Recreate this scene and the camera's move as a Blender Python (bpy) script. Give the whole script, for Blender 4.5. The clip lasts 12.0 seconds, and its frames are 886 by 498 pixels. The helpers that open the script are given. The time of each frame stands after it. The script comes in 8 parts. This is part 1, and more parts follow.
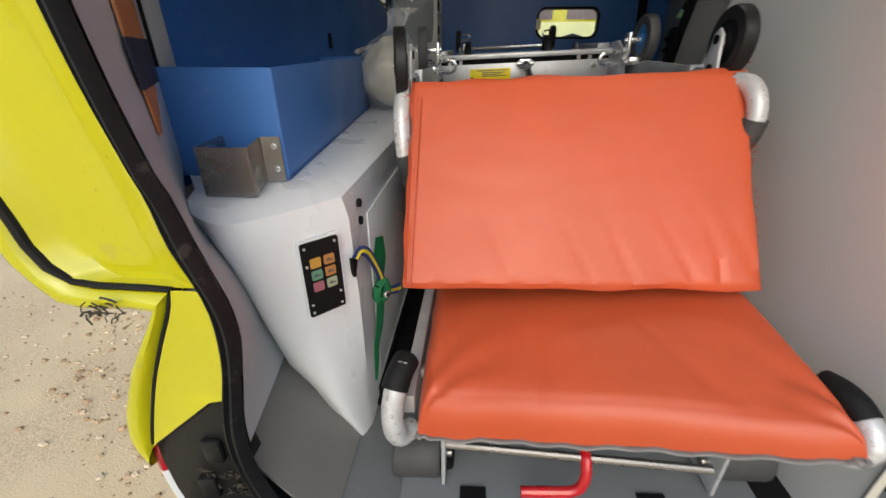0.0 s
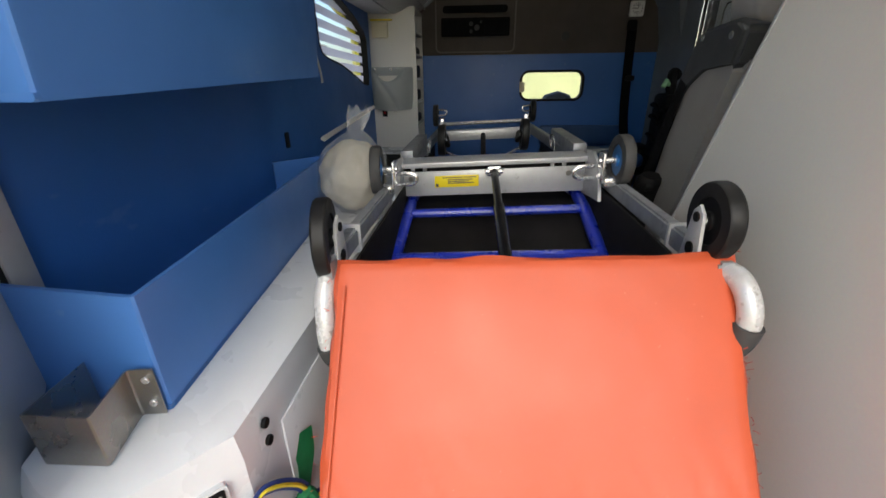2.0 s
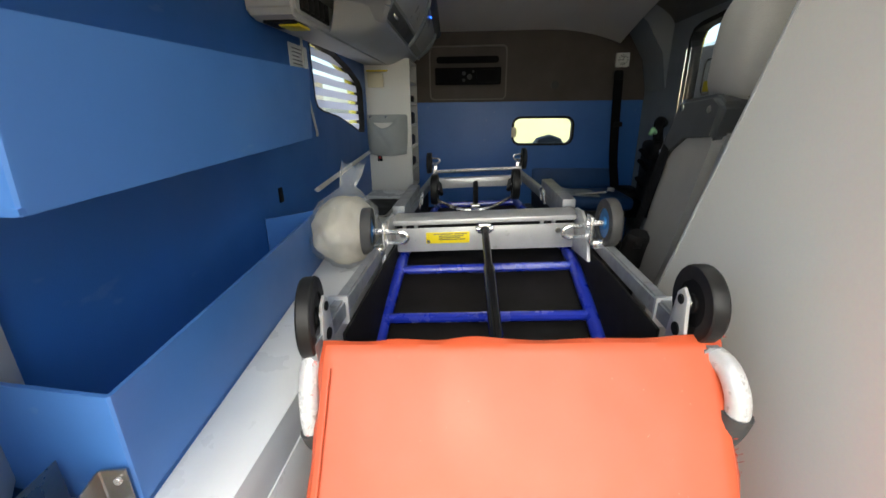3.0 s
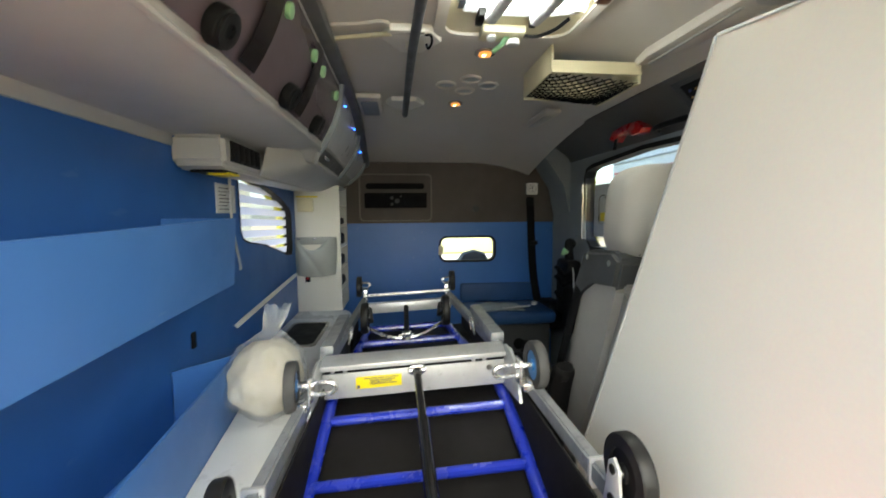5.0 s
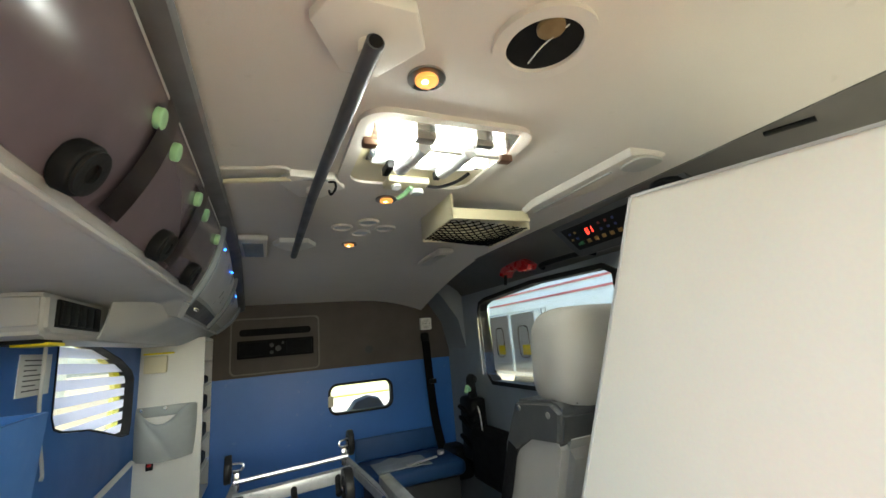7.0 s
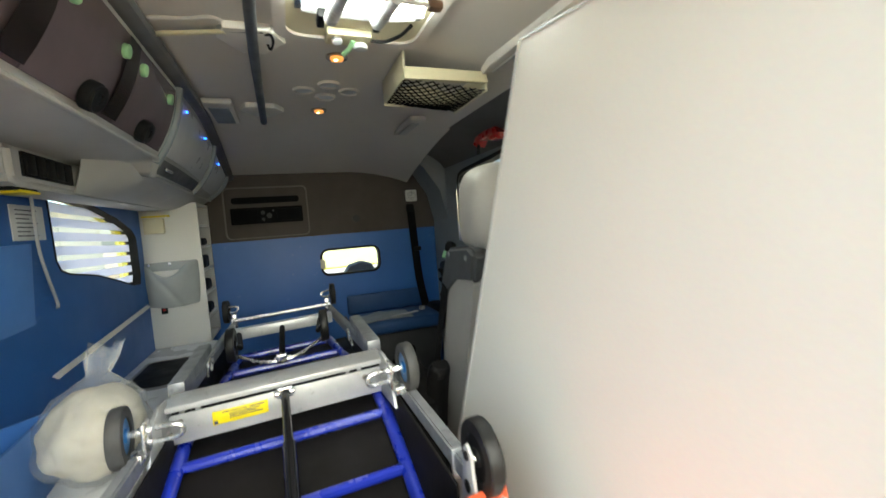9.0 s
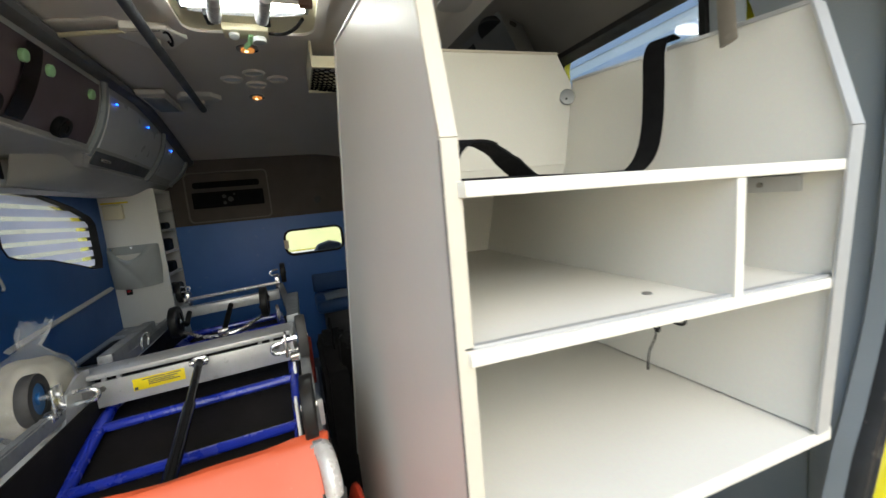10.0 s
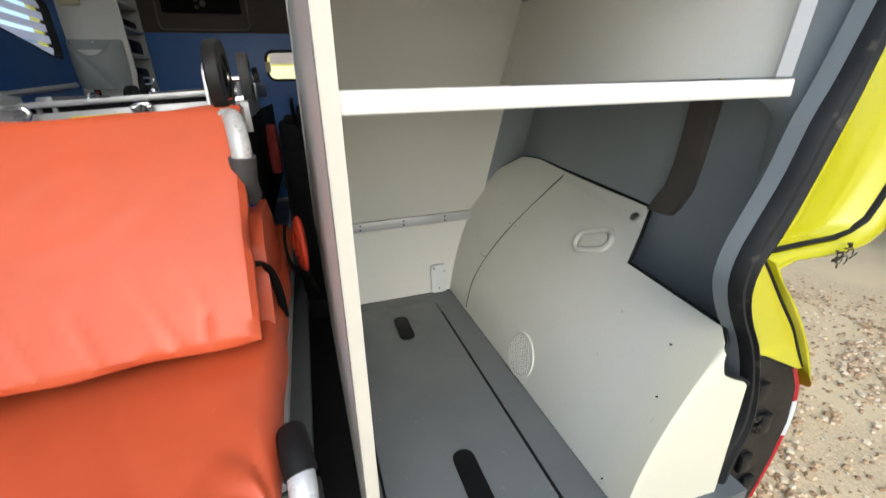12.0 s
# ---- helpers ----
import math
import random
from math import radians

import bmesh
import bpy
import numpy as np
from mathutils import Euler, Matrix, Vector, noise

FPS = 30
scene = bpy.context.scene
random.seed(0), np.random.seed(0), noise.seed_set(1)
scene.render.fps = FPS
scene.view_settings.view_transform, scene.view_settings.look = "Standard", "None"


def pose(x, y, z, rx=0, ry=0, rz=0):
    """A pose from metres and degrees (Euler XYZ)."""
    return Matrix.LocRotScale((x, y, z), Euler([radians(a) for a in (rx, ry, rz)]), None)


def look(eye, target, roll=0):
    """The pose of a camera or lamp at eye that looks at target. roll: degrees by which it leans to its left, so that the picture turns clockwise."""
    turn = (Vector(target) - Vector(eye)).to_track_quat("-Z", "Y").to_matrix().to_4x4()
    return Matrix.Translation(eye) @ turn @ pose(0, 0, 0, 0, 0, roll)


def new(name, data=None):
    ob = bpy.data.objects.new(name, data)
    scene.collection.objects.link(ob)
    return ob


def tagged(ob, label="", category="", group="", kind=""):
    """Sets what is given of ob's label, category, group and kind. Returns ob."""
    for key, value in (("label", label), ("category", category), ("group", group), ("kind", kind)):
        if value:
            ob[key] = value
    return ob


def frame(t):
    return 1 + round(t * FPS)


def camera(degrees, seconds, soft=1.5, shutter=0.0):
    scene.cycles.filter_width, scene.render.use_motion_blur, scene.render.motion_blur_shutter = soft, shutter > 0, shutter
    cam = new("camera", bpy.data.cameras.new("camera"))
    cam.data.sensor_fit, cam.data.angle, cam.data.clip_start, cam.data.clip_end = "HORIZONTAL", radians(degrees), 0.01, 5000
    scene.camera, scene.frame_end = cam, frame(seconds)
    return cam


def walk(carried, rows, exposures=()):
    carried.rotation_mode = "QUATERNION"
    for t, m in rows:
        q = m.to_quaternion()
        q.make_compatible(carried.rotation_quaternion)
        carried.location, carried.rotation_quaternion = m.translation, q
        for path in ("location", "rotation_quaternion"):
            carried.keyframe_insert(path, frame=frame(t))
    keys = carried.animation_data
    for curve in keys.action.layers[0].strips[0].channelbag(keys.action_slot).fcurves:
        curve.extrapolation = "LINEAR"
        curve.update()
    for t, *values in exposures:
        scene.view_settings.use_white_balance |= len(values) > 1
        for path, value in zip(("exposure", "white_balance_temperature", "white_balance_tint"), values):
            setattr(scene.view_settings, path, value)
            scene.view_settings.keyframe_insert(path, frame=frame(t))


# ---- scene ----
cam = camera(95.2, 12.0, shutter=0.4)
PATH = [
    (0, (-0.105, -0.023, 0.697), (-0.249, 1.762, -0.194), -0.1),
    (0.5, (-0.124, 0.074, 0.685), (-0.311, 1.85, -0.216), 0.3),
    (1, (-0.096, 0.15, 0.74), (-0.272, 1.939, -0.137), 0.3),
    (1.5, (-0.043, 0.199, 0.844), (-0.197, 2.006, 0.002), -0.0),
    (2, (-0.019, 0.215, 0.897), (-0.166, 2.049, 0.113), -0.7),
    (2.5, (-0.004, 0.23, 0.932), (-0.144, 2.091, 0.213), -0.7),
    (4.5, (-0.008, 0.253, 1.062), (0.033, 2.224, 0.724), -0.4),
    (5, (-0.003, 0.259, 1.083), (0.205, 2.241, 0.906), -0.4),
    (5.5, (-0.002, 0.305, 1.105), (0.437, 2.256, 1.138), -0.6),
    (6, (-0.031, 0.375, 1.1), (0.587, 2.263, 1.331), -2.0),
    (6.5, (-0.059, 0.407, 1.132), (0.673, 2.224, 1.534), -3.8),
    (6.7, (-0.073, 0.392, 1.143), (0.691, 2.185, 1.59), -4.3),
    (8.3, (0.017, 0.367, 1.143), (0.817, 2.197, 1.246), -4.3),
    (8.5, (0.025, 0.355, 1.118), (0.815, 2.193, 1.147), -3.9),
    (9, (0.085, 0.252, 1.061), (0.785, 2.12, 0.917), -4.2),
    (9.5, (0.227, 0.143, 1.028), (0.909, 2.011, 0.809), -4.9),
    (10, (0.343, 0.055, 1.05), (1.008, 1.923, 0.793), -5.6),
    (10.5, (0.383, -0.001, 0.972), (1.003, 1.861, 0.586), -6.0),
    (11, (0.425, 0.005, 0.848), (1.031, 1.845, 0.353), -5.0),
    (11.5, (0.444, 0.014, 0.748), (1.031, 1.82, 0.121), -3.3),
    (12, (0.442, 0.008, 0.681), (1.002, 1.779, -0.06), -1.7),
]
EXPOSURE = [(0.0, -0.30, 6350, 6), (1.0, -0.25, 6350, 6), (1.5, -0.14, 6300, 6), (2.5, 0.30, 6150, 4), (4.5, 1.12, 6250, 0), (5.5, 1.20, 6400, -2), (6.7, 1.28, 6350, -3), (8.5, 1.24, 6350, -4), (9.0, 1.14, 6300, -3), (9.5, 0.70, 6200, 0), (10.0, 0.16, 6200, 2), (10.5, 0.08, 6050, 4), (12.0, 0.04, 5950, 4)]
walk(cam, [(t, look(eye, target, roll)) for t, eye, target, roll in PATH], EXPOSURE)
SKY, SUN, TUBE_GLOW = 0.29, 0.36, 26.0

# ---------------------------------------------------------------- light
world = bpy.data.worlds.new("sky")
scene.world = world
world.use_nodes = True
wn = world.node_tree.nodes
sky = wn.new("ShaderNodeTexSky")
sky.sky_type, sky.sun_disc = "NISHITA", False
sky.sun_elevation, sky.sun_rotation = radians(38), radians(183)
sky.air_density, sky.dust_density = 1.0, 2.5
wn["Background"].inputs["Strength"].default_value = SKY
world.node_tree.links.new(sky.outputs[0], wn["Background"].inputs["Color"])
sun_data = bpy.data.lights.new("sun", "SUN")
sun_data.energy, sun_data.angle, sun_data.color = SUN, radians(60), (1.0, 0.985, 0.95)
sun = new("sun", sun_data)
sun.matrix_world = look((0.1, -5, 6.4), (0.3, 1.0, 0))


# ---------------------------------------------------------------- materials
def mat(name, col, rough=0.5, metal=0.0, var=0.12, scale=6.0, grain=0.0, gscale=200.0, bump=0.0, spec=0.5, coat=0.0, rvar=0.1):
    """A painted, plastic or metal surface: soft stains, fine grain, relief."""
    m = bpy.data.materials.new(name)
    m.use_nodes = True
    nt = m.node_tree
    n, l = nt.nodes, nt.links
    b = n["Principled BSDF"]
    tc = n.new("ShaderNodeTexCoord")
    big = n.new("ShaderNodeTexNoise")
    big.inputs["Scale"].default_value, big.inputs["Detail"].default_value = scale, 5
    big.inputs["Roughness"].default_value = 0.6
    fine = n.new("ShaderNodeTexNoise")
    fine.inputs["Scale"].default_value, fine.inputs["Detail"].default_value = gscale, 2
    for x in (big, fine):
        l.new(tc.outputs["Object"], x.inputs["Vector"])
    ramp = n.new("ShaderNodeMapRange")
    ramp.inputs["From Min"].default_value, ramp.inputs["From Max"].default_value = 0.3, 0.7
    l.new(big.outputs["Fac"], ramp.inputs["Value"])
    mix = n.new("ShaderNodeMix")
    mix.data_type = "RGBA"
    c2 = tuple(c * (1 - var) for c in col)
    mix.inputs["A"].default_value, mix.inputs["B"].default_value = (*col, 1), (*c2, 1)
    l.new(ramp.outputs[0], mix.inputs["Factor"])
    mix2 = n.new("ShaderNodeMix")
    mix2.data_type, mix2.blend_type = "RGBA", "MULTIPLY"
    mix2.inputs["Factor"].default_value = grain
    l.new(mix.outputs["Result"], mix2.inputs["A"])
    l.new(fine.outputs["Color"], mix2.inputs["B"])
    l.new(mix2.outputs["Result"], b.inputs["Base Color"])
    rr = n.new("ShaderNodeMapRange")
    rr.inputs["From Min"].default_value, rr.inputs["From Max"].default_value = 0.3, 0.7
    rr.inputs["To Min"].default_value, rr.inputs["To Max"].default_value = max(rough - rvar, 0.02), min(rough + rvar, 1)
    l.new(big.outputs["Fac"], rr.inputs["Value"])
    l.new(rr.outputs[0], b.inputs["Roughness"])
    b.inputs["Metallic"].default_value = metal
    b.inputs["Specular IOR Level"].default_value = spec
    b.inputs["Coat Weight"].default_value = coat
    if bump:
        bp = n.new("ShaderNodeBump")
        bp.inputs["Strength"].default_value, bp.inputs["Distance"].default_value = bump, 0.002
        l.new(fine.outputs["Fac"], bp.inputs["Height"])
        l.new(bp.outputs[0], b.inputs["Normal"])
    return m


def glow(name, col, power):
    m = bpy.data.materials.new(name)
    m.use_nodes = True
    b = m.node_tree.nodes["Principled BSDF"]
    b.inputs["Base Color"].default_value = (*col, 1)
    b.inputs["Emission Color"].default_value = (*col, 1)
    b.inputs["Emission Strength"].default_value = power
    return m


def clear(name, col=(1, 1, 1), rough=0.0, ior=1.45):
    m = bpy.data.materials.new(name)
    m.use_nodes = True
    b = m.node_tree.nodes["Principled BSDF"]
    b.inputs["Base Color"].default_value = (*col, 1)
    b.inputs["Transmission Weight"].default_value = 1
    b.inputs["Roughness"].default_value, b.inputs["IOR"].default_value = rough, ior
    return m


WHITE_LAM = mat("white_laminate", (0.79, 0.775, 0.72), 0.34, var=0.03, scale=3, grain=0.08, bump=0.05, spec=0.35, rvar=0.02)
WHITE_EDGE = mat("white_edge_band", (0.64, 0.60, 0.51), 0.45, var=0.1, scale=9)
ALU_EDGE = mat("aluminium_edge", (0.55, 0.56, 0.57), 0.4, 0.4, var=0.1, scale=12)
WHITE_ABS = mat("white_moulded_plastic", (0.74, 0.76, 0.77), 0.3, var=0.07, scale=4, grain=0.05, bump=0.06)
CREAM = mat("yellowed_white_plastic", (0.70, 0.64, 0.44), 0.42, var=0.1, scale=5, grain=0.05, bump=0.05)
ARCH = mat("off_white_arch_liner", (0.74, 0.73, 0.66), 0.4, var=0.1, scale=3, grain=0.1, bump=0.12)
BLUE = mat("blue_wall_panel", (0.040, 0.150, 0.47), 0.42, var=0.12, scale=3, grain=0.1, bump=0.12, gscale=350)
BLUE_BOX = mat("blue_painted_sheet", (0.074, 0.210, 0.56), 0.36, var=0.08, scale=4, grain=0.05, bump=0.05)
BLUE_TUBE = mat("blue_powder_coat", (0.016, 0.035, 0.42), 0.28, var=0.15, scale=14, coat=0.3)
BLUE_SEAT = mat("blue_seat_vinyl", (0.02, 0.07, 0.20), 0.5, var=0.15, scale=8, bump=0.2)
GREY_TRIM = mat("grey_wall_trim", (0.265, 0.295, 0.318), 0.55, var=0.1, scale=4, grain=0.15, bump=0.25, gscale=500)
GREY_LIGHT = mat("light_grey_trim", (0.50, 0.53, 0.56), 0.5, var=0.08, scale=4, grain=0.1, bump=0.2, gscale=500)
GREY_FLOOR = mat("grey_vinyl_floor", (0.165, 0.178, 0.182), 0.5, var=0.15, scale=5, grain=0.25, gscale=600, bump=0.1)
TAUPE = mat("taupe_textile_lining", (0.105, 0.090, 0.080), 0.9, var=0.12, scale=5, grain=0.3, gscale=900, bump=0.4)
TAUPE_EDGE = mat("taupe_plastic_rim", (0.15, 0.135, 0.115), 0.6, var=0.1, scale=6)
RED_NYLON = mat("dull_red_nylon", (0.36, 0.035, 0.022), 0.65, var=0.3, scale=16, bump=0.3)
CEIL = mat("ceiling_lining", (0.70, 0.655, 0.60), 0.55, var=0.06, scale=2.5, grain=0.1, gscale=400, bump=0.12)
LOCKER = mat("grey_locker_moulding", (0.55, 0.54, 0.515), 0.5, var=0.1, scale=3, grain=0.1, gscale=400, bump=0.15)
ROOF_SIDE = mat("dark_roof_side_lining", (0.135, 0.128, 0.118), 0.6, var=0.1, scale=4, grain=0.15, bump=0.2, gscale=500)
TRIM_DK = mat("dark_grey_rail", (0.13, 0.13, 0.13), 0.45, var=0.15, scale=10)
RUBBER = mat("black_rubber_seal", (0.014, 0.014, 0.014), 0.6, var=0.4, scale=14, grain=0.3, bump=0.2, spec=0.2)
BLACK = mat("black_plastic", (0.009, 0.009, 0.0095), 0.55, var=0.25, scale=12, bump=0.1, spec=0.14)
BLACK_CLOTH = mat("black_webbing", (0.010, 0.010, 0.011), 0.9, var=0.2, scale=30, grain=0.3, gscale=700, bump=0.5, spec=0.1)
BLACK_SHEET = mat("black_coated_fabric", (0.012, 0.011, 0.011), 0.6, var=0.5, scale=6, grain=0.2, bump=0.3, gscale=500, spec=0.2)
YELLOW = mat("yellow_body_paint", (0.545, 0.515, 0.008), 0.22, var=0.06, scale=3, coat=0.5, rvar=0.06)
YELLOW_LAB = mat("yellow_label", (0.85, 0.68, 0.01), 0.45, var=0.05)
ORANGE = mat("orange_vinyl", (0.60, 0.099, 0.034), 0.42, var=0.13, scale=5, grain=0.06, gscale=700, bump=0.08, rvar=0.07)
ORANGE_NYLON = mat("orange_nylon", (0.62, 0.055, 0.02), 0.6, var=0.25, scale=20, bump=0.3)
RED = mat("red_paint", (0.55, 0.012, 0.018), 0.3, var=0.15, scale=20, coat=0.3)
ALU = mat("brushed_aluminium", (0.62, 0.625, 0.63), 0.38, 0.35, var=0.14, scale=18, grain=0.15, gscale=300)
GALV = mat("galvanised_steel", (0.36, 0.375, 0.39), 0.42, 0.4, var=0.22, scale=25, grain=0.1)
CHROME = mat("polished_steel", (0.74, 0.74, 0.74), 0.22, 0.75, var=0.12, scale=20)
STAINLESS = mat("stainless_sheet", (0.42, 0.40, 0.37), 0.3, 0.95, var=0.15, scale=10, grain=0.2, gscale=240)
SILVER_TUBE = mat("worn_silver_tube", (0.72, 0.72, 0.71), 0.3, 0.2, var=0.3, scale=30, grain=0.1)
TYRE = mat("grey_rubber_tyre", (0.055, 0.055, 0.055), 0.65, var=0.25, scale=20, bump=0.15)
TYRE_BLK = mat("black_castor_tyre", (0.011, 0.011, 0.011), 0.5, var=0.3, scale=16, spec=0.3)
HUB_BLUE = mat("blue_castor_hub", (0.03, 0.16, 0.42), 0.4, var=0.15, scale=20)
SEAT_GREY = mat("grey_seat_upholstery", (0.37, 0.355, 0.325), 0.55, var=0.08, scale=6, grain=0.15, gscale=500, bump=0.3)
SEAT_PLASTIC = mat("dark_grey_seat_plastic", (0.05, 0.052, 0.053), 0.55, var=0.12, scale=10, bump=0.15, gscale=500)
GREEN_STRAP = mat("green_webbing", (0.008, 0.16, 0.05), 0.7, var=0.2, scale=40, bump=0.4, gscale=600)
BLUE_STRAP = mat("blue_lanyard", (0.02, 0.045, 0.2), 0.7, var=0.2, scale=40, bump=0.3)
YEL_STRAP = mat("yellow_lanyard_stripe", (0.65, 0.55, 0.03), 0.7, var=0.2, scale=40, bump=0.3)
PAPER = mat("paper", (0.75, 0.75, 0.73), 0.7, var=0.04)
INK = mat("print_ink", (0.09, 0.09, 0.1), 0.7, var=0.1)
GREEN_KNOB = mat("pale_green_plastic", (0.38, 0.68, 0.36), 0.4, var=0.1, scale=30)
POCKET = mat("grey_pocket_vinyl", (0.36, 0.38, 0.37), 0.45, var=0.12, scale=9, bump=0.15)
SMOKE = mat("smoked_acrylic", (0.150, 0.118, 0.135), 0.18, var=0.25, scale=4, spec=0.6, rvar=0.04)
DOOR_GREY = mat("pale_locker_door", (0.66, 0.66, 0.67), 0.3, var=0.1, scale=4)
RED_LENS = mat("red_tail_lens", (0.45, 0.01, 0.02), 0.15, var=0.2, scale=12, coat=0.5)
GLOSS_BLACK = mat("gloss_black_paint", (0.010, 0.010, 0.011), 0.2, var=0.2, scale=20, coat=0.3)
BUFF = mat("grey_brown_step_lining", (0.235, 0.225, 0.21), 0.6, var=0.12, scale=4, grain=0.25, gscale=500, bump=0.2)



def stain(m, col, axis, lo, hi, amount=0.7, scale=14.0):
    """Lays a ragged stain over a material between two places along an axis of its object."""
    n, l = m.node_tree.nodes, m.node_tree.links
    b = n["Principled BSDF"]
    src = b.inputs["Base Color"].links[0].from_socket
    tc = n.new("ShaderNodeTexCoord")
    sp = n.new("ShaderNodeSeparateXYZ")
    l.new(tc.outputs["Object"], sp.inputs[0])
    nz = n.new("ShaderNodeTexNoise")
    nz.inputs["Scale"].default_value, nz.inputs["Detail"].default_value = scale, 6
    l.new(tc.outputs["Object"], nz.inputs["Vector"])
    ad = n.new("ShaderNodeMath")
    ad.operation = "MULTIPLY_ADD"
    ad.inputs[1].default_value = 0.10
    l.new(nz.outputs["Fac"], ad.inputs[0])
    l.new(sp.outputs[axis], ad.inputs[2])
    mr = n.new("ShaderNodeMapRange")
    mr.inputs["From Min"].default_value, mr.inputs["From Max"].default_value = lo, hi
    mr.inputs["To Min"].default_value, mr.inputs["To Max"].default_value = amount, 0.0
    l.new(ad.outputs[0], mr.inputs["Value"])
    mx = n.new("ShaderNodeMix")
    mx.data_type = "RGBA"
    mx.inputs["B"].default_value = (*col, 1)
    l.new(mr.outputs[0], mx.inputs["Factor"])
    l.new(src, mx.inputs["A"])
    l.new(mx.outputs["Result"], b.inputs["Base Color"])


def specks(m, col, scale, threshold, amount=0.6, stretch=(1, 1, 1)):
    """Scattered small marks, scuffs or dust on a material."""
    n, l = m.node_tree.nodes, m.node_tree.links
    b = n["Principled BSDF"]
    src = b.inputs["Base Color"].links[0].from_socket
    tc = n.new("ShaderNodeTexCoord")
    mp = n.new("ShaderNodeMapping")
    mp.inputs["Scale"].default_value = stretch
    l.new(tc.outputs["Object"], mp.inputs[0])
    nz = n.new("ShaderNodeTexNoise")
    nz.inputs["Scale"].default_value, nz.inputs["Detail"].default_value = scale, 3
    l.new(mp.outputs[0], nz.inputs["Vector"])
    mr = n.new("ShaderNodeMapRange")
    mr.inputs["From Min"].default_value, mr.inputs["From Max"].default_value = threshold, threshold + 0.05
    mr.inputs["To Max"].default_value = amount
    l.new(nz.outputs["Fac"], mr.inputs["Value"])
    mx = n.new("ShaderNodeMix")
    mx.data_type = "RGBA"
    mx.inputs["B"].default_value = (*col, 1)
    l.new(mr.outputs[0], mx.inputs["Factor"])
    l.new(src, mx.inputs["A"])
    l.new(mx.outputs["Result"], b.inputs["Base Color"])


stain(ARCH, (0.74, 0.70, 0.50), "Y", -0.40, -0.28, 0.6, 11)
specks(ARCH, (0.30, 0.28, 0.23), 60, 0.72, 0.4)
specks(WHITE_ABS, (0.45, 0.44, 0.41), 60, 0.73, 0.35)
specks(BLUE, (0.12, 0.22, 0.45), 22, 0.68, 0.3, (1, 0.4, 1))
specks(BLUE_BOX, (0.16, 0.28, 0.52), 30, 0.69, 0.35, (1, 0.25, 1))
specks(YELLOW, (0.42, 0.36, 0.06), 26, 0.68, 0.35)
specks(YELLOW, (0.20, 0.16, 0.05), 90, 0.73, 0.5)
specks(ORANGE, (0.50, 0.09, 0.04), 34, 0.69, 0.3)
specks(ORANGE, (0.80, 0.30, 0.18), 120, 0.74, 0.35)
specks(GREY_FLOOR, (0.32, 0.31, 0.28), 70, 0.70, 0.4)
specks(GREY_TRIM, (0.28, 0.29, 0.29), 40, 0.70, 0.3)
RUBBER_DIRTY = mat("dusty_black_rubber", (0.021, 0.022, 0.024), 0.55, var=0.4, scale=14, grain=0.3, bump=0.12, spec=0.25)
specks(RUBBER_DIRTY, (0.10, 0.09, 0.075), 30, 0.64, 0.45)
BLACK_DIRTY = mat("dusty_black_plastic", (0.014, 0.014, 0.014), 0.4, var=0.3, scale=12, bump=0.1, spec=0.25)
specks(BLACK_DIRTY, (0.06, 0.053, 0.043), 55, 0.64, 0.3)
specks(CEIL, (0.48, 0.44, 0.38), 24, 0.70, 0.25)
specks(ALU, (0.32, 0.32, 0.32), 50, 0.64, 0.5)
specks(GALV, (0.18, 0.18, 0.19), 40, 0.63, 0.5)
specks(SILVER_TUBE, (0.28, 0.25, 0.22), 70, 0.62, 0.7)


# ---------------------------------------------------------------- mesh helpers
def box(bm, x0, x1, y0, y1, z0, z1, bev=0.0, seg=2, m=None):
    vs = [bm.verts.new((x, y, z)) for x in (x0, x1) for y in (y0, y1) for z in (z0, z1)]
    fs = [bm.faces.new([vs[i] for i in q]) for q in ((0, 1, 3, 2), (4, 6, 7, 5), (0, 4, 5, 1), (2, 3, 7, 6), (0, 2, 6, 4), (1, 5, 7, 3))]
    if bev:
        es = list({e for f in fs for e in f.edges})
        r = bmesh.ops.bevel(bm, geom=es, offset=bev, segments=seg, affect="EDGES", profile=0.5)
        vs = list({v for f in r["faces"] for v in f.verts} | {v for v in vs if v.is_valid})
    if m is not None:
        bmesh.ops.transform(bm, matrix=m, verts=vs)
    return vs


def prism(bm, pts, axis, a, b, bev=0.0):
    """Extrudes a polygon given in the two other axes between a and b."""
    def v(p, q):
        u, w = p
        return {"x": (q, u, w), "y": (u, q, w), "z": (u, w, q)}[axis]
    lo = [bm.verts.new(v(p, a)) for p in pts]
    hi = [bm.verts.new(v(p, b)) for p in pts]
    n = len(pts)
    fs = [bm.faces.new(lo), bm.faces.new(hi[::-1])]
    fs += [bm.faces.new((lo[(i + 1) % n], lo[i], hi[i], hi[(i + 1) % n])) for i in range(n)]
    bmesh.ops.recalc_face_normals(bm, faces=fs)
    if bev:
        es = [e for f in fs[:2] for e in f.edges]
        bmesh.ops.bevel(bm, geom=es, offset=bev, segments=2, affect="EDGES", profile=0.5)
    return lo + hi


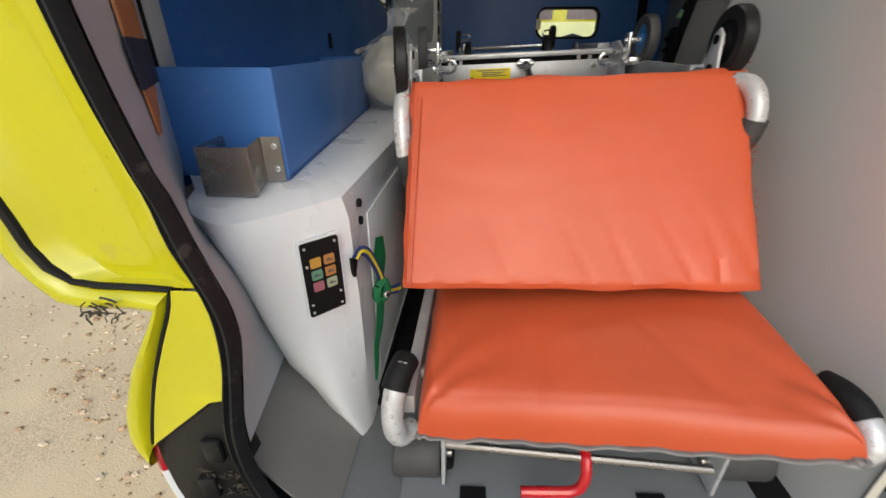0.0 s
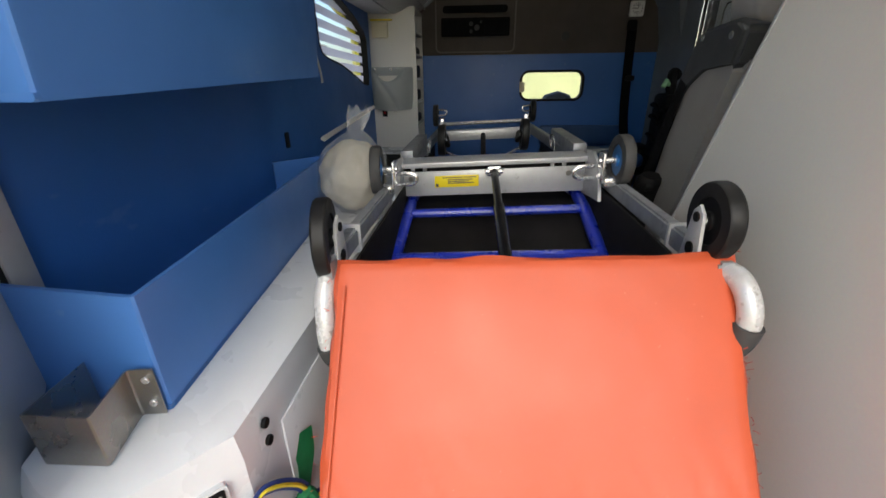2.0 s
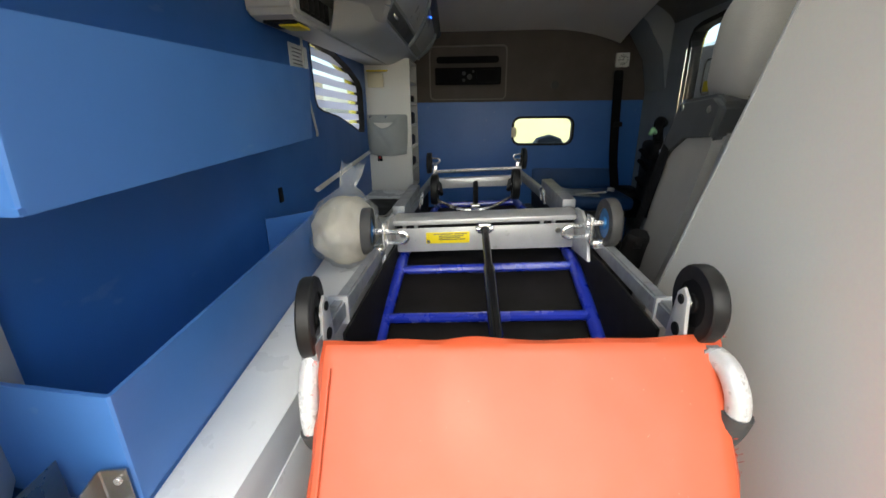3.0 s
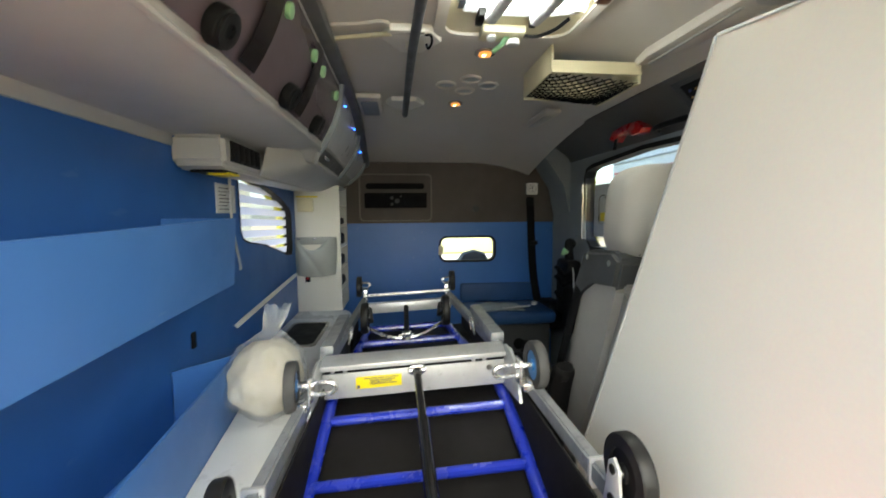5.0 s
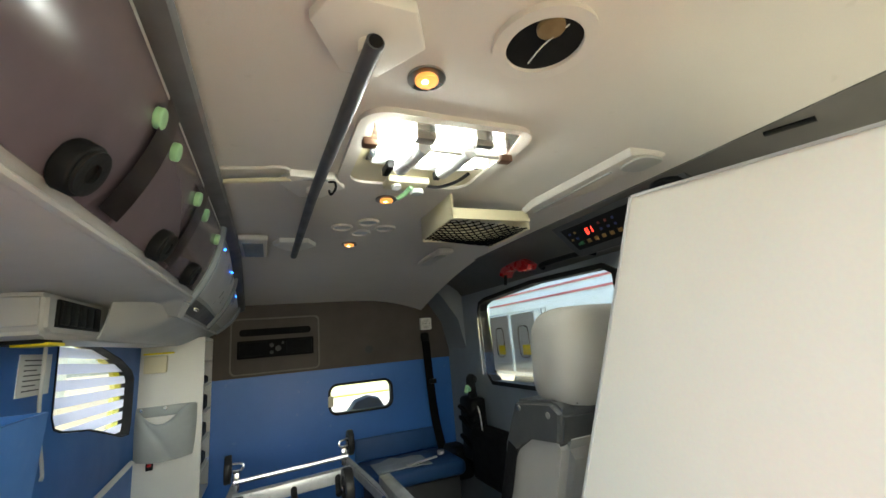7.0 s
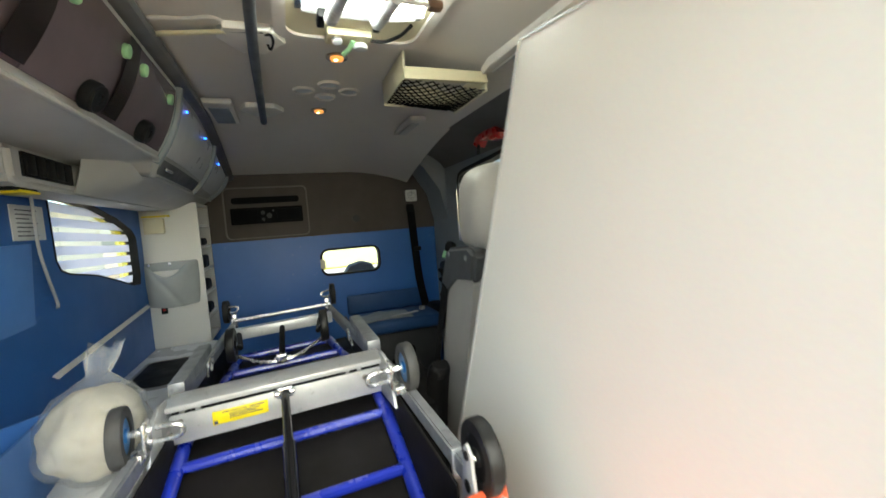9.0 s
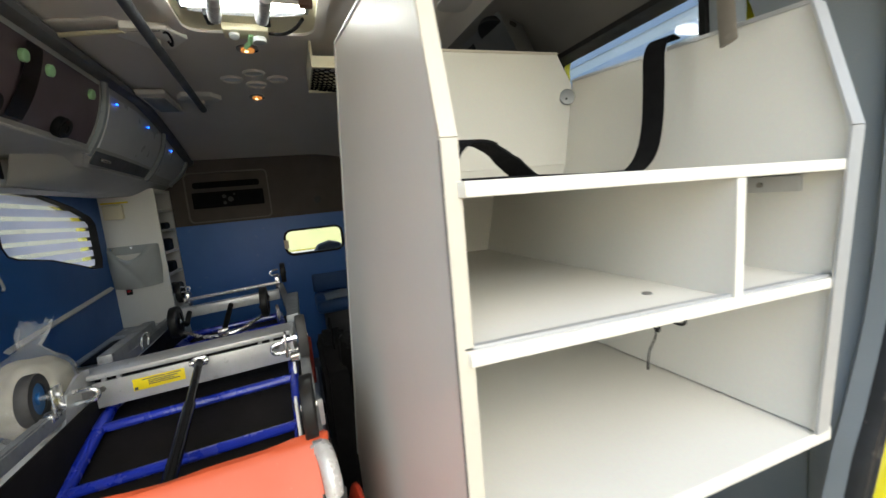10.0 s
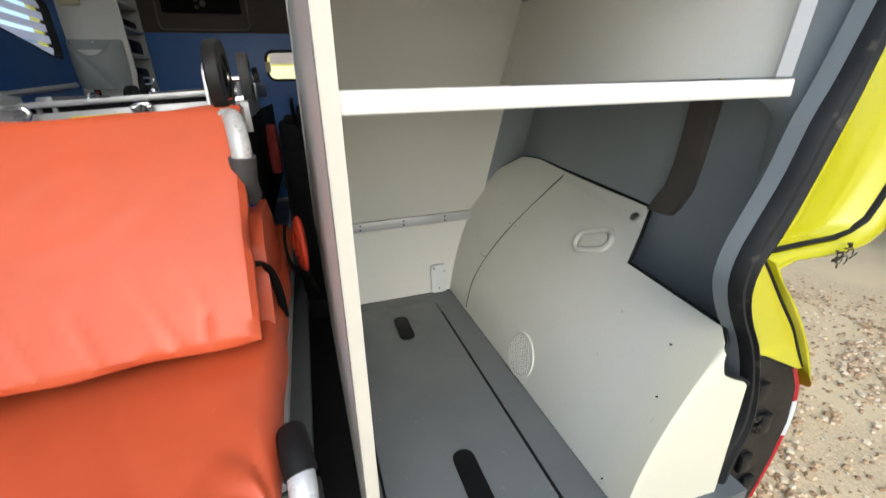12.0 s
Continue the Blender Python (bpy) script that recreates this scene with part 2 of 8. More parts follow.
def smooth_path(pts, n=6):
    """Catmull-Rom through the points."""
    p = [Vector(q) for q in pts]
    p = [2 * p[0] - p[1]] + p + [2 * p[-1] - p[-2]]
    out = []
    for i in range(1, len(p) - 2):
        a, b, c, d = p[i - 1:i + 3]
        for k in range(n):
            t = k / n
            out.append(0.5 * ((2 * b) + (c - a) * t + (2 * a - 5 * b + 4 * c - d) * t * t + (3 * b - a - 3 * c + d) * t ** 3))
    return out + [p[-2]]


def tube(bm, pts, r, seg=10, cap=True, flat=1.0):
    """A round (or flattened) bar along a line of points."""
    pts = [Vector(p) for p in pts]
    rings = []
    side = None
    for i, p in enumerate(pts):
        d = (pts[min(i + 1, len(pts) - 1)] - pts[max(i - 1, 0)]).normalized()
        if side is None:
            side = d.cross(Vector((0, 0, 1)) if abs(d.z) < 0.9 else Vector((1, 0, 0))).normalized()
        side = (side - d * side.dot(d)).normalized()
        up = side.cross(d)
        rr = r[i] if isinstance(r, (list, tuple)) else r
        rings.append([bm.verts.new(p + rr * (math.cos(a) * side + flat * math.sin(a) * up)) for a in (2 * math.pi * k / seg for k in range(seg))])
    for a, b in zip(rings, rings[1:]):
        for k in range(seg):
            bm.faces.new((a[k], a[(k + 1) % seg], b[(k + 1) % seg], b[k]))
    if cap:
        bm.faces.new(rings[0][::-1]), bm.faces.new(rings[-1])


def disc(bm, c, axis, r, h, seg=24, r2=None, bev=0.0):
    """A solid cylinder (or cone) centred on c along the vector axis."""
    q = Vector(axis).normalized().to_track_quat("Z", "Y").to_matrix().to_4x4()
    res = bmesh.ops.create_cone(bm, cap_ends=True, segments=seg, radius1=r, radius2=r if r2 is None else r2, depth=h, matrix=Matrix.Translation(c) @ q)
    if bev:
        caps = [f for f in {f for v in res["verts"] for f in v.link_faces} if len(f.verts) > 4]
        bmesh.ops.bevel(bm, geom=list({e for f in caps for e in f.edges}), offset=bev, segments=3, affect="EDGES", profile=0.5)


def ring(bm, c, axis, r0, r1, h, seg=28):
    """A flat ring with a hole."""
    m = Matrix.Translation(c) @ Vector(axis).normalized().to_track_quat("Z", "Y").to_matrix().to_4x4()
    prof = ((r0, -h / 2), (r1, -h / 2), (r1, h / 2), (r0, h / 2))
    rows = [[bm.verts.new(m @ Vector((p * math.cos(a), p * math.sin(a), q))) for p, q in prof] for a in (2 * math.pi * k / seg for k in range(seg))]
    for i in range(seg):
        a, b = rows[i], rows[(i + 1) % seg]
        for k in range(4):
            bm.faces.new((a[k], b[k], b[(k + 1) % 4], a[(k + 1) % 4]))


def sheet(bm, fn, nu, nv, thick=0.0):
    """A grid of points fn(u, v), u and v from 0 to 1, with an optional back."""
    g = [[bm.verts.new(fn(i / nu, j / nv)) for j in range(nv + 1)] for i in range(nu + 1)]
    fs = [bm.faces.new((g[i][j], g[i + 1][j], g[i + 1][j + 1], g[i][j + 1])) for i in range(nu) for j in range(nv)]
    if thick:
        bmesh.ops.recalc_face_normals(bm, faces=fs)
        bmesh.ops.solidify(bm, geom=fs, thickness=thick)
    return g


def mesh_object(name, bm, material, smooth=True):
    bmesh.ops.recalc_face_normals(bm, faces=bm.faces)
    me = bpy.data.meshes.new(name)
    bm.to_mesh(me)
    bm.free()
    for m in material if isinstance(material, (list, tuple)) else (material,):
        me.materials.append(m)
    if smooth:
        me.shade_smooth()
        me.set_sharp_from_angle(angle=radians(32))
    return new(name, me)


def single(name, bm, material, label, category="", kind="", group=""):
    """A thing that is one mesh, with its origin at its base."""
    z = min(v.co.z for v in bm.verts)
    c = sum((v.co for v in bm.verts), Vector()) / len(bm.verts)
    c.z = z
    bmesh.ops.translate(bm, vec=-c, verts=bm.verts)
    ob = mesh_object(name, bm, material)
    ob.location = c
    return tagged(ob, label, category, group, kind)


def thing(name, base, label, category="", group="", kind=""):
    ob = new(name)
    ob.empty_display_size = 0.05
    ob.location = base
    return tagged(ob, label, category, group, kind)


LEANS = {"ambulance_stretcher": 0.055, "folded_undercarriage": 0.045}  # the stretchers stand a little askew: rise per metre to one side


def part(name, bm, material, parent, label=""):
    top = parent
    while top.parent:
        top = top.parent
    if parent.type == "MESH" and not parent.parent or top.type == "EMPTY":
        bmesh.ops.translate(bm, vec=-top.location, verts=bm.verts)
    k = LEANS.get(top.name, 0)
    if k:
        for v in bm.verts:
            v.co.z += k * (v.co.x + top.location.x - 0.05)
    ob = mesh_object(name, bm, material)
    ob.parent = parent
    return tagged(ob, label)


def B():
    return bmesh.new()


def holed(bm, outer, holes, axis, a, b):
    """A plate between a and b with openings that go through it; outlines in the two other axes."""
    def v(p, q):
        u, w = p
        return {"x": (q, u, w), "y": (u, q, w), "z": (u, w, q)}[axis]
    loops = [outer, *holes]
    sides = []
    for q in (a, b):
        vs = [[bm.verts.new(v(p, q)) for p in lp] for lp in loops]
        es = [bm.edges.new((lp[i], lp[(i + 1) % len(lp)])) for lp in vs for i in range(len(lp))]
        bmesh.ops.triangle_fill(bm, use_beauty=True, use_dissolve=False, edges=es)
        sides.append(vs)
    for la, lb in zip(*sides):
        n = len(la)
        for i in range(n):
            bm.faces.new((la[i], la[(i + 1) % n], lb[(i + 1) % n], lb[i]))


def rounded(x0, x1, y0, y1, r, n=5):
    out = []
    for cx, cy, s in ((x1 - r, y1 - r, 0), (x0 + r, y1 - r, 1), (x0 + r, y0 + r, 2), (x1 - r, y0 + r, 3)):
        out += [(cx + r * math.cos((s + k / n) * math.pi / 2), cy + r * math.sin((s + k / n) * math.pi / 2)) for k in range(n + 1)]
    return out


def grow(pts, d):
    """An outline moved outwards by d (inwards: minus)."""
    n = len(pts)
    area = sum(pts[i][0] * pts[(i + 1) % n][1] - pts[(i + 1) % n][0] * pts[i][1] for i in range(n))
    s = 1 if area > 0 else -1
    out = []
    for i in range(n):
        p, q, r = Vector(pts[i - 1]), Vector(pts[i]), Vector(pts[(i + 1) % n])
        e, f = (q - p).normalized(), (r - q).normalized()
        m = Vector((e.y + f.y, -e.x - f.x))
        m = m.normalized() * (1 / max(0.5, (1 + e.dot(f)) / 2) ** 0.5)
        out.append(tuple(q + s * d * m))
    return out


def ceil_z(x, y):
    s = min(max((y - 2.1) / 0.9, 0), 1)
    r = max(x - 0.45, 0) / 0.43
    return 1.592 - 0.172 * s ** 1.4 - 0.082 * r * r


# ---------------------------------------------------------------- ground and outdoors
def stone_ground():
    m = bpy.data.materials.new("gravel_ground")
    m.use_nodes = True
    n, l = m.node_tree.nodes, m.node_tree.links
    b = n["Principled BSDF"]
    tc = n.new("ShaderNodeTexCoord")
    vo = n.new("ShaderNodeTexVoronoi")
    vo.inputs["Scale"].default_value = 170
    big = n.new("ShaderNodeTexNoise")
    big.inputs["Scale"].default_value, big.inputs["Detail"].default_value = 2.2, 6
    for x in (vo, big):
        l.new(tc.outputs["Object"], x.inputs["Vector"])
    ra = n.new("ShaderNodeValToRGB")
    ra.color_ramp.elements[0].color, ra.color_ramp.elements[1].color = (0.56, 0.42, 0.245, 1), (0.82, 0.65, 0.42, 1)
    l.new(vo.outputs["Color"], ra.inputs["Fac"])
    sand = n.new("ShaderNodeMix")
    sand.data_type = "RGBA"
    sand.inputs["B"].default_value = (0.77, 0.605, 0.37, 1)
    rg = n.new("ShaderNodeMapRange")
    rg.inputs["From Min"].default_value, rg.inputs["From Max"].default_value = 0.42, 0.62
    l.new(big.outputs["Fac"], rg.inputs["Value"])
    l.new(rg.outputs[0], sand.inputs["Factor"])
    l.new(ra.outputs[0], sand.inputs["A"])
    l.new(sand.outputs["Result"], b.inputs["Base Color"])
    b.inputs["Roughness"].default_value = 0.9
    bp = n.new("ShaderNodeBump")
    bp.inputs["Strength"].default_value, bp.inputs["Distance"].default_value = 0.25, 0.006
    bp.invert = True
    l.new(vo.outputs["Distance"], bp.inputs["Height"])
    l.new(bp.outputs[0], b.inputs["Normal"])
    return m


GROUND = stone_ground()
GZ = -0.56
bm = B()
sheet(bm, lambda u, v: (-120 + 240 * u, -120 + 240 * v, GZ), 8, 8)
single("ground", bm, GROUND, "pale sandy gravel yard with scattered small stones", "ground", "structure")



def pebbles():
    """Loose small stones on the sandy yard on both sides of the opening."""
    rnd = random.Random(11)
    verts, faces = [], []
    for x0, x1, y0, y1, n in ((-3.2, -0.75, -0.6, 3.2, 8000), (1.22, 3.6, -1.0, 3.0, 42000)):
        for _ in range(n):
            r = 0.004 + 0.015 * rnd.random() ** 2.6
            c = Vector((rnd.uniform(x0, x1), rnd.uniform(y0, y1), GZ + r * 0.25))
            k = noise.noise(Vector((c.x * 1.6, c.y * 1.6, 3)))
            far = math.hypot(c.x - (x1 if x1 < 0 else x0), (c.y - 0.5 * (y0 + y1)) * 1.1) + 0.35 * k
            if rnd.random() < (far - 1.6) / 0.9:
                continue
            if k < -0.05 and rnd.random() < 0.75:
                continue
            a = rnd.uniform(0, 6.28)
            f = rnd.uniform(0.6, 1.0)
            i = len(verts)
            ring_ = [(math.cos(a + q * 1.2566) * r * rnd.uniform(0.75, 1.2), math.sin(a + q * 1.2566) * r * f * rnd.uniform(0.75, 1.2)) for q in range(5)]
            verts += [(c.x + u, c.y + v, c.z) for u, v in ring_]
            verts += [(c.x + u * 0.6, c.y + v * 0.6, c.z + r * rnd.uniform(0.35, 0.6)) for u, v in ring_]
            faces += [(i + q, i + (q + 1) % 5, i + 5 + (q + 1) % 5, i + 5 + q) for q in range(5)] + [(i + 5, i + 6, i + 7, i + 8, i + 9)]
    me = bpy.data.meshes.new("pebbles")
    me.from_pydata(verts, [], faces)
    m = bpy.data.materials.new("pebble_stone")
    m.use_nodes = True
    nd, l = m.node_tree.nodes, m.node_tree.links
    g = nd.new("ShaderNodeNewGeometry")
    ra = nd.new("ShaderNodeValToRGB")
    ra.color_ramp.elements[0].color, ra.color_ramp.elements[1].color = (0.33, 0.20, 0.115, 1), (0.80, 0.68, 0.50, 1)
    e = ra.color_ramp.elements.new(0.45)
    e.color = (0.60, 0.42, 0.25, 1)
    l.new(g.outputs["Random Per Island"], ra.inputs["Fac"])
    l.new(ra.outputs[0], nd["Principled BSDF"].inputs["Base Color"])
    nd["Principled BSDF"].inputs["Roughness"].default_value = 0.85
    me.materials.append(m)
    tagged(new("pebbles", me), "small loose stones scattered on the sandy yard", "stones", "", "stuff")


pebbles()

# ---------------------------------------------------------------- van shell
bm = B()
box(bm, -0.57, 1.10, 0.33, 3.06, -0.06, 0.0)
single("floor", bm, GREY_FLOOR, "grey speckled vinyl floor of the patient compartment", "floor", "structure")

LW = [(1.872, 1.222), (2.0, 1.225), (2.2, 1.205), (2.4, 1.165), (2.56, 1.115), (2.60, 1.08), (2.60, 0.90), (2.585, 0.862), (2.50, 0.868), (2.35, 0.905), (2.15, 0.950), (1.95, 0.975), (1.90, 0.99), (1.88, 1.02)]
LW = grow(LW, 0.007)
bm = B()
holed(bm, [(0.60, 0.48), (3.0, 0.48), (3.0, 1.31), (0.60, 1.31)], [LW], "x", -0.63, -0.61)
single("wall_left", bm, BLUE, "blue textured side wall panel of the compartment", "wall", "structure")
bm = B()
holed(bm, [(0.42, 0.50), (1.4, 0.50), (1.4, -0.3), (3.2, -0.3), (3.2, 1.62), (0.42, 1.62)], [grow(LW, 0.012)], "x", -0.70, -0.655)
single("wall_outer_left", bm, YELLOW, "yellow painted outer side of the van", "wall", "structure")


def window_unit(name, outline, x0, x1, y_glass, label, gap=0.028):
    w = thing(name, (y_glass, outline[0][0], outline[0][1]), label, "window", kind="structure")
    bm = B()
    holed(bm, grow(outline, -0.002), [grow(outline, -gap)], "x", x0, x1)
    part("window_frame", bm, RUBBER, w, "black rubber window surround")
    bm = B()
    holed(bm, grow(outline, -0.004), [], "x", y_glass, y_glass + 0.004)
    g = part("pane", bm, GLASS, w, "clear glass pane")
    g.visible_shadow = False
    return w


GLASS = clear("window_glass", (0.96, 0.98, 0.98))
wl = window_unit("window_1", LW, -0.656, -0.6075, -0.645, "side window with frosted stripes in a black rubber surround", 0.006)

FILM = mat("frosted_film", (0.72, 0.72, 0.78), 0.7, var=0.04)
ftr = FILM.node_tree.nodes.new("ShaderNodeBsdfTranslucent")
ftr.inputs["Color"].default_value = (0.80, 0.80, 0.88, 1)
fmx = FILM.node_tree.nodes.new("ShaderNodeMixShader")
fmx.inputs["Fac"].default_value = 0.85
FILM.node_tree.links.new(FILM.node_tree.nodes["Principled BSDF"].outputs[0], fmx.inputs[1])
FILM.node_tree.links.new(ftr.outputs[0], fmx.inputs[2])
FILM.node_tree.links.new(fmx.outputs[0], FILM.node_tree.nodes["Material Output"].inputs["Surface"])
for k in range(9):
    z0 = 0.834 + k * 0.0485
    bm = B()
    box(bm, -0.6405, -0.6395, 1.86, 2.61, z0, z0 + 0.031)
    for v in bm.verts:
        v.co.z -= 0.025 * (v.co.y - 2.25)
    f = part("film_stripe", bm, FILM, wl, "frosted film stripe")
    f.visible_shadow = False

# grey rear side panels below and beside the blue wall
bm = B()
prism(bm, [(-0.545, 0.0), (-0.61, 0.50), (-0.61, 1.31), (-0.635, 1.31), (-0.635, 0.50), (-0.57, 0.0)], "y", 0.475, 0.60)
prism(bm, [(-0.605, 0.52), (-0.605, 1.31), (-0.63, 1.31), (-0.63, 0.52)], "y", 0.405, 0.475)
prism(bm, [(-0.545, 0.0), (-0.62, 0.48), (-0.645, 0.48), (-0.57, 0.0)], "y", 0.60, 3.0)
single("wall_lower_left", bm, GREY_LIGHT, "smooth grey plastic side trim at the rear of the compartment", "wall trim", "structure")
bm = B()
box(bm, -0.609, -0.590, 0.6105, 0.6165, 0.507, 1.295)
single("strip_seal", bm, RUBBER, "thin black seal behind the metal edging strip", "seal", "structure")
bm = B()
box(bm, -0.609, -0.586, 0.6168, 0.651, 0.507, 1.295, 0.003)
single("trim_left", bm, ALU_EDGE, "narrow brushed metal edging strip at the end of the wall panel", "trim", "structure")
bm = B()
sheet(bm, lambda u, v: (-0.315 - 0.15 * u, 0.352 + 0.20 * v, 0.003 + 0.215 * u ** 1.2), 8, 6, -0.004)
single("sill_lining", bm, BUFF, "grey brown lining sheet rising from the floor beside the console", "floor", "structure")

# bulkhead
BW = rounded(0.262, 0.646, 0.752, 0.922, 0.05)
bm = B()
holed(bm, [(-0.72, -0.02), (1.18, -0.02), (1.18, 1.018), (-0.72, 1.018)], [BW], "y", 3.0, 3.03)
single("bulkhead_lower", bm, BLUE, "blue lower bulkhead panel with a small cab window", "wall", "structure")
bm = B()
holed(bm, [(-0.72, 1.018), (1.18, 1.018), (1.18, 1.62), (-0.72, 1.62)], [], "y", 2.996, 3.03)
single("bulkhead_upper", bm, TAUPE, "taupe carpet lined upper bulkhead panel", "wall", "structure")
w2 = thing("window_2", (0.45, 3.0, 0.75), "small rounded window through the bulkhead into the cab", "window", kind="structure")
bm = B()
holed(bm, grow(BW, 0.006), [grow(BW, -0.008)], "y", 2.992, 3.034)
part("window_frame", bm, RUBBER, w2)
bm = B()
holed(bm, grow(BW, -0.001), [], "y", 3.014, 3.018)
part("pane", bm, GLASS, w2).visible_shadow = False
bm = B()
box(bm, 0.255, 0.285, 2.985, 2.997, 0.80, 0.86, 0.003)
part("latch", bm, CREAM, w2, "small pale window latch")

# ceiling: one curved lining
bm = B()
sheet(bm, lambda u, v: (-0.72 + 1.60 * u, 0.30 + 2.70 * v, ceil_z(-0.72 + 1.60 * u, 0.30 + 2.70 * v)), 24, 30, -0.02)
single("ceiling", bm, CEIL, "pale moulded ceiling lining that curves down at the front", "ceiling", "structure")
bm = B()
box(bm, -0.76, 1.22, 0.28, 3.2, 1.64, 1.70)
single("roof", bm, YELLOW, "yellow outer roof of the van", "roof", "structure")

# right side wall with the sliding door window
RW = [(1.44, 0.87), (2.42, 0.87), (2.47, 0.92), (2.52, 1.28), (2.49, 1.33), (2.42, 1.348), (1.95, 1.375), (1.50, 1.365), (1.44, 1.33)]
RW2 = rounded(0.585, 1.06, 1.12, 1.392, 0.02)
bm = B()
holed(bm, [(0.54, 0.672), (1.32, 0.672), (1.32, 0.0), (3.0, 0.0), (3.0, 1.40), (0.54, 1.40)], [RW, RW2], "x", 1.06, 1.085)
single("wall_right", bm, GREY_TRIM, "dark grey side wall with the sliding door window", "wall", "structure")
bm = B()
prof = [(1.06, 1.39), (1.035, 1.425), (0.985, 1.462), (0.93, 1.49), (0.87, 1.51), (0.87, 1.60), (1.10, 1.60), (1.10, 1.39)]
prism(bm, prof, "y", 0.40, 3.0)
single("wall_right_upper", bm, ROOF_SIDE, "dark grey curved roof side lining above the window", "wall", "structure")
bm = B()
prism(bm, [(0.80, 1.50), (0.80, 1.60), (1.10, 1.60), (1.10, 1.0), (1.075, 1.0), (1.02, 1.25), (0.92, 1.40)], "y", 2.72, 2.998)
single("pillar_lining", bm, GREY_TRIM, "dark grey curved pillar lining beside the bulkhead", "wall", "structure")
bm = B()
holed(bm, [(0.53, -0.3), (3.2, -0.3), (3.2, 1.62), (0.53, 1.62)], [grow(RW, 0.040), grow(RW2, 0.012)], "x", 1.11, 1.15)
single("wall_outer_right", bm, YELLOW, "yellow painted outer side of the van", "wall", "structure")
wr = window_unit("window_3", RW, 1.052, 1.112, 1.10, "sliding door window in a thick black surround", 0.022)

window_unit("window_4", RW2, 1.052, 1.112, 1.10, "rear side window above the cabinet in a black surround", 0.014)

# ---------------------------------------------------------------- rear opening
SEAL_L = ([(-0.36, 1.53), (-0.49, 1.38), (-0.50, 1.10), (-0.468, 0.74), (-0.441, 0.596), (-0.433, 0.568), (-0.428, 0.518), (-0.412, 0.47), (-0.405, 0.433), (-0.406, 0.392), (-0.412, 0.347), (-0.425, 0.298), (-0.436, 0.244), (-0.438, 0.186), (-0.424, 0.097), (-0.39, -0.03)],
          [(-0.30, 1.49), (-0.462, 1.36), (-0.478, 1.10), (-0.449, 0.74), (-0.427, 0.597), (-0.417, 0.569), (-0.404, 0.519), (-0.392, 0.471), (-0.383, 0.434), (-0.381, 0.393), (-0.389, 0.349), (-0.399, 0.30), (-0.41, 0.236), (-0.409, 0.165), (-0.39, 0.087), (-0.35, -0.04)])
SEAL_R = ([(0.94, 1.54), (1.15, 1.31), (1.165, 1.05), (1.145, 0.85), (1.11, 0.691), (1.092, 0.626), (1.068, 0.557), (1.039, 0.483), (1.016, 0.446), (1.008, 0.404), (1.024, 0.354), (1.059, 0.296), (1.082, 0.236), (1.099, 0.173), (1.105, 0.108), (1.091, 0.047), (1.081, -0.035)],
          [(0.92, 1.50), (1.118, 1.29), (1.132, 1.05), (1.110, 0.85), (1.056, 0.692), (1.026, 0.631), (1.006, 0.564), (0.973, 0.494), (0.960, 0.456), (0.958, 0.415), (0.976, 0.368), (1.008, 0.313), (1.033, 0.255), (1.046, 0.194), (1.042, 0.134), (1.015, 0.082), (0.996, 0.008)])


def strip(bm, a, b, ya, yb):
    """A band between two lines of equal length in the x, z plane, from depth ya to depth yb."""
    va = [bm.verts.new((x, ya, z)) for x, z in a]
    vb = [bm.verts.new((x, yb, z)) for x, z in b]
    for i in range(len(a) - 1):
        bm.faces.new((va[i], va[i + 1], vb[i + 1], vb[i]))


def resample(pts, n):
    ps = smooth_path([(x, 0, z) for x, z in pts], 8)
    ls = [0.0]
    for p, q in zip(ps, ps[1:]):
        ls.append(ls[-1] + (q - p).length)
    out = []
    for k in range(n):
        t = ls[-1] * k / (n - 1)
        i = max(j for j in range(len(ls)) if ls[j] <= t + 1e-9)
        i = min(i, len(ps) - 2)
        f = (t - ls[i]) / (ls[i + 1] - ls[i])
        q = ps[i].lerp(ps[i + 1], f)
        out.append((q.x, q.z))
    return out


def across(pts, z):
    """Where a falling line of points lies at the height z."""
    return float(np.interp(-z, [-p[1] for p in pts], [p[0] for p in pts]))


FOLD = [(0.0, -0.40, 0.545), (0.07, -0.40, 0.54), (0.175, -0.445, 0.53), (0.224, -0.45, 0.53), (0.27, -0.455, 0.53), (0.322, -0.46, 0.518), (0.383, -0.464, 0.492), (0.427, -0.47, 0.471), (0.466, -0.488, 0.461), (0.496, -0.508, 0.469), (0.52, -0.517, 0.483), (0.56, -0.512, 0.466), (0.61, -0.503, 0.452), (0.70, -0.499, 0.443), (1.0, -0.502, 0.442)]


def trim_panel(u, z, edge):
    """The grey trim that runs from the door seal outwards to the blue wall; u from 0 at the seal to 1."""
    zs = [f[0] for f in FOLD]
    mx, my = float(np.interp(z, zs, [f[1] for f in FOLD])), float(np.interp(z, zs, [f[2] for f in FOLD]))
    t = min(max((z - 0.47) / 0.06, 0), 1)
    ex, ey = mx - 0.05, my + 0.06
    ex, ey = ex + (-0.605 - ex) * t, ey + (0.615 - ey) * t
    ax, ay = edge - 0.002, 0.343
    if u < 0.5:
        return (ax + (mx - ax) * u * 2, ay + (my - ay) * u * 2, z)
    return (mx + (ex - mx) * (u * 2 - 1), my + (ey - my) * (u * 2 - 1), z)


